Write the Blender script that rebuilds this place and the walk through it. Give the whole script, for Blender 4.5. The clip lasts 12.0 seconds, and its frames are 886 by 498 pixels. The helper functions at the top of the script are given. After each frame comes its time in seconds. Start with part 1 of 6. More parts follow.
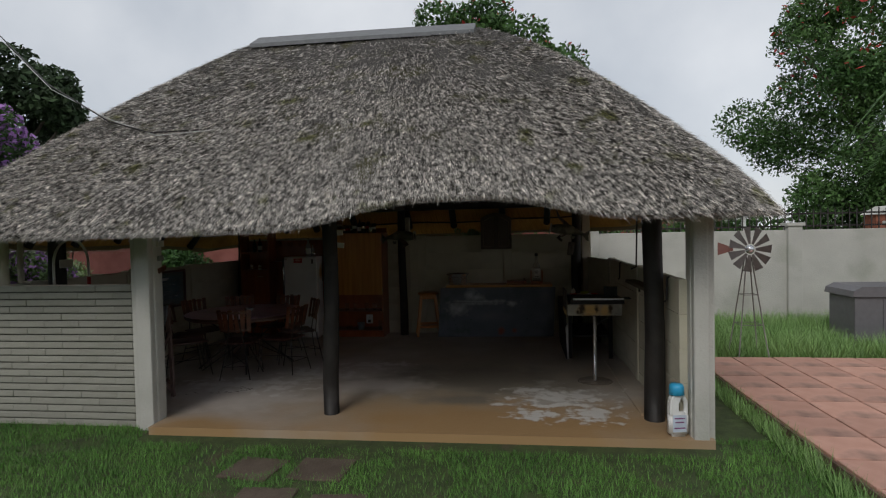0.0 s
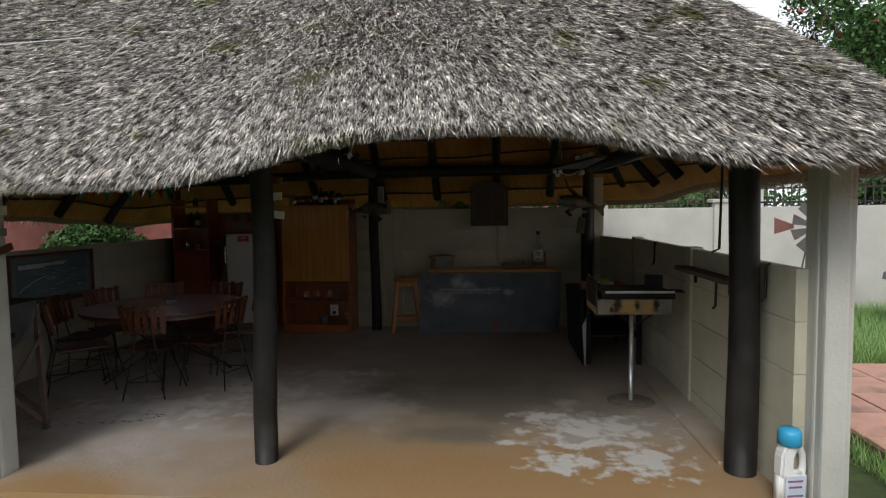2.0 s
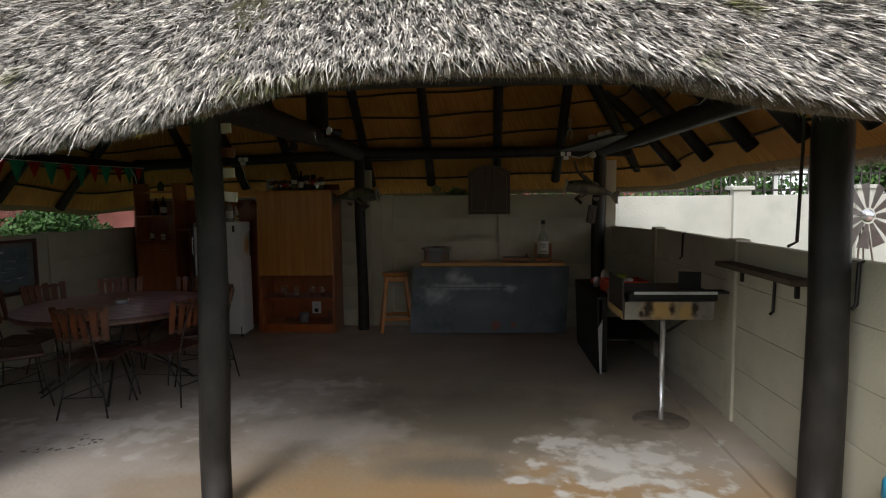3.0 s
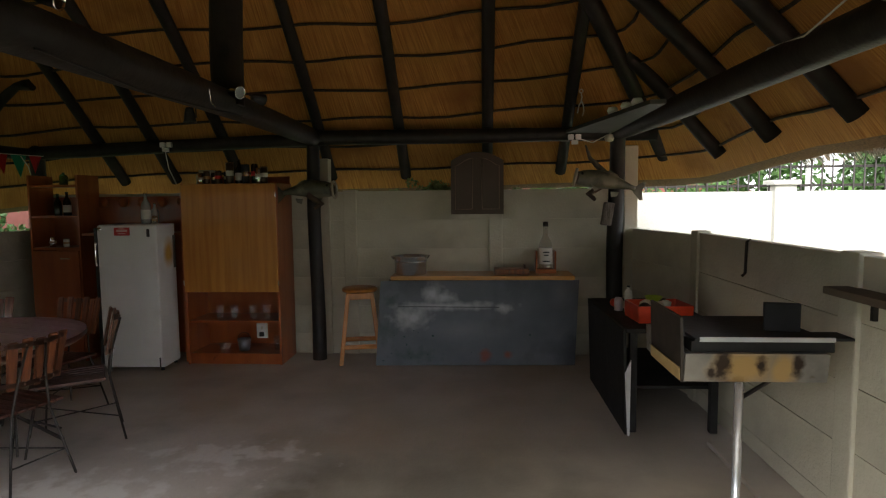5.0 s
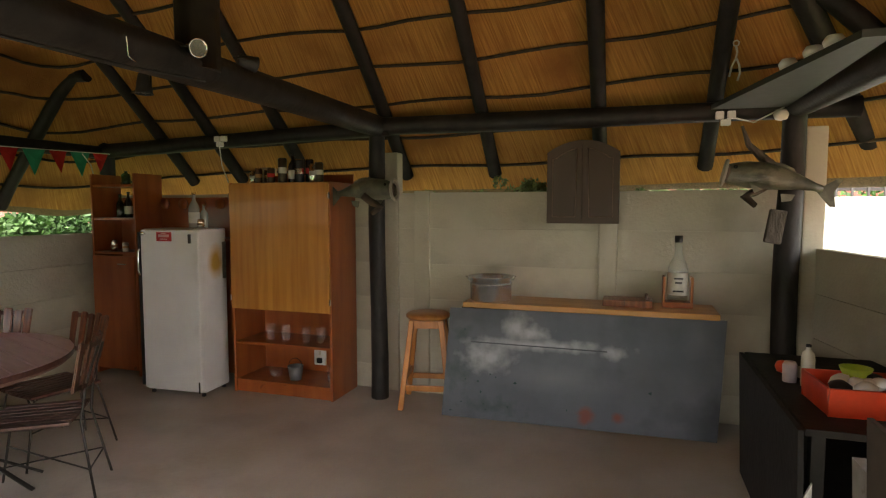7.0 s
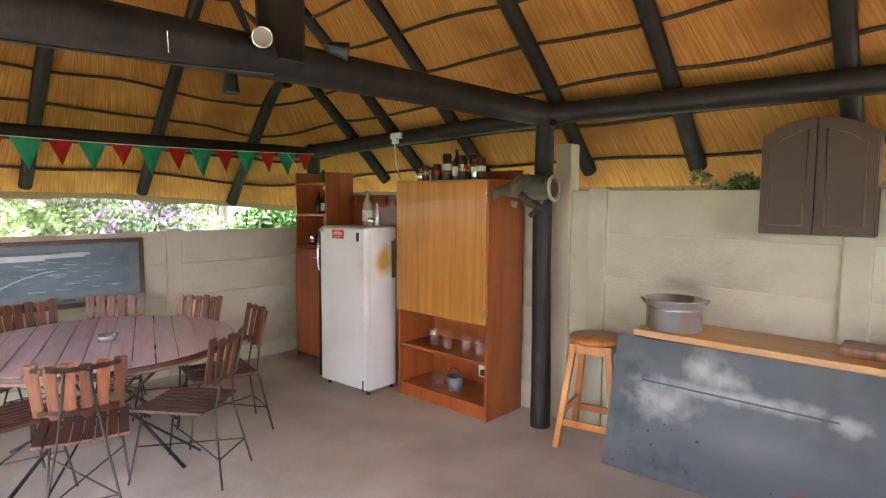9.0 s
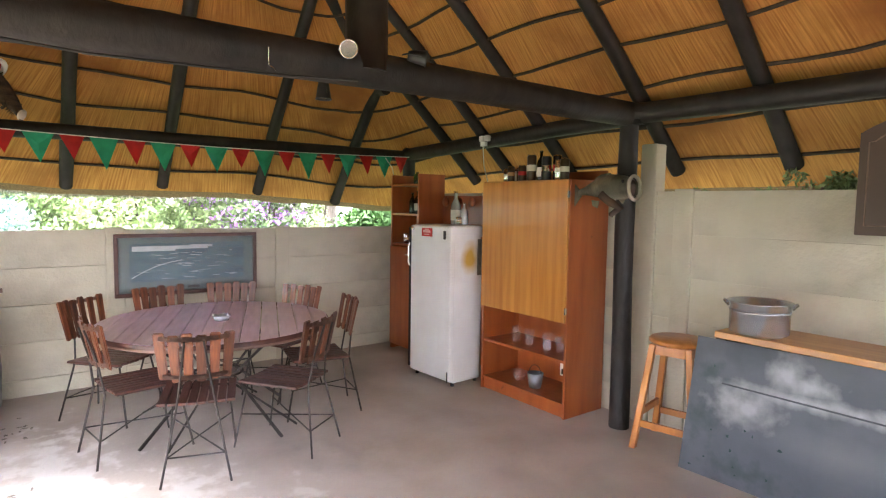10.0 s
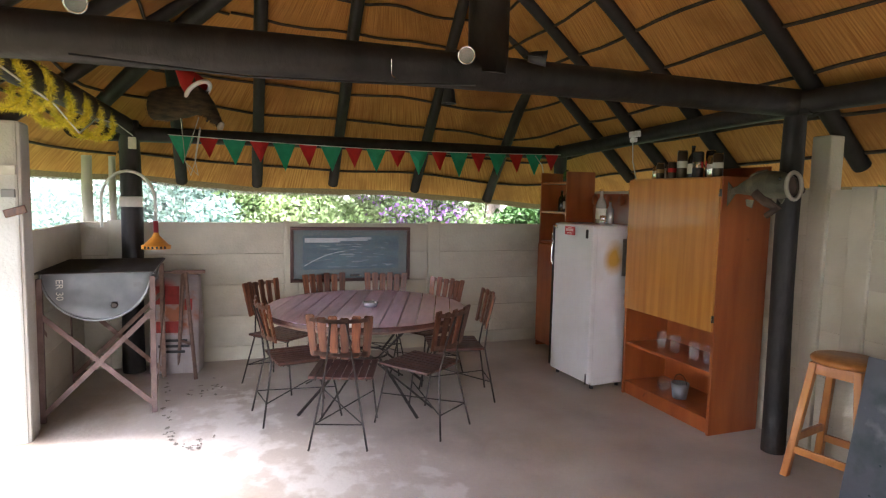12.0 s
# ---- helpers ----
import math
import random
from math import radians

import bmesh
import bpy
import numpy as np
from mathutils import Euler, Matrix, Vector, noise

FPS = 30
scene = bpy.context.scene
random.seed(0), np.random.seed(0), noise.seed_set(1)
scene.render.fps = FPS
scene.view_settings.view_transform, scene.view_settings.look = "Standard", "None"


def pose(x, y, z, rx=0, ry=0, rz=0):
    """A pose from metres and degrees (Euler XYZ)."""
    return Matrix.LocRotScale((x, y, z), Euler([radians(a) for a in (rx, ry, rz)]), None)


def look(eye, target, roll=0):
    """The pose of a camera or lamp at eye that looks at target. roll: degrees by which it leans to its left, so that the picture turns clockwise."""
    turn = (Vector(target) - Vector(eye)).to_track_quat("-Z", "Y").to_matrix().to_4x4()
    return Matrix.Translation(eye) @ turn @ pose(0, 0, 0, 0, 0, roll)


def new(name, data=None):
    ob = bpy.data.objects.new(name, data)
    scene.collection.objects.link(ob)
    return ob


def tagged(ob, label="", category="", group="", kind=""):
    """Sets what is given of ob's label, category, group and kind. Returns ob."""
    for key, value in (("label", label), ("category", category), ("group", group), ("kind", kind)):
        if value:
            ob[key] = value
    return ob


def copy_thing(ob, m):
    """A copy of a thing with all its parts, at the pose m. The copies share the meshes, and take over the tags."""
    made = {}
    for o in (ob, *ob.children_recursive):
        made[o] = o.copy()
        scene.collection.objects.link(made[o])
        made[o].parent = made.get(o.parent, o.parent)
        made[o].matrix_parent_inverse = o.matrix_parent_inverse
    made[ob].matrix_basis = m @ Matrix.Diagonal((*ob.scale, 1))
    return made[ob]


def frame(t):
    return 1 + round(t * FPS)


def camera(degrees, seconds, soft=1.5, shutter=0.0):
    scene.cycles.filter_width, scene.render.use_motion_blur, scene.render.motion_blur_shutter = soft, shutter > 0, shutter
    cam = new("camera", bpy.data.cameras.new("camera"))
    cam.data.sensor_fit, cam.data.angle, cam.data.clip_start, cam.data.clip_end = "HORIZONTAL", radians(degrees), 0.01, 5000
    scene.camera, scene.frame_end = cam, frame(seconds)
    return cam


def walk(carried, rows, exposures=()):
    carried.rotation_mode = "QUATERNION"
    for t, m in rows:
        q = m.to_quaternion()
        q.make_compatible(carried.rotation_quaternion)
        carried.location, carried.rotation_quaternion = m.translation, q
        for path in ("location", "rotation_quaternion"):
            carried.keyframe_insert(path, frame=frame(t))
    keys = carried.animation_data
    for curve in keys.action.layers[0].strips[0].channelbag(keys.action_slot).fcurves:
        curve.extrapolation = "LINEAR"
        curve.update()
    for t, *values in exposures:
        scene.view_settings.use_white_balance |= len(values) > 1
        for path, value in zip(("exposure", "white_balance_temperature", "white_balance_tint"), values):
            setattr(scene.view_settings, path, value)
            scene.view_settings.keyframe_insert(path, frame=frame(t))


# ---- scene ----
cam = camera(75.1, 12.0, soft=1.2)
PATH = [
    (0, (1.055, 0.725, 1.778), (0.799, 2.708, 1.719), -1.2),
    (0.5, (0.968, 1.139, 1.709), (0.739, 3.125, 1.654), -1.0),
    (1, (0.9, 1.594, 1.723), (0.689, 3.581, 1.657), -1.1),
    (1.5, (0.769, 2.08, 1.691), (0.581, 4.069, 1.609), -0.2),
    (2, (0.739, 2.515, 1.675), (0.567, 4.503, 1.545), -0.8),
    (2.5, (0.688, 2.927, 1.667), (0.528, 4.913, 1.495), -1.0),
    (3, (0.639, 3.332, 1.631), (0.494, 5.32, 1.467), -0.6),
    (5, (0.731, 4.864, 1.585), (0.599, 6.853, 1.424), -0.6),
    (5.5, (0.774, 5.236, 1.588), (0.619, 7.224, 1.429), -0.4),
    (6, (0.804, 5.62, 1.566), (0.553, 7.598, 1.406), -0.3),
    (6.5, (0.927, 5.973, 1.621), (0.494, 7.919, 1.457), -0.3),
    (7, (1.041, 6.232, 1.579), (0.424, 8.129, 1.438), 0.0),
    (9, (1.332, 7.08, 1.639), (-0.023, 8.542, 1.469), 0.4),
    (9.5, (1.46, 7.101, 1.592), (-0.036, 8.42, 1.44), 0.9),
    (10, (1.566, 7.075, 1.592), (-0.028, 8.272, 1.438), 0.9),
    (10.5, (1.652, 7.12, 1.595), (-0.042, 8.171, 1.435), 1.0),
    (11, (1.7, 7.191, 1.62), (-0.078, 8.09, 1.446), 1.0),
    (11.5, (1.748, 7.26, 1.622), (-0.093, 8.022, 1.444), 1.0),
    (12, (1.775, 7.269, 1.604), (-0.099, 7.944, 1.429), 1.2),
]
EXPOSURES = [(0.0, -0.3, 6500, 10), (0.5, -0.05, 6500, 10), (1.0, 0.05, 6500, 10), (2.0, 0.5, 6550, 10), (3.2, 1.1, 6650, 10), (4.8, 2.05, 6750, 11), (6.0, 2.65, 7100, 12), (7.0, 3.4, 7500, 13),
             (9.0, 4.8, 6500, 17), (10.0, 4.8, 6400, 19), (11.3, 4.4, 6400, 20), (12.0, 4.05, 6350, 20)]
walk(cam, [(t, look(eye, target, roll)) for t, eye, target, roll in PATH], EXPOSURES)

# ---- world and sun ----
SUN_EL, SUN_AZ = radians(40), radians(195)
world = bpy.data.worlds.new("overcast_sky")
scene.world = world
world.use_nodes = True
wn, wl = world.node_tree.nodes, world.node_tree.links
wn.clear()
w_out = wn.new("ShaderNodeOutputWorld")
w_bg = wn.new("ShaderNodeBackground")
w_sky = wn.new("ShaderNodeTexSky")
w_sky.sky_type, w_sky.sun_disc = "NISHITA", False
w_sky.sun_elevation, w_sky.sun_rotation = SUN_EL, SUN_AZ
w_co = wn.new("ShaderNodeTexCoord")
w_noise = wn.new("ShaderNodeTexNoise")
w_noise.inputs["Scale"].default_value, w_noise.inputs["Detail"].default_value = 2.2, 6
w_ramp = wn.new("ShaderNodeValToRGB")
w_ramp.color_ramp.elements[0].color = (6.6, 7.1, 7.8, 1)
w_ramp.color_ramp.elements[1].color = (9.9, 10.2, 10.6, 1)
w_ramp.color_ramp.elements[0].position, w_ramp.color_ramp.elements[1].position = 0.35, 0.65
w_mix = wn.new("ShaderNodeMix")
w_mix.data_type = "RGBA"
w_mix.inputs[0].default_value = 0.86
wl.new(w_co.outputs["Generated"], w_noise.inputs["Vector"])
wl.new(w_noise.outputs["Fac"], w_ramp.inputs["Fac"])
wl.new(w_sky.outputs["Color"], w_mix.inputs[6])
wl.new(w_ramp.outputs["Color"], w_mix.inputs[7])
wl.new(w_mix.outputs[2], w_bg.inputs["Color"])
w_bg.inputs["Strength"].default_value = 0.1
wl.new(w_bg.outputs["Background"], w_out.inputs["Surface"])
sun_data = bpy.data.lights.new("sun", "SUN")
sun_data.energy, sun_data.angle, sun_data.color = 1.25, radians(22), (1.0, 0.96, 0.9)
sun = new("sun", sun_data)
sun.matrix_world = look((0, 0, 0), (-math.sin(SUN_AZ) * math.cos(SUN_EL), -math.cos(SUN_AZ) * math.cos(SUN_EL), -math.sin(SUN_EL)))

# ---- materials ----
def material(name, a, b, scale=6.0, rough=0.7, bump=0.0, bscale=None, metal=0.0, detail=6.0, stretch=(1, 1, 1), uv=False,
             stain=None, stain_scale=1.2, stain_lo=0.52, stain_hi=0.68, island=0.0, per_object=0.0, coat=0.0, rough2=None, spec=0.5, lo=0.3, hi=0.7, coat_rough=0.06):
    """Two-tone noise with an optional stain colour at a larger scale, and fine relief."""
    m = bpy.data.materials.new(name)
    m.use_nodes = True
    n, l = m.node_tree.nodes, m.node_tree.links
    p = n["Principled BSDF"]
    co = n.new("ShaderNodeTexCoord")
    mp = n.new("ShaderNodeMapping")
    mp.inputs["Scale"].default_value = stretch
    l.new(co.outputs["UV" if uv else "Object"], mp.inputs["Vector"])
    nz = n.new("ShaderNodeTexNoise")
    nz.inputs["Scale"].default_value, nz.inputs["Detail"].default_value = scale, detail
    l.new(mp.outputs["Vector"], nz.inputs["Vector"])
    rp = n.new("ShaderNodeValToRGB")
    rp.color_ramp.elements[0].position, rp.color_ramp.elements[1].position = lo, hi
    rp.color_ramp.elements[0].color, rp.color_ramp.elements[1].color = (*a, 1), (*b, 1)
    l.new(nz.outputs["Fac"], rp.inputs["Fac"])
    col = rp.outputs["Color"]
    if stain:
        sn = n.new("ShaderNodeTexNoise")
        sn.inputs["Scale"].default_value, sn.inputs["Detail"].default_value = stain_scale, 7
        l.new(co.outputs["Object"], sn.inputs["Vector"])
        sr = n.new("ShaderNodeMapRange")
        sr.inputs["From Min"].default_value, sr.inputs["From Max"].default_value = stain_lo, stain_hi
        l.new(sn.outputs["Fac"], sr.inputs["Value"])
        mx = n.new("ShaderNodeMix")
        mx.data_type = "RGBA"
        l.new(sr.outputs["Result"], mx.inputs[0])
        l.new(col, mx.inputs[6])
        mx.inputs[7].default_value = (*stain, 1)
        col = mx.outputs[2]
    if island or per_object:
        if island:
            src = n.new("ShaderNodeNewGeometry").outputs["Random Per Island"]
        else:
            src = n.new("ShaderNodeObjectInfo").outputs["Random"]
        amt = island or per_object
        mr = n.new("ShaderNodeMapRange")
        mr.inputs["To Min"].default_value, mr.inputs["To Max"].default_value = 1 - amt, 1 + amt
        l.new(src, mr.inputs["Value"])
        hs = n.new("ShaderNodeHueSaturation")
        l.new(mr.outputs["Result"], hs.inputs["Value"])
        l.new(col, hs.inputs["Color"])
        col = hs.outputs["Color"]
    l.new(col, p.inputs["Base Color"])
    p.inputs["Roughness"].default_value, p.inputs["Metallic"].default_value = rough, metal
    p.inputs["Coat Weight"].default_value, p.inputs["Coat Roughness"].default_value = coat, coat_rough
    p.inputs["Specular IOR Level"].default_value = spec
    if rough2 is not None:
        rr = n.new("ShaderNodeMapRange")
        rr.inputs["To Min"].default_value, rr.inputs["To Max"].default_value = rough, rough2
        l.new(nz.outputs["Fac"], rr.inputs["Value"])
        l.new(rr.outputs["Result"], p.inputs["Roughness"])
    if bump:
        bn = n.new("ShaderNodeTexNoise")
        bn.inputs["Scale"].default_value, bn.inputs["Detail"].default_value = bscale or scale * 4, 5
        l.new(mp.outputs["Vector"], bn.inputs["Vector"])
        bp = n.new("ShaderNodeBump")
        bp.inputs["Strength"].default_value, bp.inputs["Distance"].default_value = bump, 0.02
        l.new(bn.outputs["Fac"], bp.inputs["Height"])
        l.new(bp.outputs["Normal"], p.inputs["Normal"])
    return m


def plain(name, c, rough=0.5, metal=0.0, vary=0.12, **k):
    return material(name, tuple(x * (1 - vary) for x in c), tuple(min(1, x * (1 + vary)) for x in c), 14, rough, metal=metal, **k)


def thin_glass(name, c=(0.9, 0.95, 0.93), alpha=0.11):
    """Thin clear glass: mostly see-through, with a sharp gloss."""
    m = bpy.data.materials.new(name)
    m.use_nodes = True
    p = m.node_tree.nodes["Principled BSDF"]
    p.inputs["Base Color"].default_value = (*c, 1)
    p.inputs["Alpha"].default_value, p.inputs["Roughness"].default_value = alpha, 0.04
    return m


def patches(m, blobs, colour, scale=9.0, warp=0.6, soft=0.65, amount=1.0):
    """Lays soft-edged wear, colour or painted light and shade of its own shape over a material: blobs of (x, y, z, rx,
    ry, rz) in the object's space.
    """
    n, l = m.node_tree.nodes, m.node_tree.links
    p = n["Principled BSDF"]
    old = p.inputs["Base Color"].links[0].from_socket
    co = n.new("ShaderNodeTexCoord")
    nz = n.new("ShaderNodeTexNoise")
    nz.inputs["Scale"].default_value, nz.inputs["Detail"].default_value = scale, 5
    l.new(co.outputs["Object"], nz.inputs["Vector"])
    total = None
    for x, y, z, rx, ry, rz in blobs:
        mp = n.new("ShaderNodeMapping")
        mp.vector_type = "TEXTURE"
        mp.inputs["Location"].default_value, mp.inputs["Scale"].default_value = (x, y, z), (rx, ry, rz)
        l.new(co.outputs["Object"], mp.inputs["Vector"])
        ln = n.new("ShaderNodeVectorMath")
        ln.operation = "LENGTH"
        l.new(mp.outputs["Vector"], ln.inputs[0])
        ad = n.new("ShaderNodeMath")
        ad.operation = "MULTIPLY_ADD"
        l.new(nz.outputs["Fac"], ad.inputs[0])
        ad.inputs[1].default_value = warp * 2
        l.new(ln.outputs["Value"], ad.inputs[2])
        mr = n.new("ShaderNodeMapRange")
        mr.inputs["From Min"].default_value, mr.inputs["From Max"].default_value = 1.0 + warp, 1.0 - soft + warp
        mr.inputs["To Max"].default_value = amount
        l.new(ad.outputs["Value"], mr.inputs["Value"])
        if total is None:
            total = mr.outputs["Result"]
        else:
            mx = n.new("ShaderNodeMath")
            mx.operation = "MAXIMUM"
            l.new(total, mx.inputs[0])
            l.new(mr.outputs["Result"], mx.inputs[1])
            total = mx.outputs["Value"]
    mix = n.new("ShaderNodeMix")
    mix.data_type = "RGBA"
    l.new(total, mix.inputs[0])
    l.new(old, mix.inputs[6])
    mix.inputs[7].default_value = (*colour, 1)
    l.new(mix.outputs[2], p.inputs["Base Color"])
    return m


def glass_material(name, c=(1, 1, 1), rough=0.03):
    m = bpy.data.materials.new(name)
    m.use_nodes = True
    p = m.node_tree.nodes["Principled BSDF"]
    p.inputs["Base Color"].default_value = (*c, 1)
    p.inputs["Transmission Weight"].default_value, p.inputs["Roughness"].default_value, p.inputs["IOR"].default_value = 1, rough, 1.45
    return m


# Skin kept darker than its straws: shade in the gaps put into its colour.
M_THATCH = material("weathered_thatch_gap_shade", (0.022, 0.02, 0.018), (0.17, 0.155, 0.14), 3.0, 0.95, 0.9, 30, stretch=(16, 2.2, 1), uv=True,
                    stain=(0.085, 0.08, 0.03), stain_scale=2.4, stain_lo=0.56, stain_hi=0.68)
# Tones clump by noise: dark gaps and lit tufts put into the colour.
M_STRAND = material("thatch_strands", (0.042, 0.038, 0.033), (0.74, 0.69, 0.63), 24, 0.9, detail=7, lo=0.34, hi=0.66, island=0.9, stain=(0.15, 0.15, 0.05), stain_scale=3.6, stain_lo=0.60, stain_hi=0.70)
M_STRAY = material("pale_stray_straw", (0.50, 0.45, 0.38), (0.72, 0.66, 0.58), 3, 0.8, island=0.4)
M_LINING = material("golden_thatch_underside", (0.37, 0.145, 0.027), (0.68, 0.35, 0.088), 2.6, 0.85, 0.7, 24, stretch=(26, 1.1, 1), uv=True,
                    stain=(0.32, 0.13, 0.028), stain_scale=1.7, stain_lo=0.5, stain_hi=0.7)
M_POLE = material("black_creosoted_pole", (0.009, 0.008, 0.0075), (0.026, 0.022, 0.020), 5, 0.55, 0.2, 18, stretch=(2, 2, 1), spec=0.35, stain=(0.034, 0.03, 0.027), stain_scale=3, stain_lo=0.58, stain_hi=0.75)
M_BATTEN = material("dark_lath", (0.02, 0.014, 0.01), (0.06, 0.04, 0.025), 20, 0.8, 0.3, 40)
M_CONC = material("painted_precast_concrete", (0.475, 0.445, 0.345), (0.585, 0.555, 0.445), 2.2, 0.8, 0.25, 45, stain=(0.33, 0.305, 0.235), stain_scale=1.6, stain_lo=0.55, stain_hi=0.85, per_object=0.04)
M_CONCOUT = material("grey_painted_concrete", (0.46, 0.455, 0.42), (0.56, 0.55, 0.51), 1.8, 0.85, 0.3, 40, stain=(0.30, 0.31, 0.25), stain_scale=1.3, stain_lo=0.54, stain_hi=0.85, per_object=0.05)
M_BRICK = material("greenish_cream_paint", (0.29, 0.285, 0.245), (0.37, 0.365, 0.32), 3.0, 0.85, 0.5, 60, stain=(0.24, 0.24, 0.19), stain_scale=2.0, stain_lo=0.52, stain_hi=0.8, per_object=0.08)
M_FLOOR = material("worn_cement_floor", (0.33, 0.29, 0.255), (0.50, 0.455, 0.41), 1.5, 0.5, 0.15, 30, stain=(0.36, 0.27, 0.17), stain_scale=0.55, stain_lo=0.5, stain_hi=0.72, rough2=0.34)
patches(M_FLOOR, ((0.8, 7.9, 0, 2.0, 2.4, 9), (0.3, 6.6, 0, 2.6, 1.0, 9)), (0.34, 0.295, 0.225), scale=1.8, warp=0.5, soft=1.0)
patches(M_FLOOR, ((0.8, 5.85, 0, 2.9, 1.35, 9), (-1.9, 5.6, 0, 1.0, 0.6, 9)), (0.37, 0.235, 0.115), scale=1.6, warp=0.4)
# Dark middle: the interior's shade is put into the floor colour.
patches(M_FLOOR, ((0.6, 7.6, 0, 1.7, 0.9, 9), (0.4, 6.75, 0, 0.5, 0.25, 9)), (0.20, 0.175, 0.14), scale=2.2, warp=0.8)
# Pale patches by the table: daylight from the openings put into the colour.
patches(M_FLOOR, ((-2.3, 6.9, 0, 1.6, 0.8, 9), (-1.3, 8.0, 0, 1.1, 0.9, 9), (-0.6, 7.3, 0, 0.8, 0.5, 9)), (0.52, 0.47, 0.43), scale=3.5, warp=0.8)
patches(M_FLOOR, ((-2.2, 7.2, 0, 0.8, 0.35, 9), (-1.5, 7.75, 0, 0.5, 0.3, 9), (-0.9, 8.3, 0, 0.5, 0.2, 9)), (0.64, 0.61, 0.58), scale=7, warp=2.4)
patches(M_FLOOR, ((1.55, 6.98, 0, 0.55, 0.30, 9), (1.42, 6.72, 0, 0.52, 0.16, 9), (0.86, 6.62, 0, 0.17, 0.07, 9), (1.12, 7.2, 0, 0.22, 0.1, 9), (1.35, 7.45, 0, 0.12, 0.22, 9)), (0.40, 0.375, 0.335), scale=6, warp=1.4)
patches(M_FLOOR, ((1.5, 6.92, 0, 0.5, 0.28, 9), (1.5, 6.60, 0, 0.45, 0.10, 9), (0.86, 6.60, 0, 0.13, 0.05, 9), (1.15, 7.15, 0, 0.25, 0.12, 9), (1.75, 6.35, 0, 0.25, 0.3, 9), (1.25, 6.3, 0, 0.3, 0.2, 9)), (0.60, 0.585, 0.555), scale=8, warp=2.2)
M_LAWN = material("lawn_soil", (0.035, 0.05, 0.016), (0.06, 0.09, 0.025), 9, 0.95, 0.6, 60, stain=(0.09, 0.07, 0.045), stain_scale=2.5, stain_lo=0.6, stain_hi=0.75)
M_GRASS = material("lawn_grass", (0.065, 0.18, 0.027), (0.13, 0.29, 0.05), 1.4, 0.7, island=0.35)
M_LONGGRASS = material("long_grass", (0.14, 0.27, 0.07), (0.25, 0.40, 0.13), 1.4, 0.6, island=0.35)
M_PAVER = material("terracotta_paver", (0.47, 0.245, 0.18), (0.60, 0.345, 0.265), 3, 0.75, 0.25, 50, stain=(0.27, 0.16, 0.125), stain_scale=2, per_object=0.12)
M_STONE = material("brown_stepping_stone", (0.075, 0.055, 0.04), (0.12, 0.09, 0.066), 5, 0.9, 0.5, 40)
M_PINE = material("varnished_pine", (0.42, 0.185, 0.042), (0.56, 0.275, 0.072), 2, 0.38, 0.04, 40, stretch=(0.8, 10, 10), coat=0.3)
M_PINEV = material("varnished_pine_upright", (0.44, 0.165, 0.024), (0.60, 0.275, 0.052), 2.6, 0.34, 0.05, 40, stretch=(8, 6, 0.5), coat=0.35)
M_REDWOOD = material("reddish_varnished_wood", (0.27, 0.062, 0.014), (0.38, 0.105, 0.024), 2.2, 0.34, 0.05, 40, stretch=(5, 5, 0.7), stain=(0.10, 0.022, 0.008), stain_scale=6.5, stain_lo=0.68, stain_hi=0.75, coat=0.3)
M_STOOL = material("honey_varnished_wood", (0.40, 0.135, 0.022), (0.56, 0.22, 0.045), 4, 0.35, 0.05, 40, stretch=(5, 5, 1), coat=0.3)
M_SLAT = material("dark_meranti_slat", (0.045, 0.015, 0.010), (0.10, 0.033, 0.02), 5, 0.42, 0.12, 40, stretch=(6, 6, 1.5), per_object=0.35, coat=0.15)
M_SLATB = material("reddish_back_slat", (0.085, 0.024, 0.011), (0.24, 0.078, 0.027), 5, 0.36, 0.12, 40, stretch=(8, 8, 1.2), per_object=0.4, coat=0.2)
# Purplish planks, paled: the bright sky's sheen is put into the base colour.
M_TABLE = material("purplish_planks_pale_sheen", (0.50, 0.31, 0.45), (0.74, 0.54, 0.69), 4, 0.34, 0.06, 30, stretch=(1, 7, 1), per_object=0.14, coat=1.0, coat_rough=0.28, spec=1.0)
M_IRON = plain("dark_iron", (0.045, 0.04, 0.038), 0.5, 0.6)
M_STRAP = material("rusty_brown_strap", (0.15, 0.09, 0.07), (0.24, 0.15, 0.115), 30, 0.6, 0.2, 60, metal=0.15)
M_ENAMEL = material("white_enamel", (0.70, 0.70, 0.685), (0.78, 0.78, 0.77), 3, 0.3, stain=(0.60, 0.585, 0.54), stain_scale=2.2, stain_lo=0.56, stain_hi=0.8)
M_BLACK = plain("black_rubber", (0.015, 0.015, 0.016), 0.55)
M_STEEL = material("grey_blue_steel_sheet", (0.155, 0.175, 0.205), (0.235, 0.255, 0.285), 2.2, 0.42, 0.06, 20, metal=0.55, stain=(0.12, 0.135, 0.155), stain_scale=1.6, rough2=0.55)
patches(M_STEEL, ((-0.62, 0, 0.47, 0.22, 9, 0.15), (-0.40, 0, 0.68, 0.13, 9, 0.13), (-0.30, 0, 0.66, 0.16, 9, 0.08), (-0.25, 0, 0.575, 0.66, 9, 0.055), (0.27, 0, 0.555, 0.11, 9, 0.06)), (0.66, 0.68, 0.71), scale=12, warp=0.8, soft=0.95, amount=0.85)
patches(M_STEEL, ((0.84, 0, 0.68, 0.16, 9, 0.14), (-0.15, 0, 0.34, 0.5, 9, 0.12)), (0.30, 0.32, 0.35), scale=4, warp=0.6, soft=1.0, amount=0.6)
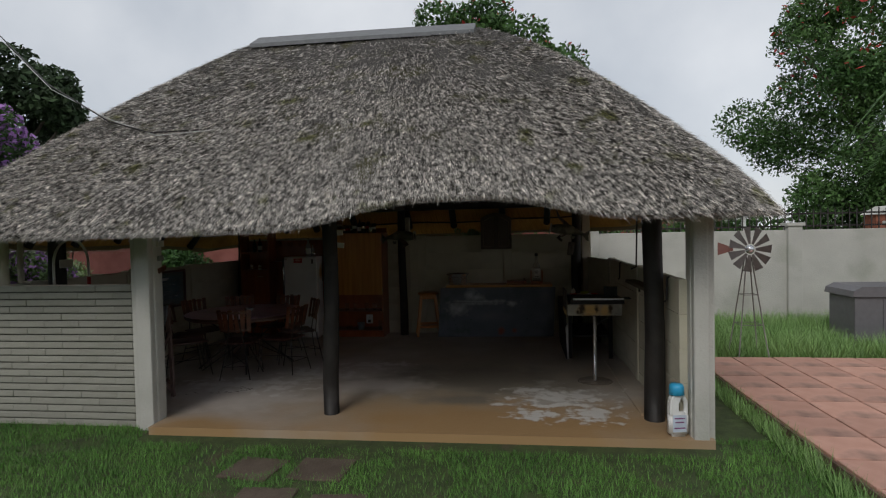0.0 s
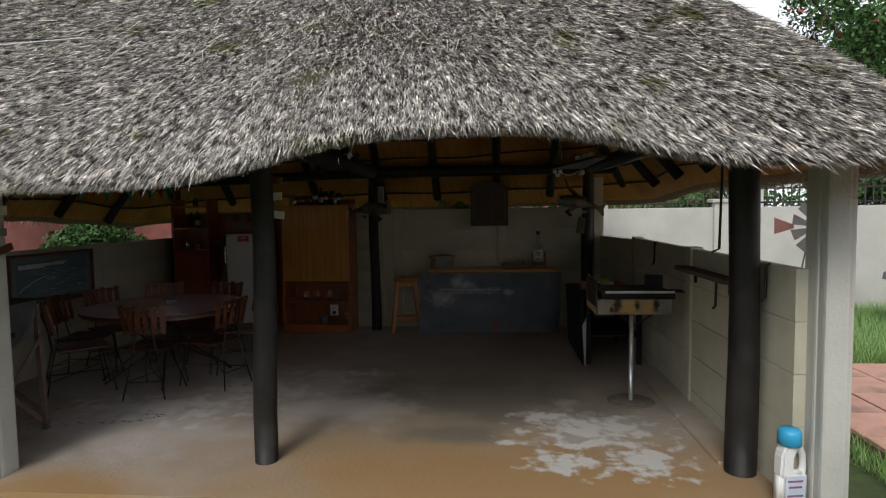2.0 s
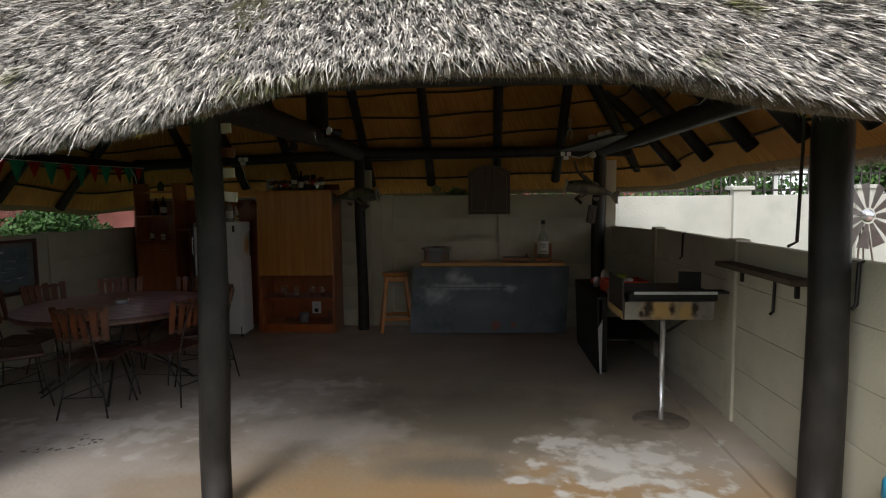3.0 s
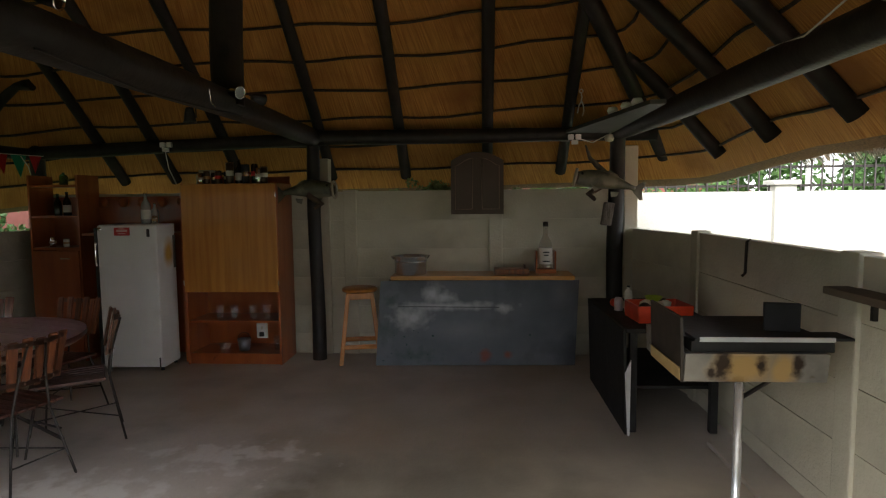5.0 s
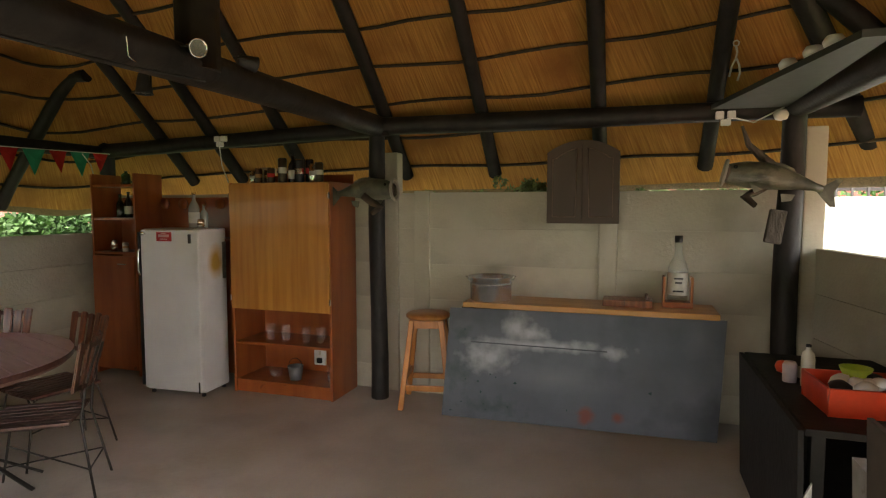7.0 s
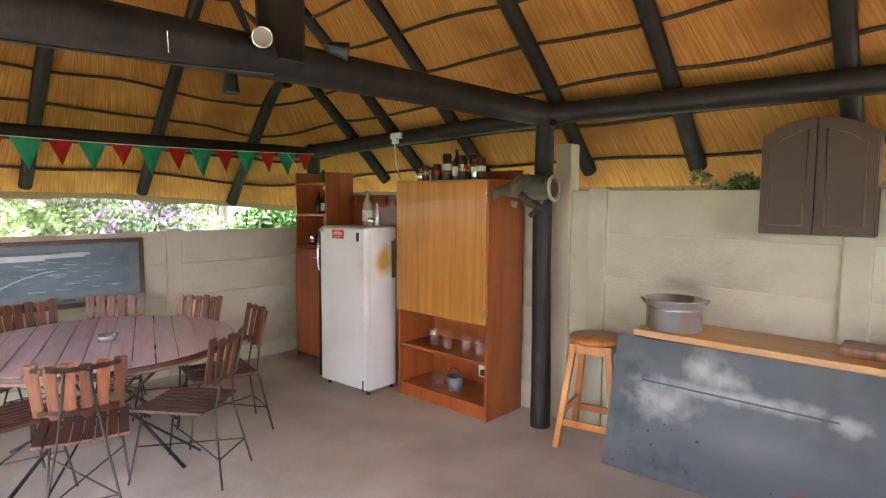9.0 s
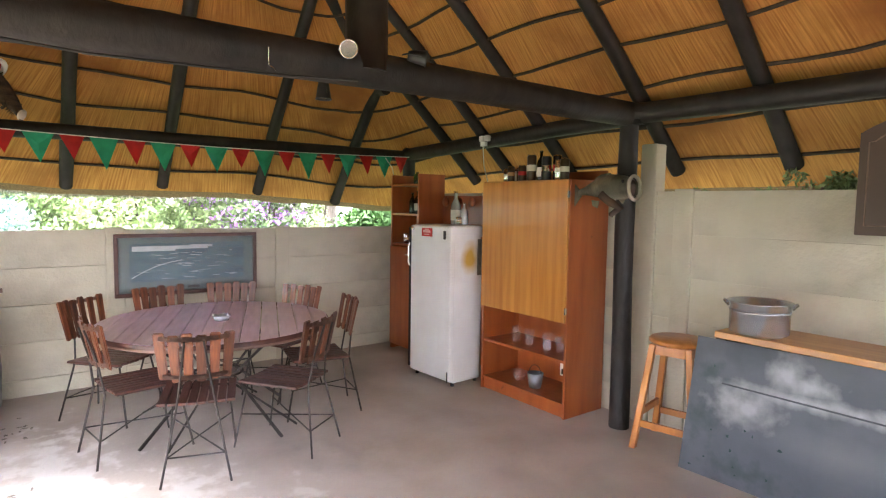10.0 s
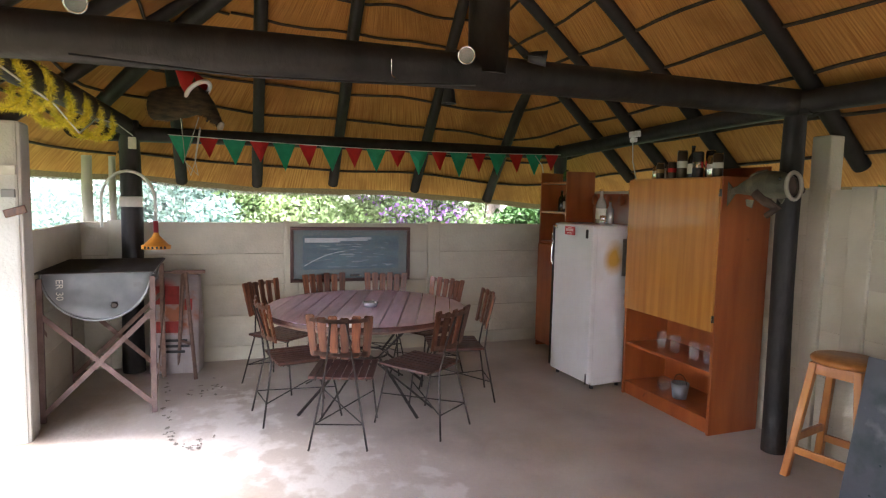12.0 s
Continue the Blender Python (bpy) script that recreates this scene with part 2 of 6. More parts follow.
patches(M_STEEL, ((-0.84, 0, 0.34, 0.13, 9, 0.16), (-0.56, 0, 0.10, 0.26, 9, 0.09), (-0.80, 0, 0.62, 0.10, 9, 0.09)), (0.06, 0.11, 0.10), scale=15, warp=1.3, soft=1.0, amount=0.5)
patches(M_STEEL, ((0.10, 0, 0.09, 0.07, 9, 0.09), (0.32, 0, 0.10, 0.05, 9, 0.05)), (0.42, 0.10, 0.05), scale=14, warp=0.7, soft=0.7, amount=0.7)
M_FRIDGE = material("white_fridge_enamel", (0.70, 0.70, 0.685), (0.78, 0.78, 0.77), 3, 0.3, stain=(0.60, 0.585, 0.54), stain_scale=2.2, stain_lo=0.56, stain_hi=0.8)
patches(M_FRIDGE, ((0.29, 0.22, 1.13, 0.05, 0.12, 0.17),), (0.56, 0.31, 0.04), scale=7, warp=0.3)
M_SCUFF = material("bare_scuffed_metal", (0.55, 0.57, 0.60), (0.75, 0.76, 0.78), 9, 0.35, metal=0.7)
M_GREENP = material("dark_green_paint_flecks", (0.03, 0.07, 0.07), (0.07, 0.12, 0.12), 14, 0.6)
M_ALU = material("brushed_aluminium", (0.50, 0.51, 0.53), (0.62, 0.63, 0.65), 5, 0.27, 0.02, 60, metal=0.75, stretch=(1, 1, 14))
M_CHROME = plain("chrome", (0.8, 0.8, 0.8), 0.12, 1.0, vary=0.03)
M_BROWNCAB = material("dark_brown_stain", (0.060, 0.037, 0.026), (0.085, 0.054, 0.038), 2, 0.5, 0.05, 40)
M_BROWNEDGE = plain("worn_brown_edge", (0.19, 0.125, 0.09), 0.55)
M_BLKBOARD = material("sooty_black_board", (0.009, 0.009, 0.009), (0.024, 0.023, 0.022), 5, 0.65, 0.15, 30, spec=0.3)
M_RED = plain("orange_red_plastic", (0.62, 0.055, 0.018), 0.35)
M_CREAM = plain("cream_plastic", (0.62, 0.60, 0.52), 0.45)
M_WHITE = plain("white_plastic", (0.78, 0.78, 0.77), 0.4, vary=0.04)
M_BLUE = plain("sky_blue_cap", (0.04, 0.36, 0.62), 0.4)
M_LIMEGREEN = plain("lime_green_plastic", (0.42, 0.55, 0.05), 0.4)
M_FLAGG = plain("green_felt", (0.03, 0.36, 0.22), 0.9)
M_FLAGR = plain("red_felt", (0.52, 0.03, 0.03), 0.9)
M_CORD = plain("white_cord", (0.66, 0.66, 0.64), 0.6)
M_FISH = material("mounted_fish_skin", (0.035, 0.038, 0.024), (0.12, 0.118, 0.078), 10, 0.4, 0.25, 80, stain=(0.17, 0.16, 0.11), stain_scale=5, stain_lo=0.56, stain_hi=0.66, coat=0.3)
patches(M_FISH, ((0.20, 0, -0.085, 0.32, 0.4, 0.06),), (0.50, 0.47, 0.38), scale=9, warp=0.25, soft=0.9, amount=0.5)
M_FISHPALE = plain("pale_fish_mouth", (0.36, 0.33, 0.27), 0.45)
M_FUR = material("brown_boar_hair", (0.030, 0.017, 0.010), (0.12, 0.068, 0.034), 9, 0.85, 1.0, 70, stretch=(1, 1, 4), island=0.4)
M_GOLD = material("gold_tinsel", (0.75, 0.60, 0.03), (0.95, 0.82, 0.10), 30, 0.3, metal=0.35, island=0.35)
M_GALV = material("galvanised_drum", (0.17, 0.185, 0.20), (0.31, 0.325, 0.34), 4, 0.42, 0.06, 20, metal=0.6, stain=(0.12, 0.118, 0.115), stain_scale=4, rough2=0.6)
M_RUSTLEG = material("rusty_pinkish_angle_iron", (0.10, 0.065, 0.058), (0.19, 0.125, 0.11), 9, 0.75, 0.25, 50)
M_BAG = material("printed_paper_sack", (0.30, 0.26, 0.255), (0.44, 0.39, 0.38), 5, 0.7, 0.3, 10)
patches(M_BAG, ((0.0, 0, 0.52, 0.20, 9, 0.20),), (0.36, 0.13, 0.06), scale=11, warp=1.2)
patches(M_BAG, ((-0.08, 0, 0.74, 0.13, 9, 0.12),), (0.42, 0.03, 0.03), scale=3, warp=0.2)
M_FUNNEL = plain("orange_plastic_funnel", (0.66, 0.28, 0.035), 0.4)
M_TRAY = material("heat_stained_steel", (0.17, 0.165, 0.155), (0.33, 0.32, 0.29), 7, 0.42, 0.1, 20, metal=0.5, stain=(0.10, 0.06, 0.035), stain_scale=9, stain_lo=0.60, stain_hi=0.66)
patches(M_TRAY, ((1.86, 7.4, 0.86, 0.17, 9, 0.12), (2.02, 7.4, 0.84, 0.08, 9, 0.10)), (0.44, 0.29, 0.12), scale=9, warp=0.4)
patches(M_TRAY, ((1.77, 7.4, 0.875, 0.05, 9, 0.10), (1.72, 7.4, 0.84, 0.03, 9, 0.05), (1.93, 7.4, 0.875, 0.032, 9, 0.055), (2.08, 7.4, 0.875, 0.035, 9, 0.07)), (0.035, 0.022, 0.016), scale=26, warp=0.75)
M_OCHRE = plain("yellowed_flaking_paint", (0.48, 0.34, 0.14), 0.7)
M_LEAF = material("mid_green_leaves", (0.03, 0.08, 0.018), (0.085, 0.165, 0.045), 0.8, 0.6, spec=0.3, island=0.5)
M_LEAFDARK = material("dark_green_leaves", (0.018, 0.038, 0.014), (0.045, 0.075, 0.03), 0.8, 0.7, spec=0.3, island=0.5)
M_LEAFPALE = material("pale_green_leaves", (0.19, 0.29, 0.10), (0.40, 0.48, 0.24), 0.8, 0.5, island=0.4)
M_LEAFTEAL = material("silvery_green_leaves", (0.24, 0.38, 0.32), (0.50, 0.60, 0.54), 0.8, 0.45, island=0.4)
M_PETAL = plain("violet_blossom", (0.40, 0.20, 0.52), 0.7)
M_LEAFMID = material("fresh_green_leaves", (0.09, 0.16, 0.06), (0.21, 0.29, 0.12), 0.8, 0.6, island=0.4)
M_PETALR = plain("red_blossom", (0.42, 0.035, 0.03), 0.7)
M_BARK = material("grey_brown_bark", (0.06, 0.048, 0.038), (0.14, 0.115, 0.09), 8, 0.9, 0.8, 30, stretch=(4, 4, 1))
M_REDROOF = material("red_roof_paint", (0.22, 0.065, 0.05), (0.30, 0.10, 0.08), 3, 0.7, 0.2, 30)
M_PLASTER = material("pale_plaster", (0.55, 0.54, 0.50), (0.66, 0.65, 0.61), 2, 0.85)
M_GREYBOX = plain("grey_storage_plastic", (0.145, 0.14, 0.15), 0.5, vary=0.08)
M_MILL = plain("galvanised_mill_steel", (0.20, 0.18, 0.17), 0.5, 0.5)
M_MILLRED = plain("faded_red_tail", (0.22, 0.10, 0.085), 0.6)
M_GLASS = thin_glass("clear_glass", (0.9, 0.95, 0.93), 0.09)
M_PANE = thin_glass("picture_pane", (0.9, 0.9, 0.9), 0.05)
M_GREENGLASS = glass_material("dark_green_glass", (0.05, 0.16, 0.08))
M_DARKGLASS = plain("dark_bottle_glass", (0.018, 0.015, 0.014), 0.12)
M_FROSTED = plain("patterned_bottle_glass", (0.42, 0.41, 0.38), 0.12, 0.3)
M_LABEL = plain("pale_paper_label", (0.62, 0.60, 0.54), 0.7)
M_CAN = plain("printed_can", (0.055, 0.035, 0.02), 0.3, 0.4)
M_CANTAN = plain("tan_can_print", (0.36, 0.20, 0.07), 0.45)
M_MATT = plain("teal_grey_mount", (0.10, 0.145, 0.15), 0.6)
M_SEA = material("sea_print_blue", (0.025, 0.07, 0.10), (0.075, 0.16, 0.20), 3, 0.5, stretch=(1, 1.2, 5))
M_FOAM = material("white_surf_print", (0.40, 0.47, 0.50), (0.66, 0.70, 0.72), 8, 0.5)
M_FRAME = plain("dark_mahogany_frame", (0.075, 0.025, 0.016), 0.35)
M_LAMPGLASS = plain("frosted_reflector", (0.10, 0.10, 0.095), 0.22, 1.0)
M_SHELFWOOD = plain("weathered_dark_plank", (0.10, 0.075, 0.055), 0.75)


# ---- mesh helpers ----
def add_box(bm, c, s, rot=None, bevel=0.0):
    m = Matrix.Translation(c) @ (rot if rot is not None else Matrix.Identity(4)) @ Matrix.Diagonal((*s, 1))
    r = bmesh.ops.create_cube(bm, size=1.0, matrix=m)
    if bevel:
        es = {e for v in r["verts"] for e in v.link_edges}
        bmesh.ops.bevel(bm, geom=list(es), offset=bevel, segments=2, profile=0.6, affect="EDGES")
    return bm


def box(c, s, rot=None, bevel=0.0):
    return add_box(bmesh.new(), c, s, rot, bevel)


def tube_mesh(bm, pts, radii, seg=8, cap=True):
    """A tube through the points, with a radius at each."""
    pts = [Vector(p) for p in pts]
    if not hasattr(radii, "__len__"):
        radii = [radii] * len(pts)
    rings, ref = [], None
    for i, p in enumerate(pts):
        d = (pts[min(i + 1, len(pts) - 1)] - pts[max(i - 1, 0)]).normalized()
        if ref is None:
            ref = Vector((0, 0, 1)) if abs(d.z) < 0.9 else Vector((1, 0, 0))
        a = d.cross(ref).normalized()
        b = a.cross(d).normalized()
        ref = b
        rings.append([bm.verts.new(p + radii[i] * (math.cos(2 * math.pi * k / seg) * a + math.sin(2 * math.pi * k / seg) * b)) for k in range(seg)])
    for r0, r1 in zip(rings, rings[1:]):
        for k in range(seg):
            f = bm.faces.new((r0[k], r0[(k + 1) % seg], r1[(k + 1) % seg], r1[k]))
            f.smooth = True
    if cap:
        bm.faces.new(rings[0])
        bm.faces.new(rings[-1][::-1])
    return bm


def tube(pts, radii, seg=8, cap=True):
    return tube_mesh(bmesh.new(), pts, radii, seg, cap)


def lathe(profile, seg=20, at=(0, 0, 0)):
    """Turned shape: profile of (radius, height)."""
    bm, at = bmesh.new(), Vector(at)
    rings = []
    for r, z in profile:
        if r < 1e-5:
            rings.append([bm.verts.new(at + Vector((0, 0, z)))])
        else:
            rings.append([bm.verts.new(at + Vector((r * math.cos(2 * math.pi * k / seg), r * math.sin(2 * math.pi * k / seg), z))) for k in range(seg)])
    for a, b in zip(rings, rings[1:]):
        for k in range(seg):
            k2 = (k + 1) % seg
            vs = [a[0]] if len(a) == 1 else [a[k], a[k2]]
            vs += [b[0]] if len(b) == 1 else [b[k2], b[k]]
            if len(vs) > 2:
                bm.faces.new(vs).smooth = True
    bmesh.ops.recalc_face_normals(bm, faces=bm.faces)
    return bm


def prism(outline, y0, y1):
    """An outline in x, z drawn out along y."""
    bm = bmesh.new()
    a = [bm.verts.new((x, y0, z)) for x, z in outline]
    b = [bm.verts.new((x, y1, z)) for x, z in outline]
    n = len(a)
    bm.faces.new(a)
    bm.faces.new(b[::-1])
    for i in range(n):
        bm.faces.new((a[i], b[i], b[(i + 1) % n], a[(i + 1) % n]))
    bmesh.ops.recalc_face_normals(bm, faces=bm.faces)
    return bm


def to_mesh(name, bm, mat):
    me = bpy.data.meshes.new(name)
    bm.to_mesh(me)
    bm.free()
    for m in (mat if isinstance(mat, (list, tuple)) else [mat]):
        me.materials.append(m)
    return me


def part(name, bm, mat, parent=None, label="", at=None):
    ob = new(name, to_mesh(name, bm, mat))
    if at is not None:
        ob.matrix_basis = at
    ob.parent = parent
    if label:
        ob["label"] = label
    return ob


def shared(name, me, parent, m):
    """One more piece on a mesh that exists already."""
    ob = new(name, me)
    ob.parent = parent
    ob.matrix_basis = m
    return ob


def thing(name, label, category, m=None, group="", kind=""):
    ob = new(name)
    ob.empty_display_size = 0.1
    if m is not None:
        ob.matrix_basis = m
    return tagged(ob, label, category, group, kind)


def solid(name, bm, mat, label, category, group="", kind="", at=None):
    """A thing of one mesh."""
    return tagged(part(name, bm, mat, at=at), label, category, group, kind)


def raw_mesh(name, co, faces, mat, smooth=False):
    me = bpy.data.meshes.new(name)
    me.from_pydata(co.tolist() if hasattr(co, "tolist") else co, [], faces.tolist() if hasattr(faces, "tolist") else faces)
    me.materials.append(mat)
    if smooth:
        me.polygons.foreach_set("use_smooth", [True] * len(me.polygons))
    return me


def blades(root, way, side, length, width, bend=None):
    """Thin three-cornered blades, one for each row of the arrays."""
    n = len(root)
    tip = root + way * length[:, None]
    if bend is not None:
        tip = tip + bend
    co = np.stack([root - side * width[:, None] / 2, root + side * width[:, None] / 2, tip], 1).reshape(-1, 3)
    return co, np.arange(3 * n).reshape(-1, 3)


def leaves(centres, size, rng):
    """Small four-cornered leaves, turned every way."""
    n = len(centres)
    a = rng.normal(size=(n, 3))
    a /= np.linalg.norm(a, axis=1)[:, None]
    b = np.cross(a, rng.normal(size=(n, 3)))
    b /= np.linalg.norm(b, axis=1)[:, None]
    s = size * rng.uniform(0.6, 1.3, n)[:, None]
    co = np.stack([centres - a * s, centres + b * s * 0.45, centres + a * s, centres - b * s * 0.45], 1).reshape(-1, 3)
    return co, np.arange(4 * n).reshape(-1, 4)


def clumps(n, blobs, rng, shell=0.55):
    """Points in and near the skins of many small clumps, for crowns with gaps and an uneven outline."""
    w = np.array([b[3] ** 2 for b in blobs])
    pick = rng.choice(len(blobs), n, p=w / w.sum())
    d = rng.normal(size=(n, 3))
    d /= np.linalg.norm(d, axis=1)[:, None]
    r = rng.uniform(shell, 1.08, n)[:, None]
    bl = np.array(blobs)[pick]
    return bl[:, :3] + d * r * bl[:, 3:4] * np.array([1, 1, 0.85])


# ---- ground and floor ----
GZ = -0.075
def grid_sheet(name, x0, x1, y0, y1, z, mat, nx=2, ny=2):
    xs, ys = np.linspace(x0, x1, nx), np.linspace(y0, y1, ny)
    co = [(x, y, z) for y in ys for x in xs]
    fs = [(j * nx + i, j * nx + i + 1, (j + 1) * nx + i + 1, (j + 1) * nx + i) for j in range(ny - 1) for i in range(nx - 1)]
    return new(name, raw_mesh(name, co, fs, mat))


ground = tagged(grid_sheet("ground", -400, 400, -400, 400, GZ, M_LAWN), "green lawn with bare earth patches", "ground", kind="structure")
fb = box((-0.80, 8.44, -0.06), (6.62, 4.98, 0.12))
add_box(fb, (0.12, 5.825, -0.06), (5.08, 0.25, 0.12))
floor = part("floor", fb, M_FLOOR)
tagged(floor, "worn cement slab floor, brown and stained", "floor", kind="structure")

kerb = part("wall_kerb", box((2.30, 7.45, 0.012), (0.23, 2.3, 0.034), bevel=0.01), M_FLOOR, floor, "raised cement strip along the low wall")

# ---- outer walls of precast panels ----
def panel_wall(name, p0, p1, height, thick, mat, label, out=0.0, rows=None, pan=1.5, posts=(), post_mat=None, post_out=0.035, joint=0.003):
    """Panels 0.3 m high slid between posts; joints left open a few millimetres."""
    p0, p1 = Vector((*p0, 0)), Vector((*p1, 0))
    d = (p1 - p0)
    length, ang = d.length, math.degrees(math.atan2(d.y, d.x))
    w = thing(name, label, "wall", pose(p0.x, p0.y, 0, 0, 0, ang), kind="structure")
    h = 0.3
    zs = []
    z = height
    while z > GZ - 0.1:
        zs.append(z)
        z -= h
    edges = sorted({0.0, length, *posts})
    for a, b in zip(edges, edges[1:]):
        if b - a < 0.05:
            continue
        me = None
        for zt in zs:
            if me is None:
                me = to_mesh("panel", box((0, 0, -h / 2), (b - a - 0.002, thick, h - joint), bevel=joint), mat)
            shared("panel", me, w, pose((a + b) / 2, random.uniform(-0.002, 0.002), zt))
    for x in posts:
        part("post", box((x, 0, (height + 0.01 + GZ) / 2), (0.14, thick + 2 * post_out, height + 0.02 - GZ), bevel=0.012), post_mat or mat, w)
    return w


WALL_W = panel_wall("wall_west", (-4.09, 10.86), (-4.09, 5.95), 1.335, 0.07, M_CONC, "low painted precast concrete panel wall", posts=(1.6, 3.08, 4.6), post_out=0.02)
WALL_E = panel_wall("wall_east", (2.455, 5.86), (2.445, 9.55), 1.33, 0.07, M_CONC, "low painted precast concrete panel wall", posts=(1.72, 3.62), post_out=0.02)
WALL_E2 = panel_wall("wall_northeast", (2.445, 9.55), (2.22, 10.86), 1.31, 0.07, M_CONC, "low painted precast concrete panel wall", posts=())
WALL_N = panel_wall("wall_north", (2.30, 10.84), (-4.05, 10.84), 1.71, 0.07, M_CONC, "painted precast concrete panel wall", posts=(1.42, 2.93, 4.45), post_out=0.022, joint=0.0012)
WALL_S = panel_wall("wall_south", (-4.60, 5.96), (-2.64, 5.96), 1.33, 0.05, M_CONC, "low precast wall with brick-patterned face", posts=())
# taller posts of the north wall
for x, zt, yy in ((-0.905, 2.05, 10.835), (2.20, 2.12, 10.70), (-2.16, 1.95, 10.83)):
    solid("concrete_post", box((x, yy, zt / 2 - 0.03), (0.13, 0.12, zt + 0.06), bevel=0.012), M_CONC, "tall grey concrete fence post against the wall", "post", "tall fence posts")


def slotted_column(name, x, y, w, d, zt, flip):
    bm = bmesh.new()
    add_box(bm, (x, y, (zt + GZ) / 2 - 0.05), (w, d * 0.62, zt - GZ + 0.1), bevel=0.018)
    add_box(bm, (x + flip * w * 0.14, y - d * 0.12, (zt + GZ) / 2 - 0.05), (w * 0.62, d, zt - GZ + 0.1), bevel=0.018)
    return solid(name, bm, M_CONCOUT, "pale painted concrete column at the slab's edge", "column", "front columns")


slotted_column("concrete_column", -2.555, 5.95, 0.25, 0.22, 2.02, 1)
slotted_column("concrete_column", 2.585, 5.84, 0.20, 0.22, 2.05, -1)

# ---- boundary wall with pillars and palisade ----
BY = 12.2
bw = thing("boundary_wall", "pale grey plastered garden wall with capped pillars", "wall", kind="structure")
part("wall_face", box((6.5, BY + 0.09, 0.8), (14, 0.14, 1.76), bevel=0.01), M_CONCOUT, bw)
for x in (2.5, 4.43, 6.17, 7.95, 9.7):
    part("pillar", box((x, BY + 0.06, 0.83), (0.25, 0.22, 1.86), bevel=0.01), M_CONCOUT, bw)
    part("pillar_cap", box((x, BY + 0.06, 1.785), (0.32, 0.29, 0.06), bevel=0.012), M_CONCOUT, bw)
fence = thing("palisade_fence", "dark steel palisade fence on the garden wall", "fence")
pal = to_mesh("pale", tube([(0, 0, 0), (0, 0, 0.42), (0, 0, 0.5)], [0.012, 0.012, 0.002], 4), M_IRON)
for i in range(62):
    shared("pale", pal, fence, pose(2.3 + i * 0.125, BY + 0.1, 1.62))
for z in (1.75, 1.98):
    part("rail", box((6.1, BY + 0.125, z), (8, 0.025, 0.03)), M_IRON, fence)

# ---- poles that carry the roof ----
POSTS = [(-0.80, 6.22), (2.29, 6.22), (-0.925, 10.57), (-4.0 + 0.08, 6.40), (2.03, 10.52), (-3.94, 10.70)]
PR = [0.076, 0.09, 0.068, 0.088, 0.078, 0.075]


def pole(pts, r, wob=0.012, seg=12):
    pts = [Vector(p) for p in pts]
    a, b = pts[0], pts[-1]
    n = max(4, int((b - a).length / 0.35))
    out, rad = [], []
    ph = random.uniform(0, 9)
    for i in range(n + 1):
        t = i / n
        p = a.lerp(b, t)
        out.append(p + Vector((math.sin(ph + 5 * t), math.cos(ph * 2 + 4 * t), math.sin(ph + 3 * t) * 0.5)) * wob * min(1, 4 * t * (1 - t) + 0.2))
        rad.append(r * (1.05 - 0.1 * t + 0.03 * math.sin(ph + 9 * t)))
    return tube(out, rad, seg)


for (x, y), r in zip(POSTS, PR):
    solid("timber_post", pole([(x, y, -0.04), (x + random.uniform(-0.02, 0.02), y, 2.22)], r), M_POLE, "black creosoted round timber post on the cement floor", "post", "roof posts")
BZ = 2.24
for a, b, r in (((-0.80, 6.1, 2.17), (-0.92, 10.7, 2.24), 0.088), ((2.29, 6.0, BZ), (2.03, 10.7, BZ), 0.085), ((-4.3, 6.40, 2.16), (-0.7, 6.22, 2.20), 0.075),
                ((-0.9, 6.22, 2.26), (2.5, 6.22, BZ + 0.02), 0.08), ((-3.92, 6.2, 2.10), (-3.94, 10.9, 2.13), 0.062), ((-4.1, 10.68, 2.14), (-0.8, 10.56, 2.22), 0.066),
                ((-0.95, 10.56, 2.24), (2.4, 10.54, 2.22), 0.07)):
    solid("timber_beam", pole([a, b], r, 0.016), M_POLE, "black creosoted round timber beam on the posts", "beam", "roof beams")

# ---- thatched roof ----
XW, XE, YS, YN = -4.85, 3.15, 5.10, 11.55
RXW, RXE, RY, RZ = -2.42, 0.60, 8.36, 4.45
CR = 0.75
CURL = 0.085  # how far the thatch bends over at the eaves


def eave_loop(n):
    """Rounded rectangle of the eaves, as (x, y) with equal steps, starting at the south-west."""
    pts = []
    for cx, cy, a0 in ((XW + CR, YS + CR, 180), (XE - CR, YS + CR, 270), (XE - CR, YN - CR, 0), (XW + CR, YN - CR, 90)):
        for k in range(9):
            a = radians(a0 + 90 * k / 8)
            pts.append(Vector((cx + CR * math.cos(a), cy + CR * math.sin(a))))
    pts.append(pts[0].copy())
    lens = [0.0]
    for a, b in zip(pts, pts[1:]):
        lens.append(lens[-1] + (b - a).length)
    out, j = [], 0
    for i in range(n):
        d = lens[-1] * i / n
        while lens[j + 1] < d:
            j += 1
        out.append(pts[j].lerp(pts[j + 1], (d - lens[j]) / max(1e-9, lens[j + 1] - lens[j])))
    return np.array([tuple(p) for p in out]), lens[-1]


def eave_z(x, y):
    """Height of the upper edge of the eaves: raised over the way in, lowest in the west."""
    front = np.clip((6.3 - y) / 1.0, 0, 1)
    bump = 0.20 * np.exp(-np.abs((x - 0.55) / 0.95) ** 3.0) * front
    return 1.93 + 0.012 * (x + 0.8) + bump - 0.13 * np.clip((y - 9) / 2.0, 0, 1) - (0.05 + 0.10 * np.clip((y - 6.2) / 1.2, 0, 1)) * np.clip((-3.9 - x) / 0.9, 0, 1)


def ridge_x(x):
    return RXW + (np.clip((x - XW - 0.3) / (XE - XW - 0.6), 0, 1)) * (RXE - RXW)


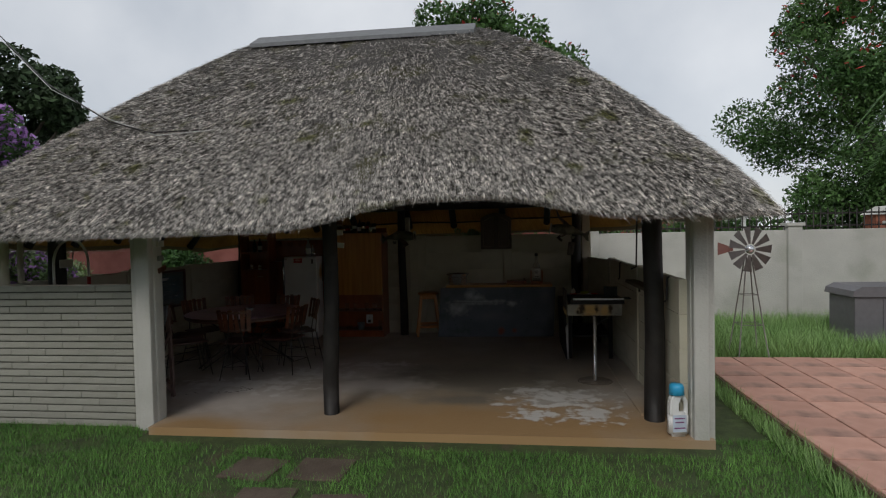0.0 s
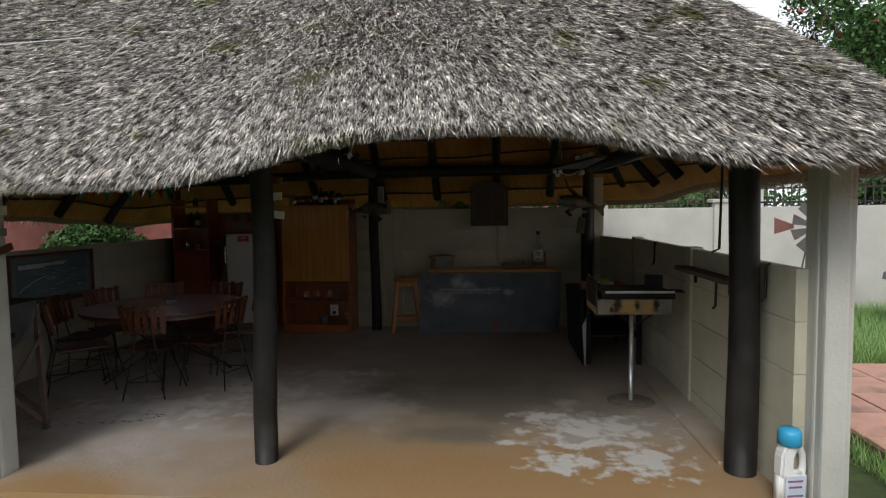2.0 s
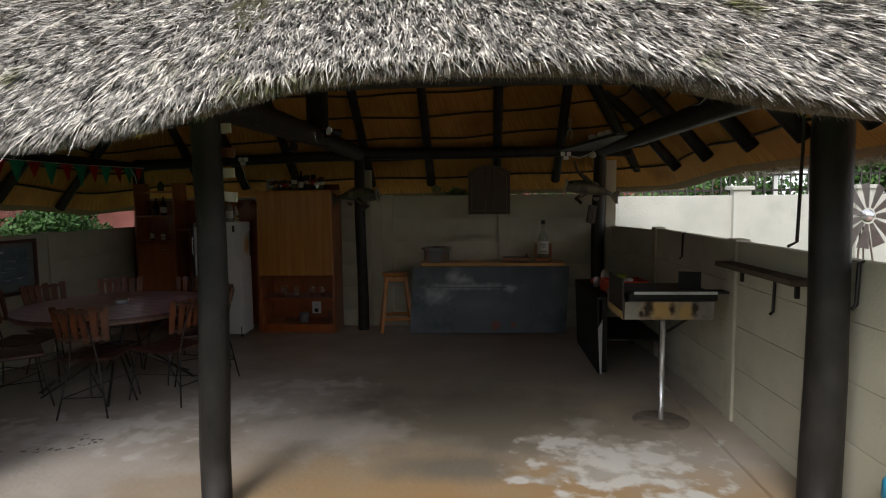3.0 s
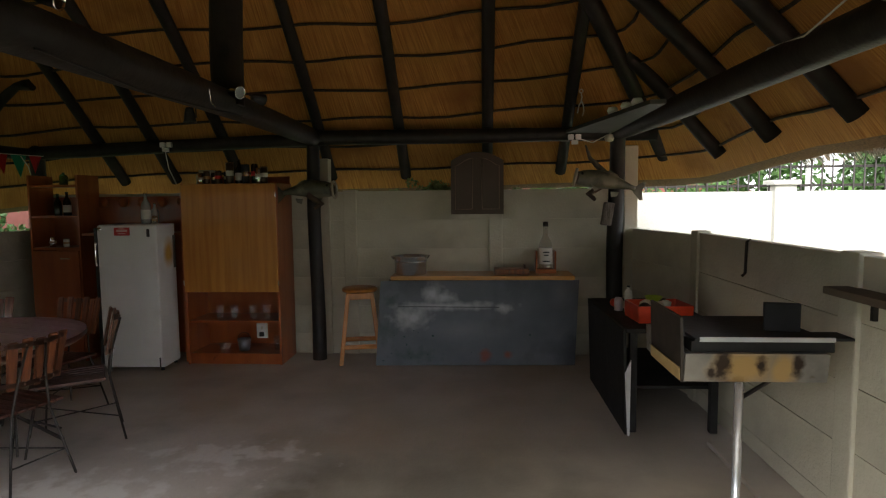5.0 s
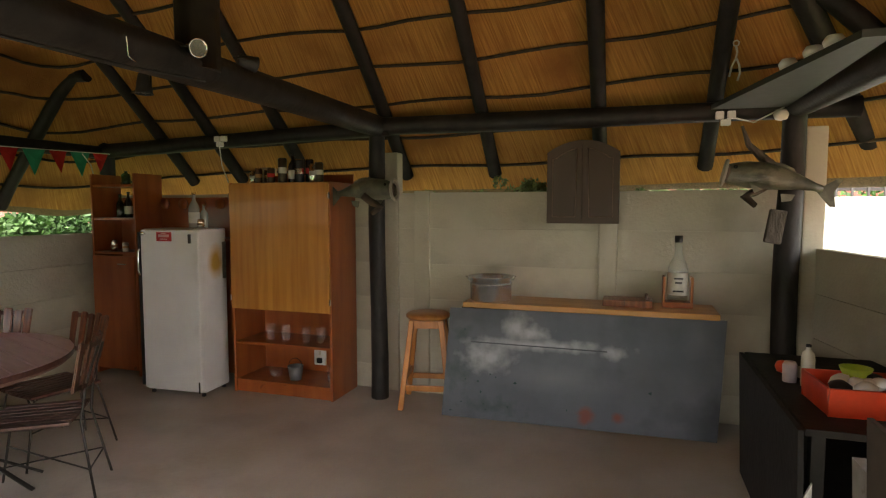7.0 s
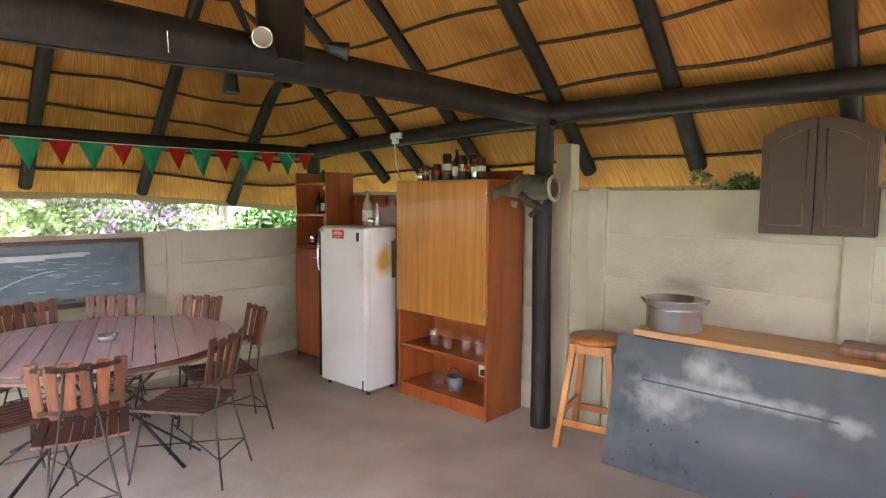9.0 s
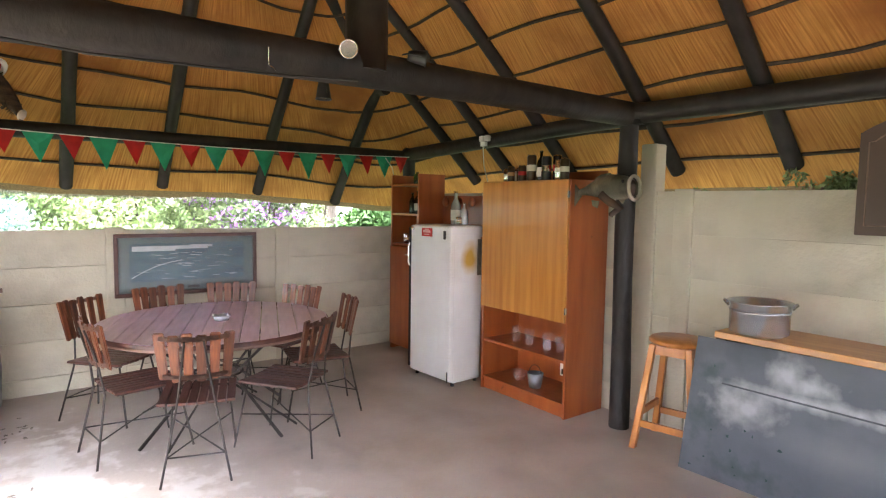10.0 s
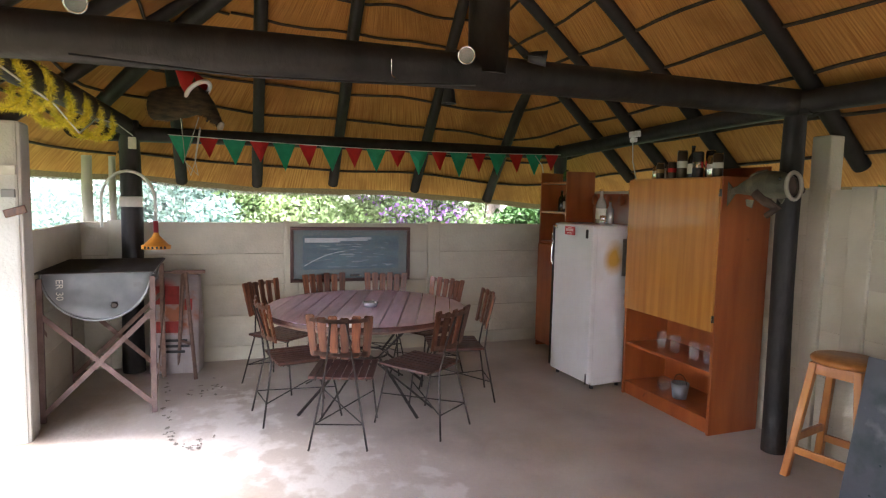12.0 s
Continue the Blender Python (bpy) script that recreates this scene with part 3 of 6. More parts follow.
def roof_point(ex, ey, u, drop):
    """A point of the roof's skin on the line from the ridge (u = 0) to the eaves (u = 1), lowered by drop."""
    rx = ridge_x(ex)
    x, y = rx + (ex - rx) * u, RY + (ey - RY) * u
    ez = eave_z(ex, ey)
    z = RZ + (ez - RZ) * u + (0.10 + 0.13 * np.clip((ex - 0.6) / 2, 0, 1)) * np.sin(np.pi * u) * (1 - 0.3 * u) - drop - CURL * np.clip((u - 0.88) / 0.12, 0, 1.2) ** 2
    return np.stack([x, y, z], -1)


def bumpy(p, amp):
    return np.array([noise.noise(Vector(q) * 2.3) * amp + noise.noise(Vector(q) * 6.0) * amp * 0.5 for q in p])


NS, NU = 220, 30
LOOP, LOOPLEN = eave_loop(NS)
roof = thing("thatched_roof", "grey weathered thatched roof with golden underside", "roof", kind="structure")


def skin(name, mat, drop, us, amp, flip):
    co, uvs = [], []
    for u in us:
        p = roof_point(LOOP[:, 0], LOOP[:, 1], u, drop)
        p[:, 2] += bumpy(p, amp)
        co.append(p)
    co = np.concatenate(co)
    faces, uvf = [], []
    for j in range(len(us) - 1):
        for i in range(NS):
            i2 = (i + 1) % NS
            f = [j * NS + i, j * NS + i2, (j + 1) * NS + i2, (j + 1) * NS + i]
            s0, s1 = i / NS * LOOPLEN, (i + 1) / NS * LOOPLEN
            t = [(s0, us[j] * 3.9), (s1, us[j] * 3.9), (s1, us[j + 1] * 3.9), (s0, us[j + 1] * 3.9)]
            if flip:
                f, t = f[::-1], t[::-1]
            faces.append(f)
            uvf.extend(t)
    me = raw_mesh(name, co, faces, mat, True)
    layer = me.uv_layers.new(name="UVMap")
    layer.data.foreach_set("uv", np.array(uvf).ravel())
    ob = new(name, me)
    ob.parent = roof
    return ob


skin("thatch", M_THATCH, 0.0, np.linspace(0.0, 1.0, NU), 0.035, True)["label"] = "grey mossy weathered thatch"
skin("thatch_underside", M_LINING, 0.24, np.linspace(0.0, 0.93, NU), 0.006, False)["label"] = "golden straw underside"
# rounded trimmed edge between the two skins
rim = []
for ang in np.linspace(0, 1, 7):
    a = math.pi * (ang - 0.5)
    u = 1.0 - 0.07 * ang + 0.016 * math.cos(a)
    p = roof_point(LOOP[:, 0], LOOP[:, 1], np.full(NS, 1.0), 0.0)
    q = roof_point(LOOP[:, 0], LOOP[:, 1], np.full(NS, 0.93), 0.24)
    q[:, 2] += bumpy(q, 0.006)
    p[:, 2] += bumpy(p, 0.035)
    m = p * (1 - ang) + q * ang
    m[:, 2] -= 0.035 * math.cos(a)
    rim.append(m)
rim = np.concatenate(rim)
rf = [((j * NS + i), (j * NS + (i + 1) % NS), ((j + 1) * NS + (i + 1) % NS), ((j + 1) * NS + i))[::-1] for j in range(6) for i in range(NS)]
M_EDGE = material("trimmed_thatch_edge", (0.10, 0.07, 0.045), (0.30, 0.20, 0.11), 90, 0.95, 0.9, 160)
ob = new("eave_edge", raw_mesh("eave_edge", rim, rf, M_EDGE, True))
ob.parent = roof
ob["label"] = "cut brown straw ends at the eaves"
cap = bmesh.new()
for i in range(12):
    x0 = RXW + (RXE - RXW - 0.04) * i / 12
    x1 = RXW + (RXE - RXW - 0.04) * (i + 1) / 12
    for sgn in (-1, 1):
        z0 = RZ + 0.012 - 0.03 * ((x0 - RXW) / (RXE - RXW) - 0.5) ** 2
        vs = [(x0, RY, z0 + 0.05), (x1, RY, z0 + 0.05), (x1, RY + sgn * 0.30, z0 - 0.13), (x0, RY + sgn * 0.30, z0 - 0.13)]
        lo = [(a, b, c - 0.05) for a, b, c in vs]
        top, low = [cap.verts.new(v) for v in vs], [cap.verts.new(v) for v in lo]
        cap.faces.new(top)
        cap.faces.new(low[::-1])
        for k in range(4):
            cap.faces.new((top[k], low[k], low[(k + 1) % 4], top[(k + 1) % 4]))
bmesh.ops.recalc_face_normals(cap, faces=cap.faces)
part("ridge_cap", cap, plain("grey_ridge_cement", (0.16, 0.165, 0.17), 0.8), roof, "grey cement ridge capping")

# loose straws over the weathered skin
rng = np.random.default_rng(4)


def straw_cover(n, smin, smax, umin, drop, lift, lmin, lmax, wmin, wmax, mat, name, label, down=1.0, spread=0.16, umax=1.0):
    k = rng.uniform(smin, smax, n) * NS
    i0 = np.floor(k).astype(int) % NS
    fr = (k - np.floor(k))[:, None]
    e = LOOP[i0] * (1 - fr) + LOOP[(i0 + 1) % NS] * fr
    u = umin + (umax - umin) * np.sqrt(rng.uniform(0, 1, n))
    p = roof_point(e[:, 0], e[:, 1], u, drop)
    q = roof_point(e[:, 0], e[:, 1], u + 0.03, drop)
    d = q - p
    d /= np.linalg.norm(d, axis=1)[:, None]
    side = np.cross(d, [0, 0, 1.0])
    side /= np.linalg.norm(side, axis=1)[:, None]
    nrm = np.cross(side, d)
    nrm *= np.sign(nrm[:, 2:3]) * down
    ln = rng.uniform(lmin, lmax, n)
    wd = rng.uniform(wmin, wmax, n)
    way = d + side * rng.normal(0, spread, (n, 1)) + nrm * rng.uniform(0.02, lift, (n, 1))
    way /= np.linalg.norm(way, axis=1)[:, None]
    p[:, 2] += 0.035 * 0.6 * rng.uniform(-0.6, 0.6, n)
    co, f = blades(p + nrm * 0.004, way, side + nrm * rng.normal(0, 0.5, (n, 1)), ln, wd)
    st = new(name, raw_mesh(name, co, f, mat))
    st.parent = roof
    tagged(st, label, kind="stuff")


straw_cover(120000, 0.0, 0.45, 0.02, 0.0, 0.40, 0.06, 0.15, 0.0045, 0.009, M_STRAND, "straws", "loose grey straws of the thatch")
straw_cover(110000, 0.02, 0.36, 0.5, 0.0, 0.6, 0.04, 0.10, 0.004, 0.008, M_STRAND, "straws", "loose grey straws of the thatch", spread=0.3)
straw_cover(34000, 0.86, 1.0, 0.02, 0.0, 0.30, 0.05, 0.15, 0.003, 0.007, M_STRAND, "straws", "loose grey straws of the thatch")

straw_cover(700, 0.0, 0.42, 0.1, -0.02, 0.16, 0.18, 0.5, 0.003, 0.005, M_STRAY, "stray_straws", "long pale stray straws on the thatch", spread=0.35, umax=0.86)


def straw_rim(n, smin, smax):
    """Cut straw ends that face out and down along the eaves."""
    k = rng.uniform(smin, smax, n) * NS
    i0 = np.floor(k).astype(int) % NS
    fr = (k - np.floor(k))[:, None]
    e = LOOP[i0] * (1 - fr) + LOOP[(i0 + 1) % NS] * fr
    a = rng.uniform(0, 0.62, n)[:, None]
    p = roof_point(e[:, 0], e[:, 1], np.full(n, 1.0), 0.0) * (1 - a) + roof_point(e[:, 0], e[:, 1], np.full(n, 0.93), 0.24) * a
    d = roof_point(e[:, 0], e[:, 1], np.full(n, 1.0), 0.0) - roof_point(e[:, 0], e[:, 1], np.full(n, 0.9), 0.0)
    d /= np.linalg.norm(d, axis=1)[:, None]
    side = np.cross(d, [0, 0, 1.0])
    side /= np.linalg.norm(side, axis=1)[:, None]
    way = d + side * rng.normal(0, 0.2, (n, 1)) + np.array([0, 0, -1.0]) * rng.uniform(0.0, 0.7, (n, 1))
    way /= np.linalg.norm(way, axis=1)[:, None]
    p = p - way * 0.02
    p[:, 2] -= 0.02
    co, f = blades(p, way, side * 0.8 + np.array([0, 0, 0.6]), rng.uniform(0.03, 0.075, n), rng.uniform(0.003, 0.006, n))
    st = new("straw_ends", raw_mesh("straw_ends", co, f, M_STRAND))
    st.parent = roof
    tagged(st, "ragged grey straw ends along the eaves", kind="stuff")


straw_rim(60000, 0.0, 0.42)
straw_rim(9000, 0.9, 1.0)

# rafters, hips and battens under the thatch
def under(x, y, drop):
    """Height of the underside at a place, by the straight hips."""
    u = max(abs(y - RY) / (RY - YS if y < RY else YN - RY), (x - RXE) / (XE - RXE), (RXW - x) / (RXW - XW), 0.0)
    west = (RXW - x) / (RXW - XW) >= u - 1e-6
    ez = float(eave_z(np.float64(XW if west else x), np.float64(y)))
    return RZ + (ez - RZ) * u + (0.10 + 0.13 * min(1, max(0, (x - 1.2) / 2))) * math.sin(math.pi * u) * (1 - 0.3 * u) - drop


def rafter(x0, y0, x1, y1, r=0.055, drop=0.30, seg=10):
    pts = [(x0 + (x1 - x0) * t, y0 + (y1 - y0) * t, under(x0 + (x1 - x0) * t, y0 + (y1 - y0) * t, drop) + random.uniform(-0.006, 0.006)) for t in np.linspace(0, 1, 8)]
    solid("rafter", tube(pts, [r * random.uniform(0.93, 1.07) for _ in pts], seg), M_POLE, "black creosoted round rafter under the thatch", "rafter", "roof rafters")


for x in (-3.25, -2.66, -1.91, -0.89, -0.08, 0.80, 1.58):
    uh = max(0.0, (x - RXE) / (XE - RXE), (RXW - x) / (RXW - XW))
    rafter(x, RY + 0.04 + uh * (YN - RY), x, 11.14)
for x in (-3.3, -2.5, -1.7, -0.85, 0.02, 0.88, 1.62):
    uh = max(0.0, (x - RXE) / (XE - RXE), (RXW - x) / (RXW - XW))
    rafter(x, RY - 0.04 - uh * (RY - YS), x, 5.62)
for y in (6.76, 7.48, 8.27, 9.20, 10.11):
    uh = abs(y - RY) / 3.26
    rafter(RXW + 0.26 - uh * (RXW - XW), y, -4.60, y, 0.055, 0.30 + 0.13 * uh)
    rafter(RXE + 0.04 + uh * (XE - RXE), y, 2.83, y, 0.065)
for x0, x1, y1, low in ((RXW, -4.22, 5.90, 0.43), (RXE, 2.62, 5.72, 0.33), (RXE, 2.62, 11.0, 0.33), (RXW, -4.35, 11.0, 0.33)):
    rafter(x0, RY, x1, y1, 0.075, low)
solid("king_post", pole([(-0.83, 8.42, 2.2), (-0.83, 8.42, 4.1)], 0.095), M_POLE, "thick black king post standing on the tie beam", "post")
solid("ridge_pole", pole([(RXW - 0.1, RY, RZ - 0.36), (RXE + 0.1, RY, RZ - 0.36)], 0.07), M_POLE, "black ridge pole under the thatch", "beam")
for lvl, u in enumerate(np.arange(0.12, 0.93, 0.082)):
    for side_i, (a, b) in enumerate(((0.0, 0.29), (0.29, 0.5), (0.5, 0.79), (0.79, 1.0))):
        pts = []
        for s in np.linspace(a, b, 26):
            k = s * NS
            i = int(k) % NS
            e = LOOP[i] + (LOOP[(i + 1) % NS] - LOOP[i]) * (k - int(k))
            uu = u + 0.004 * math.sin(s * 90 + lvl * 2.3) + 0.003 * noise.noise(Vector((s * 60, lvl, 0)))
            pts.append(roof_point(np.array([e[0]]), np.array([e[1]]), np.array([uu]), 0.262)[0])
        part("batten", tube(pts, 0.013, 5, False), M_BATTEN, roof)

# ---- dining table and chairs ----
TC = (-2.68, 8.24)
table = thing("dining_table", "round plank dining table with purplish varnish on iron legs", "table", pose(*TC, 0, 0, 0, -20))
R = 0.78
n_pl = 13
for i in range(n_pl):
    y0, y1 = -R + 2 * R * i / n_pl + 0.0045, -R + 2 * R * (i + 1) / n_pl - 0.0045
    ys = [y0 + (y1 - y0) * k / 4 for k in range(5)]
    out = [(math.sqrt(max(0, R * R - y * y)), y) for y in ys] + [(-math.sqrt(max(0, R * R - y * y)), y) for y in ys[::-1]]
    bm = bmesh.new()
    lo, hi = [bm.verts.new((x, y, 0.712)) for x, y in out], [bm.verts.new((x, y, 0.742)) for x, y in out]
    k = len(out)
    bm.faces.new(hi)
    bm.faces.new(lo[::-1])
    for q in range(k):
        bm.faces.new((lo[q], lo[(q + 1) % k], hi[(q + 1) % k], hi[q]))
    bmesh.ops.remove_doubles(bm, verts=bm.verts, dist=1e-5)
    bmesh.ops.recalc_face_normals(bm, faces=bm.faces)
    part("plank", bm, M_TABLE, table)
part("edge_band", lathe([(R + 0.003, 0.711), (R + 0.003, 0.739), (R - 0.001, 0.7405)], 64), M_SLAT, table, "dark worn edge of the top")
part("rim", tube([((R - 0.03) * math.cos(a), (R - 0.03) * math.sin(a), 0.698) for a in np.linspace(0, 2 * math.pi, 49)], 0.014, 6, False), M_STRAP, table, "dark iron rim under the top")
for k in range(4):
    a = radians(45 + 90 * k)
    c, s = math.cos(a), math.sin(a)
    part("leg", tube([(0.62 * c, 0.62 * s, 0.0), (0.16 * c, 0.16 * s, 0.36), (0.56 * c, 0.56 * s, 0.705)], 0.012, 6), M_IRON, table)
    a2 = a + 0.35
    part("brace", tube([(0.60 * math.cos(a2), 0.60 * math.sin(a2), 0.012), (0.02 * c, 0.02 * s, 0.34)], 0.008, 6), M_IRON, table)
part("ring", tube([(0.17 * math.cos(a), 0.17 * math.sin(a), 0.36) for a in np.linspace(0, 2 * math.pi, 25)], 0.009, 6, False), M_IRON, table)
M_ASH = plain("thick_clear_glass", (0.30, 0.32, 0.33), 0.1)
ash = thing("ashtray", "small clear glass ashtray on the table", "ashtray", pose(-2.64, 8.26, 0.7425))
part("bowl", lathe([(0.0, 0.0), (0.05, 0.0), (0.064, 0.036), (0.054, 0.038), (0.044, 0.014), (0.0, 0.012)], 16), M_ASH, ash)
for k in range(3):
    a = radians(30 + 120 * k)
    part("notch", lathe([(0, 0), (0.007, 0), (0.007, 0.012), (0, 0.012)], 8), M_WHITE, ash, at=pose(0.058 * math.cos(a), 0.058 * math.sin(a), 0.036))


def slat_board(w, h, t, mat_name="slat"):
    return box((0, 0, h / 2), (w, t, h), bevel=0.004)


def slat_chair():
    """Iron-legged chair: seat of slats, backrest of upright slats on two straps."""
    c = thing("slat_chair", "slatted dark wooden chair with thin black iron legs", "chair", group="chairs round the table")
    seat_me = to_mesh("seat_slat", box((0, 0, 0), (0.044, 0.42, 0.016), bevel=0.003), M_SLAT)
    for i in range(8):
        shared("seat_slat", seat_me, c, pose(-0.1855 + i * 0.053, 0, 0.435 + 0.006 * abs(i - 3.5) / 3.5, 0, 0, random.uniform(-0.6, 0.6)))
    tall = Matrix.Translation((0, 0.222, 0.60)) @ Matrix.Rotation(radians(-12), 4, "X")
    bm = box((0, 0, 0.14), (0.056, 0.014, 0.285))
    for v in bm.verts:
        v.co.x *= 1.06 if v.co.z > 0.14 else 0.86
    bmesh.ops.bevel(bm, geom=bm.edges[:], offset=0.006, segments=2, affect="EDGES")
    back_me = to_mesh("back_slat", bm, M_SLATB)
    for i in range(6):
        x = -0.165 + i * 0.066
        shared("back_slat", back_me, c, tall @ pose(x, 0.034 * (1 - (x / 0.17) ** 2), -0.01 + 0.007 * math.sin(i * 2.7) - 0.10 * x * x, 0, x * 24, -x * 46))
    for z, wid in ((0.016, 0.172), (0.245, 0.2)):
        pts = [tall @ Vector((x, 0.034 * (1 - (x / 0.17) ** 2) + 0.011, z)) for x in np.linspace(-wid, wid, 9)]
        bm = bmesh.new()
        rows = [(bm.verts.new(p + Vector((0, 0, -0.014))), bm.verts.new(p + Vector((0, 0.004, 0.014)))) for p in pts]
        for a, b in zip(rows, rows[1:]):
            bm.faces.new((a[0], b[0], b[1], a[1]))
        bmesh.ops.solidify(bm, geom=bm.faces[:], thickness=0.005)
        for p in pts[1::2]:
            add_box(bm, p + Vector((0, 0.006, 0)), (0.009, 0.005, 0.009))
        part("strap", bm, M_STRAP, c, "brown riveted back strap")
    for sx in (-1, 1):
        part("back_leg", tube([(sx * 0.185, 0.31, 0.0), (sx * 0.105, 0.235, 0.42), (sx * 0.075, 0.262, 0.62), tall @ Vector((sx * 0.05, 0.052, 0.235))], 0.007, 6), M_IRON, c)
        part("front_leg", tube([(sx * 0.20, -0.25, 0.0), (sx * 0.16, -0.17, 0.425)], 0.007, 6), M_IRON, c)
        part("side_rail", tube([(sx * 0.165, -0.19, 0.422), (sx * 0.165, 0.19, 0.422)], 0.007, 6), M_IRON, c)
        part("cross_brace", tube([(sx * 0.155, 0.28, 0.16), (-sx * 0.18, -0.215, 0.22)], 0.005, 5), M_IRON, c)
    for y in (-0.17, 0.17):
        part("seat_bar", tube([(-0.19, y, 0.424), (0.19, y, 0.424)], 0.006, 6), M_IRON, c)
    part("stretcher", tube([(-0.155, 0.28, 0.16), (0.155, 0.28, 0.16)], 0.005, 5), M_IRON, c)
    return c


chair0 = slat_chair()
SEATS = [(-24, 0.70, 6), (22, 0.68, 14), (75, 0.70, 4), (122, 0.74, -4), (158, 0.82, 0), (190, 0.80, 0), (229, 0.78, -6), (-70, 0.57, -10)]
for i, (a, r, turn) in enumerate(SEATS):
    m = pose(TC[0] + r * math.cos(radians(a)), TC[1] + r * math.sin(radians(a)), 0, 0, 0, a - 90 + turn)
    if i == 0:
        chair0.matrix_basis = m
    else:
        copy_thing(chair0, m)

# ---- framed picture on the west wall ----
pic = thing("framed_picture", "long framed seascape print with teal mount and dark frame", "picture", pose(-4.03, 8.375, 1.02, 0, 0, 90))
PW, PH = 1.22, 0.55
for z in (PH / 2 - 0.016, -PH / 2 + 0.016):
    part("frame", box((0, -0.012, z), (PW, 0.03, 0.032), bevel=0.006), M_FRAME, pic)
for x in (PW / 2 - 0.016, -PW / 2 + 0.016):
    part("frame", box((x, -0.012, 0), (0.032, 0.03, PH - 0.064), bevel=0.006), M_FRAME, pic)
part("mount", box((0, 0.004, 0), (PW - 0.06, 0.008, PH - 0.06)), M_MATT, pic, "teal grey mount board")
part("print", box((0, -0.003, 0.02), (PW - 0.24, 0.005, PH - 0.21)), M_SEA, pic, "dark blue sea print")
bm = bmesh.new()
for x0, x1, z0, z1 in ((-0.47, 0.16, 0.135, 0.165), (-0.47, -0.12, 0.120, 0.136), (0.0, 0.20, 0.150, 0.172)):
    add_box(bm, ((x0 + x1) / 2, -0.007, (z0 + z1) / 2), (x1 - x0, 0.003, z1 - z0))
rp = random.Random(17)
for k in range(12):
    add_box(bm, (-0.46 + k * 0.034, -0.007, -0.105 + 0.021 * k - 0.0008 * k * k), (0.04, 0.003, 0.006), Matrix.Rotation(-0.5 + 0.02 * k, 4, "Y"))
for k in range(34):
    z = rp.uniform(-0.13, 0.115)
    add_box(bm, (rp.uniform(-0.40, 0.44), -0.007, z), (rp.uniform(0.03, 0.12), 0.003, rp.uniform(0.0018, 0.004)), Matrix.Rotation(rp.uniform(-0.06, 0.12), 4, "Y"))
part("surf", bm, M_FOAM, pic, "white painted surf and cloud")
part("plate", box((0.03, -0.004, -PH / 2 + 0.062), (0.10, 0.005, 0.022)), M_BLACK, pic)
glass = part("pane", box((0, -0.016, 0), (PW - 0.064, 0.003, PH - 0.064)), M_PANE, pic)
glass.visible_shadow = False

# ---- fridge ----
fr = thing("fridge", "old white upright fridge with rust stain on its side", "fridge", pose(-2.59, 10.05, 0, 0, 0, 3.5))
part("body", box((0, 0.205, 0.72), (0.575, 0.33, 1.375), bevel=0.014), M_FRIDGE, fr)
part("door", box((0.012, 0.02, 0.73), (0.56, 0.055, 1.345), bevel=0.014), M_ENAMEL, fr)
part("door_edge", box((-0.283, 0.03, 0.73), (0.028, 0.075, 1.30), bevel=0.004), M_BLACK, fr, "black door seal and handle channel")
part("handle", tube([(-0.28, -0.008, 1.02), (-0.28, -0.026, 1.06), (-0.28, -0.026, 1.20), (-0.28, -0.008, 1.24)], 0.007, 8), M_CHROME, fr, "chrome handle")
part("badge", box((-0.03, -0.011, 1.345), (0.145, 0.006, 0.075), bevel=0.002), plain("red_sticker", (0.5, 0.03, 0.03), 0.5), fr, "red sticker with pale bars")
bm = bmesh.new()
add_box(bm, (-0.03, -0.0155, 1.352), (0.10, 0.003, 0.022))
add_box(bm, (-0.03, -0.0155, 1.325), (0.07, 0.003, 0.008))
add_box(bm, (-0.03, -0.0155, 1.371), (0.05, 0.003, 0.008))
part("sticker_bars", bm, plain("pale_red_print", (0.66, 0.36, 0.33), 0.6), fr)
part("knob", lathe([(0, 0), (0.018, 0), (0.016, 0.02), (0, 0.022)], 12), M_CHROME, fr, at=pose(-0.235, -0.008, 1.37, 90))
part("opener", box((0.215, -0.013, 1.33), (0.026, 0.012, 0.075), bevel=0.005), M_IRON, fr, "dark bottle opener")
part("scorched_edge", box((0.288, 0.335, 1.13), (0.008, 0.05, 0.32), bevel=0.003), plain("scorched_grey", (0.16, 0.15, 0.13), 0.9, vary=0.4), fr, "grey scorched rear edge")
part("bracket", tube([(0.27, -0.012, 0.05), (0.27, -0.012, 0.14)], 0.006, 6), M_IRON, fr)
for sx in (-0.25, 0.25):
    for sy in (0.07, 0.34):
        part("foot", lathe([(0, 0), (0.018, 0), (0.014, 0.04), (0, 0.04)], 10, (sx, sy, 0)), M_BLACK, fr)


# ---- bottles and glasses ----
def bottle(name, at, h, r, mat, label, cat="bottle", neck=0.35, lab=True, cap=None, group=""):
    b = thing(name, label, cat, pose(*at), group)
    part("glass", lathe([(0, 0), (r * 0.95, 0), (r, 0.01), (r, h * (1 - neck) * 0.85), (r * 0.85, h * (1 - neck)), (r * 0.35, h * (1 - neck * 0.6)), (r * 0.32, h * 0.97), (r * 0.36, h), (0, h)], 14), mat, b)
    if lab:
        part("label", lathe([(r * 1.02, h * 0.14), (r * 1.02, h * 0.45)], 14), M_LABEL, b)
    part("cap", lathe([(r * 0.4, h * 0.95), (r * 0.4, h * 1.01), (0, h * 1.01)], 12), cap or M_BLACK, b)
    return b


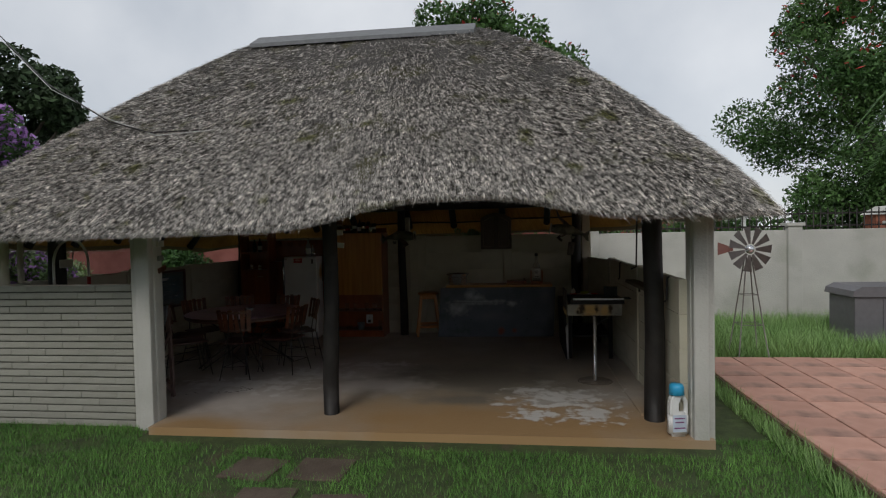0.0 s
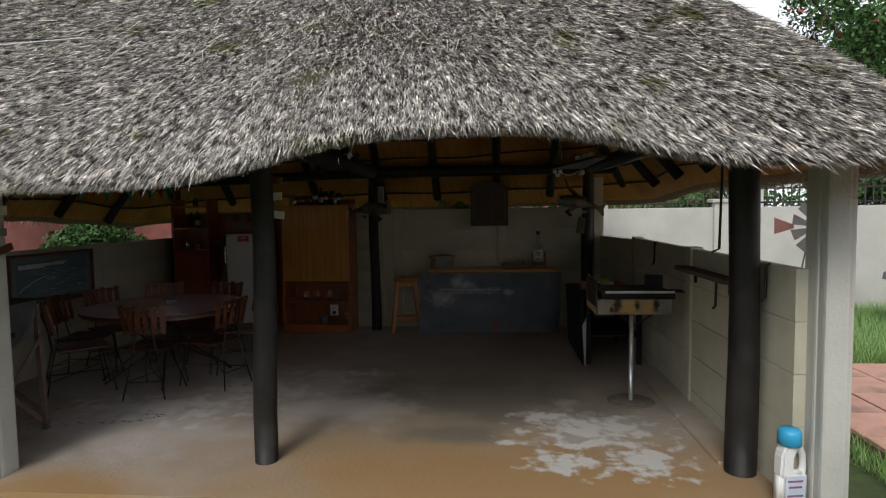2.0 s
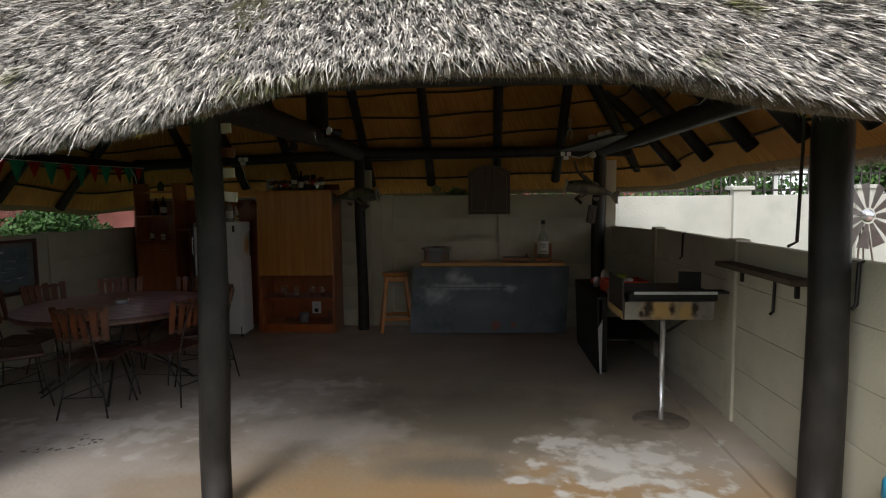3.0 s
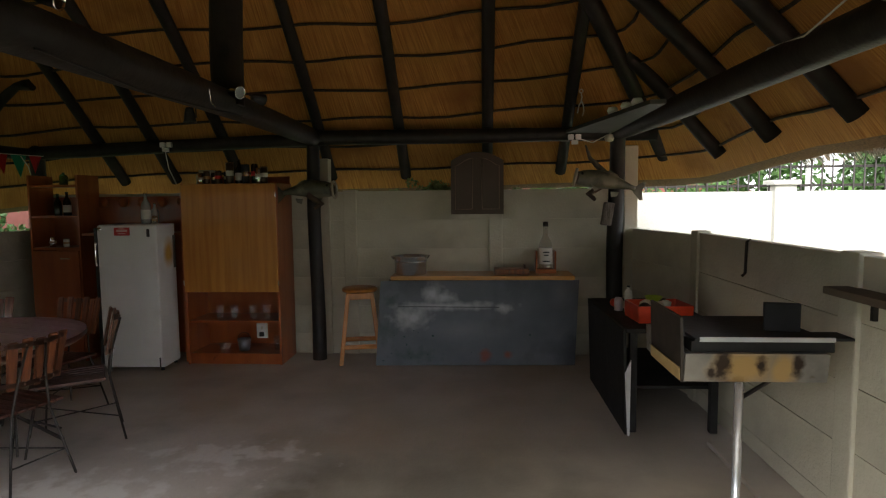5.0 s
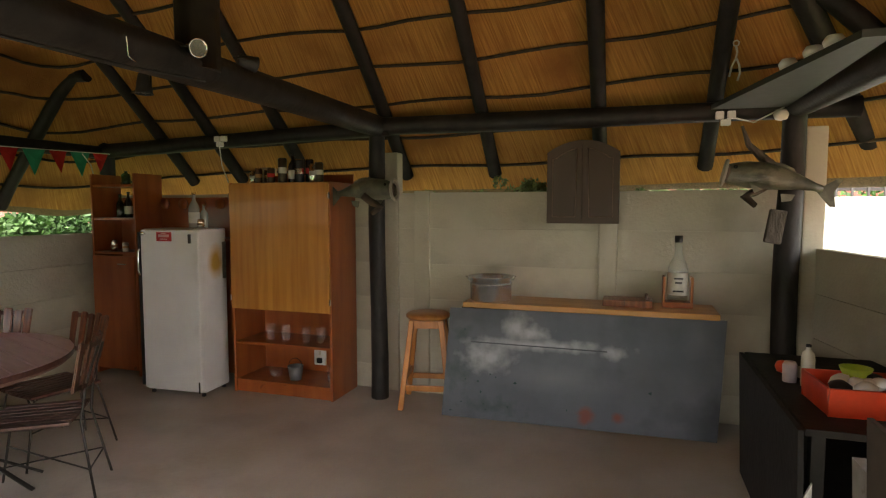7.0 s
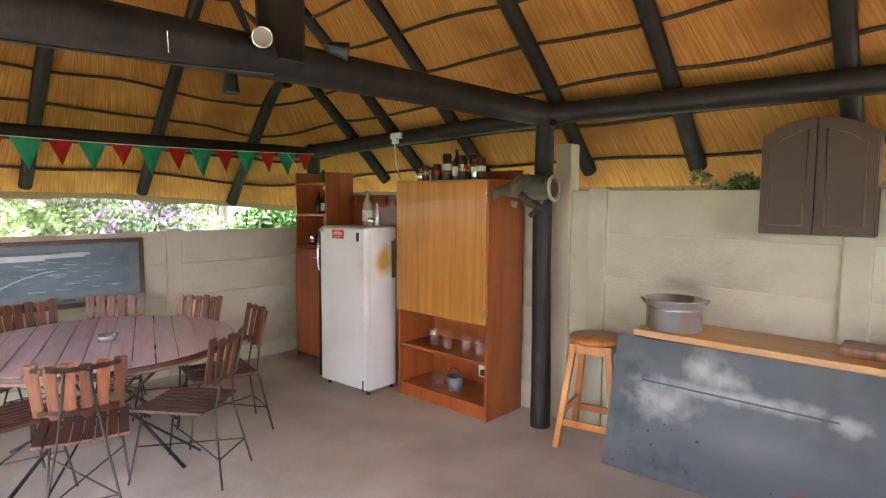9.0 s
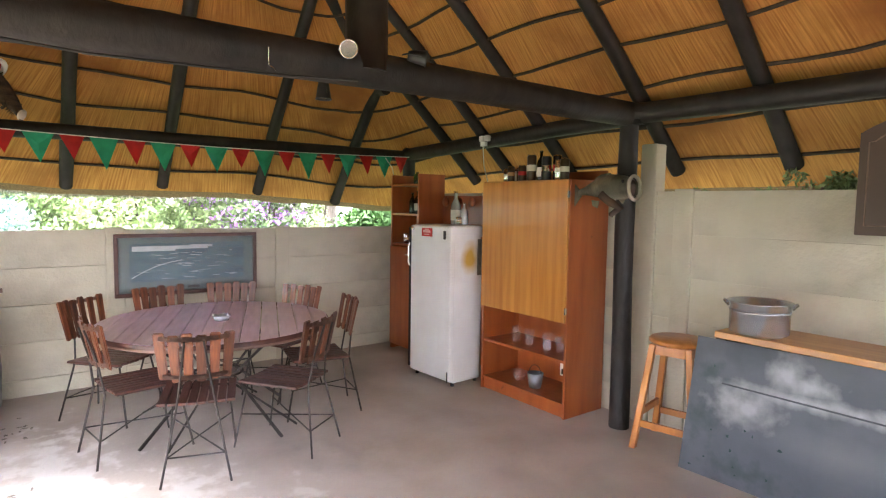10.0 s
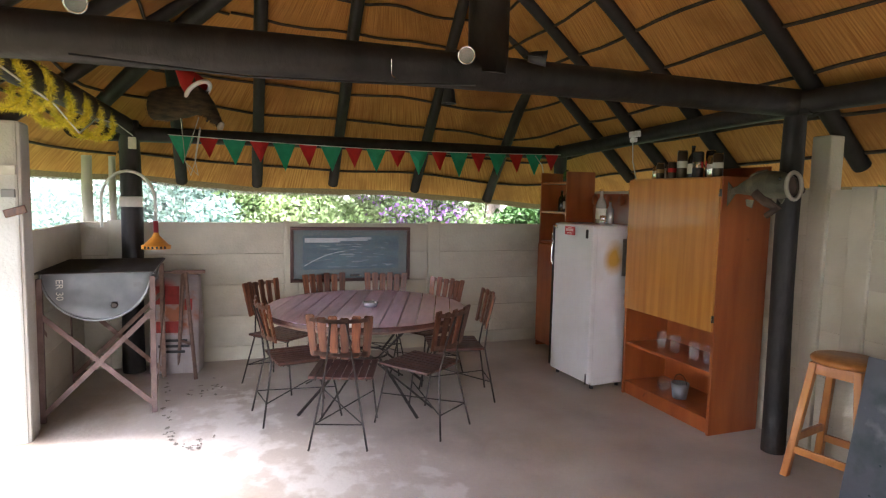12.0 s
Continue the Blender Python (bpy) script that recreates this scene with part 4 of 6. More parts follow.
def can(at, h, r, mat, label, cat="can", group="", band=None):
    c = thing("drink_can", label, cat, pose(*at), group)
    part("body", lathe([(0, 0), (r * 0.85, 0), (r, 0.012), (r, h - 0.012), (r * 0.88, h), (r * 0.8, h - 0.004), (0, h - 0.004)], 16), mat, c)
    part("print", lathe([(r * 1.015, h * 0.38), (r * 1.015, h * 0.62)], 16), band or M_CANTAN, c, "printed band")
    part("rim", lathe([(r * 0.9, h - 0.004), (r * 0.93, h + 0.002), (r * 0.86, h + 0.001)], 16), M_CHROME, c)
    return c


def tumbler(at, h, r, group="glasses in the cupboard"):
    g = thing("drinking_glass", "clear drinking glass standing in the pine cupboard", "glass", pose(*at), group)
    part("bowl", lathe([(0, 0.0), (r * 0.75, 0.0), (r, h), (r * 0.94, h), (r * 0.70, 0.008), (0, 0.008)], 16), M_GLASS, g)
    return g


# ---- pine cupboard ----
CX0, CX1, CY0, CY1, CH = -2.19, -1.235, 10.33, 10.77, 1.79
cw = CX1 - CX0
cup = thing("pine_cupboard", "tall varnished pine cupboard with two doors over open shelves", "cupboard", pose(CX0, CY0, 0))
cd = CY1 - CY0
for x in (0.011, cw - 0.011):
    part("side_panel", box((x, cd / 2, CH / 2), (0.022, cd, CH), bevel=0.002), M_REDWOOD, cup)
part("top_board", box((cw / 2, cd / 2, CH - 0.011), (cw - 0.044, cd - 0.002, 0.022)), M_PINE, cup)
part("back_panel", box((cw / 2, cd - 0.008, CH / 2), (cw - 0.044, 0.012, CH - 0.05)), M_REDWOOD, cup)
for z in (0.10, 0.43, 0.735):
    part("shelf", box((cw / 2, cd / 2, z), (cw - 0.046, cd - 0.02, 0.022), bevel=0.002), M_REDWOOD, cup)
part("plinth", box((cw / 2, 0.03, 0.045), (cw - 0.046, 0.02, 0.085)), M_REDWOOD, cup)
for s, x in ((0, cw * 0.25 + 0.005), (1, cw * 0.75 - 0.005)):
    d = part("door", box((x, -0.011, 1.255), (cw / 2 - 0.006, 0.02, 1.05), bevel=0.003), M_PINEV, cup, "pine door of upright boards")
    hx = 0.02 if s == 0 else cw - 0.02
    for z in (0.82, 1.68):
        part("hinge", box((hx + (0.014 if s else -0.014), -0.015, z), (0.008, 0.02, 0.05)), M_CHROME, d)
for i, (x, y, h, r, m, kind) in enumerate(((0.155, 0.12, 0.085, 0.03, M_CHROME, "can"), (0.22, 0.10, 0.10, 0.028, M_CAN, "can"), (0.27, 0.16, 0.09, 0.03, M_CAN, "can"), (0.33, 0.12, 0.105, 0.03, M_CAN, "can"),
                                           (0.385, 0.20, 0.10, 0.03, M_BLACK, "can"), (0.455, 0.10, 0.165, 0.034, M_CAN, "can"), (0.54, 0.12, 0.235, 0.036, M_DARKGLASS, "bottle"),
                                           (0.615, 0.10, 0.15, 0.035, M_BLACK, "can"), (0.69, 0.14, 0.155, 0.03, M_DARKGLASS, "can"), (0.745, 0.10, 0.12, 0.03, M_CHROME, "can"), (0.80, 0.10, 0.13, 0.032, M_CAN, "can"))):
    at = (CX0 + x, CY0 + y, CH)
    if kind == "bottle":
        bottle("liquor_bottle", at, h, r, m, "dark liquor bottle with pale label on the pine cupboard")
    else:
        can(at, h * 1.25, r * 1.1, m, "old collectable drink can on the pine cupboard", group="cans on the cupboard", band=(M_LABEL, M_CANTAN, M_CHROME, M_FLAGR, M_LABEL)[i % 5])
solid("switch_box", box((CX0 + 0.07, CY0 + 0.30, CH + 0.05), (0.10, 0.05, 0.10), bevel=0.006), M_CREAM, "small cream box on top of the pine cupboard", "box")
solid("cupboard_crest", box((CX0 + 0.50, CY1 - 0.02, CH + 0.04), (0.9, 0.016, 0.08), bevel=0.004), M_REDWOOD, "reddish board standing behind the cans", "board")
for x in (0.27, 0.42, 0.62, 0.76):
    tumbler((CX0 + x, CY0 + 0.16, 0.441), 0.13, 0.042)
tumbler((CX0 + 0.30, CY0 + 0.18, 0.111), 0.06, 0.06)
tumbler((CX0 + 0.86, CY0 + 0.15, 0.111), 0.15, 0.04)
bk = thing("ice_bucket", "small galvanised bucket on the lowest shelf", "bucket", pose(CX0 + 0.52, CY0 + 0.14, 0.111))
part("pail", lathe([(0, 0), (0.05, 0), (0.068, 0.12), (0.064, 0.12), (0.047, 0.006), (0, 0.006)], 16), M_GALV, bk)
part("bail", tube([(0.066 * math.cos(a), 0, 0.115 + 0.07 * math.sin(a)) for a in np.linspace(0, math.pi, 11)], 0.003, 5), M_IRON, bk)
soc = thing("wall_socket", "white plug socket behind the open shelf", "socket", pose(CX0 + 0.60, CY1 - 0.018, 0.25))
part("face_plate", box((0, 0, 0), (0.12, 0.014, 0.16), bevel=0.005), M_WHITE, soc)
part("switch", box((0, -0.009, 0.03), (0.02, 0.008, 0.03)), M_CREAM, soc)
part("plug", box((0.0, -0.02, -0.035), (0.045, 0.03, 0.045), bevel=0.006), M_BLACK, soc)

# ---- corner hutch behind the fridge ----
hu = thing("corner_hutch", "reddish wooden wall unit with open shelves over a door", "cabinet", pose(-3.83, 10.41, 0))
hw, hd, hh = 1.60, 0.33, 1.90
for x, h in ((0.011, hh), (0.52, hh), (hw - 0.011, hh - 0.3)):
    part("side_panel", box((x, hd / 2, h / 2), (0.022, hd, h), bevel=0.002), M_REDWOOD, hu)
part("back_panel", box((hw / 2, hd - 0.006, 0.85), (hw - 0.05, 0.010, 1.66)), M_REDWOOD, hu)
for z in (0.06, 1.16, 1.48, 1.79):
    part("shelf", box((0.266, hd / 2, z), (0.484, hd - 0.014, 0.022), bevel=0.002), M_REDWOOD, hu)
part("shelf", box((1.06, hd / 2, 1.30), (1.03, hd - 0.014, 0.022), bevel=0.002), M_REDWOOD, hu)
dr = part("door", box((0.266, -0.010, 0.60), (0.50, 0.018, 1.07), bevel=0.003), M_REDWOOD, hu, "reddish flush door")
part("handle", box((0.38, -0.026, 1.06), (0.10, 0.012, 0.012), bevel=0.003), M_CHROME, dr)
for k in range(5):
    a = k / 4
    part("scallop", lathe([(0, 0), (0.05, 0), (0.05, 0.016), (0, 0.016)], 14), M_REDWOOD, hu, at=pose(0.60 + 0.85 * a, hd - 0.03, 1.62, 90))
bottle("wine_bottle", (-3.62, 10.55, 1.491), 0.22, 0.036, M_GREENGLASS, "dark green bottle on the hutch shelf", lab=False, group="hutch bottles")
bottle("wine_bottle", (-3.52, 10.55, 1.491), 0.24, 0.038, M_DARKGLASS, "dark bottle with pale foot label on the hutch shelf", group="hutch bottles")
can((-3.66, 10.5, 1.171), 0.10, 0.03, M_CHROME, "small metal cup on the hutch shelf", "cup")
can((-3.50, 10.48, 1.171), 0.085, 0.028, M_LABEL, "pale cup on the hutch shelf", "cup")
bottle("wine_bottle", (-3.55, 10.56, 1.80), 0.13, 0.04, M_GREENGLASS, "short green jar on top of the hutch", neck=0.2, lab=False)
bottle("clear_bottle", (-2.52, 10.28, 1.41), 0.30, 0.045, M_FROSTED, "clear patterned glass bottle on the fridge", cap=M_CHROME)
can((-2.40, 10.22, 1.41), 0.075, 0.028, M_CHROME, "small metal shaker on the fridge", "shaker")
bottle("clear_bottle", (-2.46, 10.33, 1.41), 0.20, 0.035, M_FROSTED, "clear glass bottle on the fridge", cap=M_CHROME, lab=False)

# ---- bar stool ----
st = thing("bar_stool", "honey varnished wooden bar stool with round seat", "stool", pose(-0.495, 10.57, 0, 0, 0, 12))
part("seat", lathe([(0, 0.70), (0.165, 0.70), (0.178, 0.712), (0.178, 0.728), (0.165, 0.74), (0, 0.742)], 32), M_STOOL, st)
for sx in (-1, 1):
    for sy in (-1, 1):
        bm = bmesh.new()
        q = [(0.115, 0.70), (0.195, 0.0)]
        vs = []
        for rr, z in q:
            for dx, dy in ((-1, -1), (1, -1), (1, 1), (-1, 1)):
                vs.append(bm.verts.new((sx * rr + dx * 0.021, sy * rr + dy * 0.021, z)))
        bm.faces.new(vs[:4]); bm.faces.new(vs[4:][::-1])
        for k in range(4):
            bm.faces.new((vs[k], vs[4 + k], vs[4 + (k + 1) % 4], vs[(k + 1) % 4]))
        bmesh.ops.recalc_face_normals(bm, faces=bm.faces)
        bmesh.ops.bevel(bm, geom=bm.edges[:], offset=0.004, segments=1, affect="EDGES")
        part("leg", bm, M_STOOL, st)
for sgn in (-1, 1):
    part("stretcher", box((0, sgn * 0.175, 0.17), (0.32, 0.022, 0.045), bevel=0.004), M_STOOL, st)
    part("stretcher", box((sgn * 0.165, 0, 0.24), (0.022, 0.30, 0.045), bevel=0.004), M_STOOL, st)
    part("apron", box((0, sgn * 0.118, 0.665), (0.20, 0.02, 0.06)), M_STOOL, st)
    part("apron", box((sgn * 0.118, 0, 0.665), (0.02, 0.20, 0.06)), M_STOOL, st)

# ---- counter, steel sheet and what stands on the counter ----
ct = thing("counter", "narrow counter with thick pine top along the wall", "counter", pose(0, 0, 0))
part("worktop", box((0.735, 10.585, 0.855), (1.77, 0.42, 0.04), bevel=0.005), M_PINE, ct)
for x in (-0.15, 1.55):
    part("support", box((x, 10.62, 0.415), (0.06, 0.34, 0.83), bevel=0.004), M_SHELFWOOD, ct)
part("rail", box((0.70, 10.74, 0.78), (1.64, 0.04, 0.09)), M_SHELFWOOD, ct)
sh = thing("steel_sheet", "scuffed grey-blue steel sheet leaning against the counter", "metal sheet",
           pose(0.665, 10.335, 0.012, -5.0, 0, 2.0))
SW, SH = 1.92, 0.82
bm = bmesh.new()
nx, nz = 24, 10
vv = [[bm.verts.new((-SW / 2 + SW * i / nx + 0.05 * (j / nz), 0.003 * math.sin(i * 0.5) * math.sin(j * 0.6), SH * j / nz)) for i in range(nx + 1)] for j in range(nz + 1)]
for j in range(nz):
    for i in range(nx):
        bm.faces.new((vv[j][i], vv[j][i + 1], vv[j + 1][i + 1], vv[j + 1][i]))
bmesh.ops.solidify(bm, geom=bm.faces[:], thickness=0.006)
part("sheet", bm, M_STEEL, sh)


def splash(cx, cz, rx, rz, seed, n=26, y=-0.0125):
    r = random.Random(seed)
    ph = [r.uniform(0, 6.3) for _ in range(4)]
    bm = bmesh.new()
    ring = []
    for k in range(n):
        a = 2 * math.pi * k / n
        f = 1 + 0.22 * math.sin(3 * a + ph[0]) + 0.16 * math.sin(5 * a + ph[1]) + 0.10 * math.sin(9 * a + ph[2])
        ring.append(bm.verts.new((cx + rx * f * math.cos(a), y, cz + rz * f * math.sin(a))))
    bm.faces.new(ring)
    return bm


part("weld_scar", box((-0.25, -0.0110, 0.566), (0.98, 0.005, 0.009), Matrix.Rotation(0.012, 4, "Y"), 0.002), plain("dull_scar", (0.13, 0.14, 0.16), 0.6, 0.3), sh, "long dull weld scar")
r7 = random.Random(5)
for k in range(14):
    cx = r7.choice((r7.gauss(-0.78, 0.06), r7.gauss(-0.62, 0.10), r7.uniform(-0.9, 0.9)))
    part("paint_fleck", splash(cx, r7.choice((r7.gauss(0.33, 0.05), r7.gauss(0.09, 0.04), r7.uniform(0.05, 0.8))), r7.uniform(0.004, 0.014), r7.uniform(0.004, 0.010), k, 9, -0.0118 - 0.0002 * k), M_GREENP, sh)

pot = thing("cooking_pot", "large dented aluminium cooking pot without a lid", "pot", pose(0.03, 10.53, 0.875, 0, 0, 25) @ Matrix.Diagonal((1.06, 1.06, 0.94, 1)))
part("vessel", lathe([(0, 0), (0.135, 0), (0.148, 0.012), (0.150, 0.185), (0.162, 0.195), (0.162, 0.201), (0.146, 0.199), (0.143, 0.02), (0, 0.012)], 36), M_ALU, pot)
part("band", lathe([(0.1515, 0.135), (0.1535, 0.138), (0.1535, 0.144), (0.1515, 0.147)], 36), M_ALU, pot)
for sx in (-1, 1):
    part("handle", tube([(sx * 0.152, -0.035, 0.165), (sx * 0.176, -0.03, 0.195), (sx * 0.176, 0.03, 0.195), (sx * 0.152, 0.035, 0.165)], 0.006, 8), M_ALU, pot)
cb = thing("carving_board", "small reddish wooden carving box lying on the counter", "board", pose(1.03, 10.60, 0.875))
part("board", box((0, 0, 0.025), (0.34, 0.2, 0.05), bevel=0.006), M_SLATB, cb)
part("grip", box((0.13, 0, 0.07), (0.02, 0.05, 0.04), bevel=0.004), M_SLAT, cb)
part("divider", box((-0.02, -0.102, 0.025), (0.006, 0.006, 0.046)), M_SLAT, cb)
M_BIGGLASS = thin_glass("greenish_bottle_glass", (0.42, 0.44, 0.36), 0.22)
big = thing("large_bottle", "very large clear spirits bottle in a wooden cradle", "bottle", pose(1.37, 10.64, 0.875))
part("glass", lathe([(0, 0.04), (0.062, 0.04), (0.068, 0.05), (0.068, 0.27), (0.055, 0.32), (0.026, 0.37), (0.022, 0.47), (0.026, 0.475), (0, 0.475)], 20), M_BIGGLASS, big)
part("label", lathe([(0.0695, 0.09), (0.0695, 0.25)], 20), M_LABEL, big, "pale label with dark bars")
bm = bmesh.new()
for z, w in ((0.21, 0.06), (0.18, 0.045), (0.12, 0.07)):
    add_box(bm, (0, -0.0705, z), (w, 0.004, 0.012))
part("label_print", bm, M_BLACK, big)
part("cap", lathe([(0.027, 0.462), (0.027, 0.51), (0, 0.51)], 14), M_IRON, big)
for sx in (-1, 1):
    part("cradle_side", box((sx * 0.092, 0, 0.11), (0.018, 0.12, 0.22), bevel=0.004), M_REDWOOD, big)
part("cradle_base", box((0, 0, 0.02), (0.20, 0.13, 0.04), bevel=0.004), M_REDWOOD, big)

# ---- brown wall cabinet ----
wc = thing("wall_cabinet", "dark brown two-door wall cabinet with arched top", "cabinet", pose(0.695, 10.63, 1.465))
WW, WH = 0.525, 0.53
arch = [(-WW / 2, 0), (WW / 2, 0), (WW / 2, WH)] + [(WW / 2 * math.cos(a), WH + 0.09 * math.sin(a) ** 2) for a in np.linspace(0.15, math.pi - 0.15, 15)] + [(-WW / 2, WH)]
part("case", prism(arch, 0.02, 0.17), M_BROWNCAB, wc)
for s in (-1, 1):
    hw2 = WW / 2
    leaf = [(s * 0.004, 0.006), (s * (hw2 - 0.004), 0.006), (s * (hw2 - 0.004), WH)] + [(s * hw2 * math.cos(a), WH - 0.004 + 0.088 * math.sin(a) ** 2) for a in np.linspace(0.3, math.pi / 2 - 0.02, 7)]
    d = part("door", prism(leaf, 0.0, 0.018), M_BROWNCAB, wc)
    inner = [(s * 0.05, 0.05), (s * (hw2 - 0.045), 0.05), (s * (hw2 - 0.045), WH - 0.05)] + [(s * (hw2 - 0.06) * math.cos(a), WH - 0.055 + 0.085 * math.sin(a) ** 2) for a in np.linspace(0.35, math.pi / 2 - 0.2, 6)]
    part("moulding", tube([(x, -0.001, z) for x, z in inner + inner[:1]], 0.0045, 5, False), M_BROWNEDGE, d, "worn arched moulding")

# ---- black table in the corner with a red crate ----
bt = thing("black_table", "soot-black side table with a black board against its side", "table", pose(0, 0, 0))
part("tabletop", box((2.03, 9.36, 0.715), (0.66, 1.26, 0.03), bevel=0.004), M_BLKBOARD, bt)
bm = prism([(8.735, 0.0), (9.98, 0.0), (9.98, 0.728), (8.71, 0.728)], 1.672, 1.692)
for v in bm.verts:
    v.co = Vector((v.co.y + 0.025 * (1 - v.co.z / 0.7), v.co.x, v.co.z))
bmesh.ops.recalc_face_normals(bm, faces=bm.faces)
part("side_board", bm, M_BLKBOARD, bt, "large black board on edge")
bm = prism([(1.712, 0.0), (1.724, 0.0), (1.728, 0.52), (1.688, 0.43)], 8.715, 8.73)
part("white_corner", bm, plain("flaked_white_corner", (0.5, 0.5, 0.5), 0.7), bt, "flaked white corner of the board")
for x, y in ((1.76, 8.80), (2.30, 8.80), (1.76, 9.92), (2.30, 9.92)):
    part("leg", box((x, y, 0.35), (0.05, 0.05, 0.70), bevel=0.004), M_BLKBOARD, bt)
part("shelf", box((2.04, 9.36, 0.30), (0.58, 1.05, 0.02)), M_BLKBOARD, bt)
cr = thing("red_crate", "orange-red plastic crate full of odds and ends", "crate", pose(2.0, 9.06, 0.731, 0, 0, 4))
for s in (-1, 1):
    part("long_side", box((0, s * 0.15, 0.06), (0.38, 0.012, 0.12), Matrix.Rotation(-s * 0.08, 4, "X"), 0.003), M_RED, cr)
    part("short_side", box((s * 0.185, 0, 0.06), (0.012, 0.29, 0.12), Matrix.Rotation(s * 0.08, 4, "Y"), 0.003), M_RED, cr)
part("base", box((0, 0, 0.005), (0.36, 0.28, 0.01)), M_RED, cr)
r8 = random.Random(8)
for k in range(9):
    solid("loose_packet", lathe([(0, -0.02), (0.035, -0.012), (0.045, 0.01), (0.02, 0.03), (0, 0.033)], 9), r8.choice((M_WHITE, M_LABEL, M_CREAM, M_IRON)),
          "crumpled pale packet in the red crate", "packet", "packets in the crate", at=pose(2.0 + r8.uniform(-0.13, 0.13), 9.06 + r8.uniform(-0.10, 0.10), 0.825 + r8.uniform(0, 0.025), r8.uniform(-30, 30), r8.uniform(-30, 30), r8.uniform(0, 180)))
bottle("spray_can", (1.86, 9.34, 0.731), 0.20, 0.03, M_CREAM, "cream spray can with black top on the black table", "spray can", neck=0.2, lab=False)
solid("lime_bowl", lathe([(0, 0), (0.035, 0), (0.065, 0.07), (0.060, 0.07), (0.03, 0.008), (0, 0.008)], 18, (2.0, 9.17, 0.81)), M_LIMEGREEN, "lime green plastic bowl among the clutter", "bowl")
solid("red_ball", lathe([(0, 0), (0.025, 0.01), (0.035, 0.035), (0.025, 0.06), (0, 0.07)], 14, (1.80, 9.55, 0.731)), M_RED, "small red ball on the black table", "ball")
solid("white_ball", lathe([(0, 0), (0.022, 0.009), (0.03, 0.03), (0.022, 0.051), (0, 0.06)], 14, (1.86, 9.48, 0.731)), M_CREAM, "small cream ball on the black table", "ball")
solid("clear_jar", lathe([(0, 0), (0.032, 0), (0.034, 0.08), (0.025, 0.1), (0, 0.1)], 14, (1.80, 9.40, 0.731)), plain("pinkish_jar", (0.45, 0.36, 0.36), 0.3), "pinkish jar on the black table", "jar")

# ---- barbecue tray on a pole ----
br = thing("barbecue_stand", "heat-stained steel barbecue tray on a single pole", "barbecue", pose(0, 0, 0))
part("pole", tube([(1.93, 7.585, -0.02), (1.935, 7.59, 0.80)], 0.021, 12), M_ALU, br, "bare steel pole")
part("footing", lathe([(0, 0), (0.20, 0), (0.19, 0.006), (0.0, 0.008)], 26, (1.93, 7.585, 0.0)), plain("dark_cement_patch", (0.16, 0.135, 0.11), 0.8, vary=0.3), br, "dark round cement patch at the pole's foot")
bm = prism([(7.39, 0.795), (7.95, 0.795), (7.97, 0.925), (7.365, 0.925), (7.370, 0.915), (7.385, 0.80)], 1.61, 2.21)
for v in bm.verts:
    v.co = Vector((v.co.y, v.co.x, v.co.z))
bmesh.ops.recalc_face_normals(bm, faces=bm.faces)
part("tray", bm, M_TRAY, br, "stained steel tray")
part("hot_plate", box((1.94, 7.67, 0.95), (0.60, 0.56, 0.05), bevel=0.004), M_BLKBOARD, br, "black greasy hot plate")
part("front_rail", box((1.95, 7.375, 0.985), (0.56, 0.012, 0.020), bevel=0.002), M_SCUFF, br, "bright front rail")
part("ledge", box((1.98, 7.44, 0.985), (0.66, 0.13, 0.012)), M_BLKBOARD, br)
bm = bmesh.new()
add_box(bm, (1.602, 7.61, 0.935), (0.014, 0.44, 0.29), Matrix.Rotation(-0.04, 4, "Y"), 0.003)
part("side_shield", bm, plain("scorched_brown_plate", (0.035, 0.026, 0.019), 0.7, vary=0.3), br, "upright side shield")
part("flaked_panel", box((1.5955, 7.61, 0.825), (0.006, 0.42, 0.055), Matrix.Rotation(-0.04, 4, "Y")), M_OCHRE, br, "yellow flaked paint on the shield")
part("fire_box", box((2.12, 7.60, 1.04), (0.15, 0.035, 0.13), Matrix.Rotation(-0.25, 4, "Z"), 0.004), M_BLKBOARD, br)
part("brace", tube([(1.935, 7.59, 0.65), (2.18, 7.62, 0.79)], 0.010, 6), M_IRON, br)
sf = thing("wall_shelf", "rough dark plank shelf along the low wall", "shelf", pose(2.35, 7.06, 1.17))
part("plank", box((0, 0, 0), (0.13, 1.04, 0.035), bevel=0.006), M_SHELFWOOD, sf)
for y in (-0.35, 0.35):
    part("bracket", box((0.06, y, -0.06), (0.03, 0.02, 0.10)), M_IRON, sf)
for y, z in ((6.17, 1.18), (6.95, 1.0), (8.6, 1.18)):
    solid("iron_hook", tube([(2.425, y, z + 0.15), (2.40, y, z + 0.14), (2.395, y, z - 0.06), (2.375, y, z - 0.08)], 0.009, 6), M_IRON, "black iron hook hanging on the low wall", "hook", "wall hooks")
solid("hanging_tongs", tube([(2.15, 6.22, 2.20), (2.15, 6.22, 1.85), (2.14, 6.22, 1.42), (2.09, 6.20, 1.40)], 0.008, 6), M_IRON, "long black iron poker hanging from the beam", "poker")

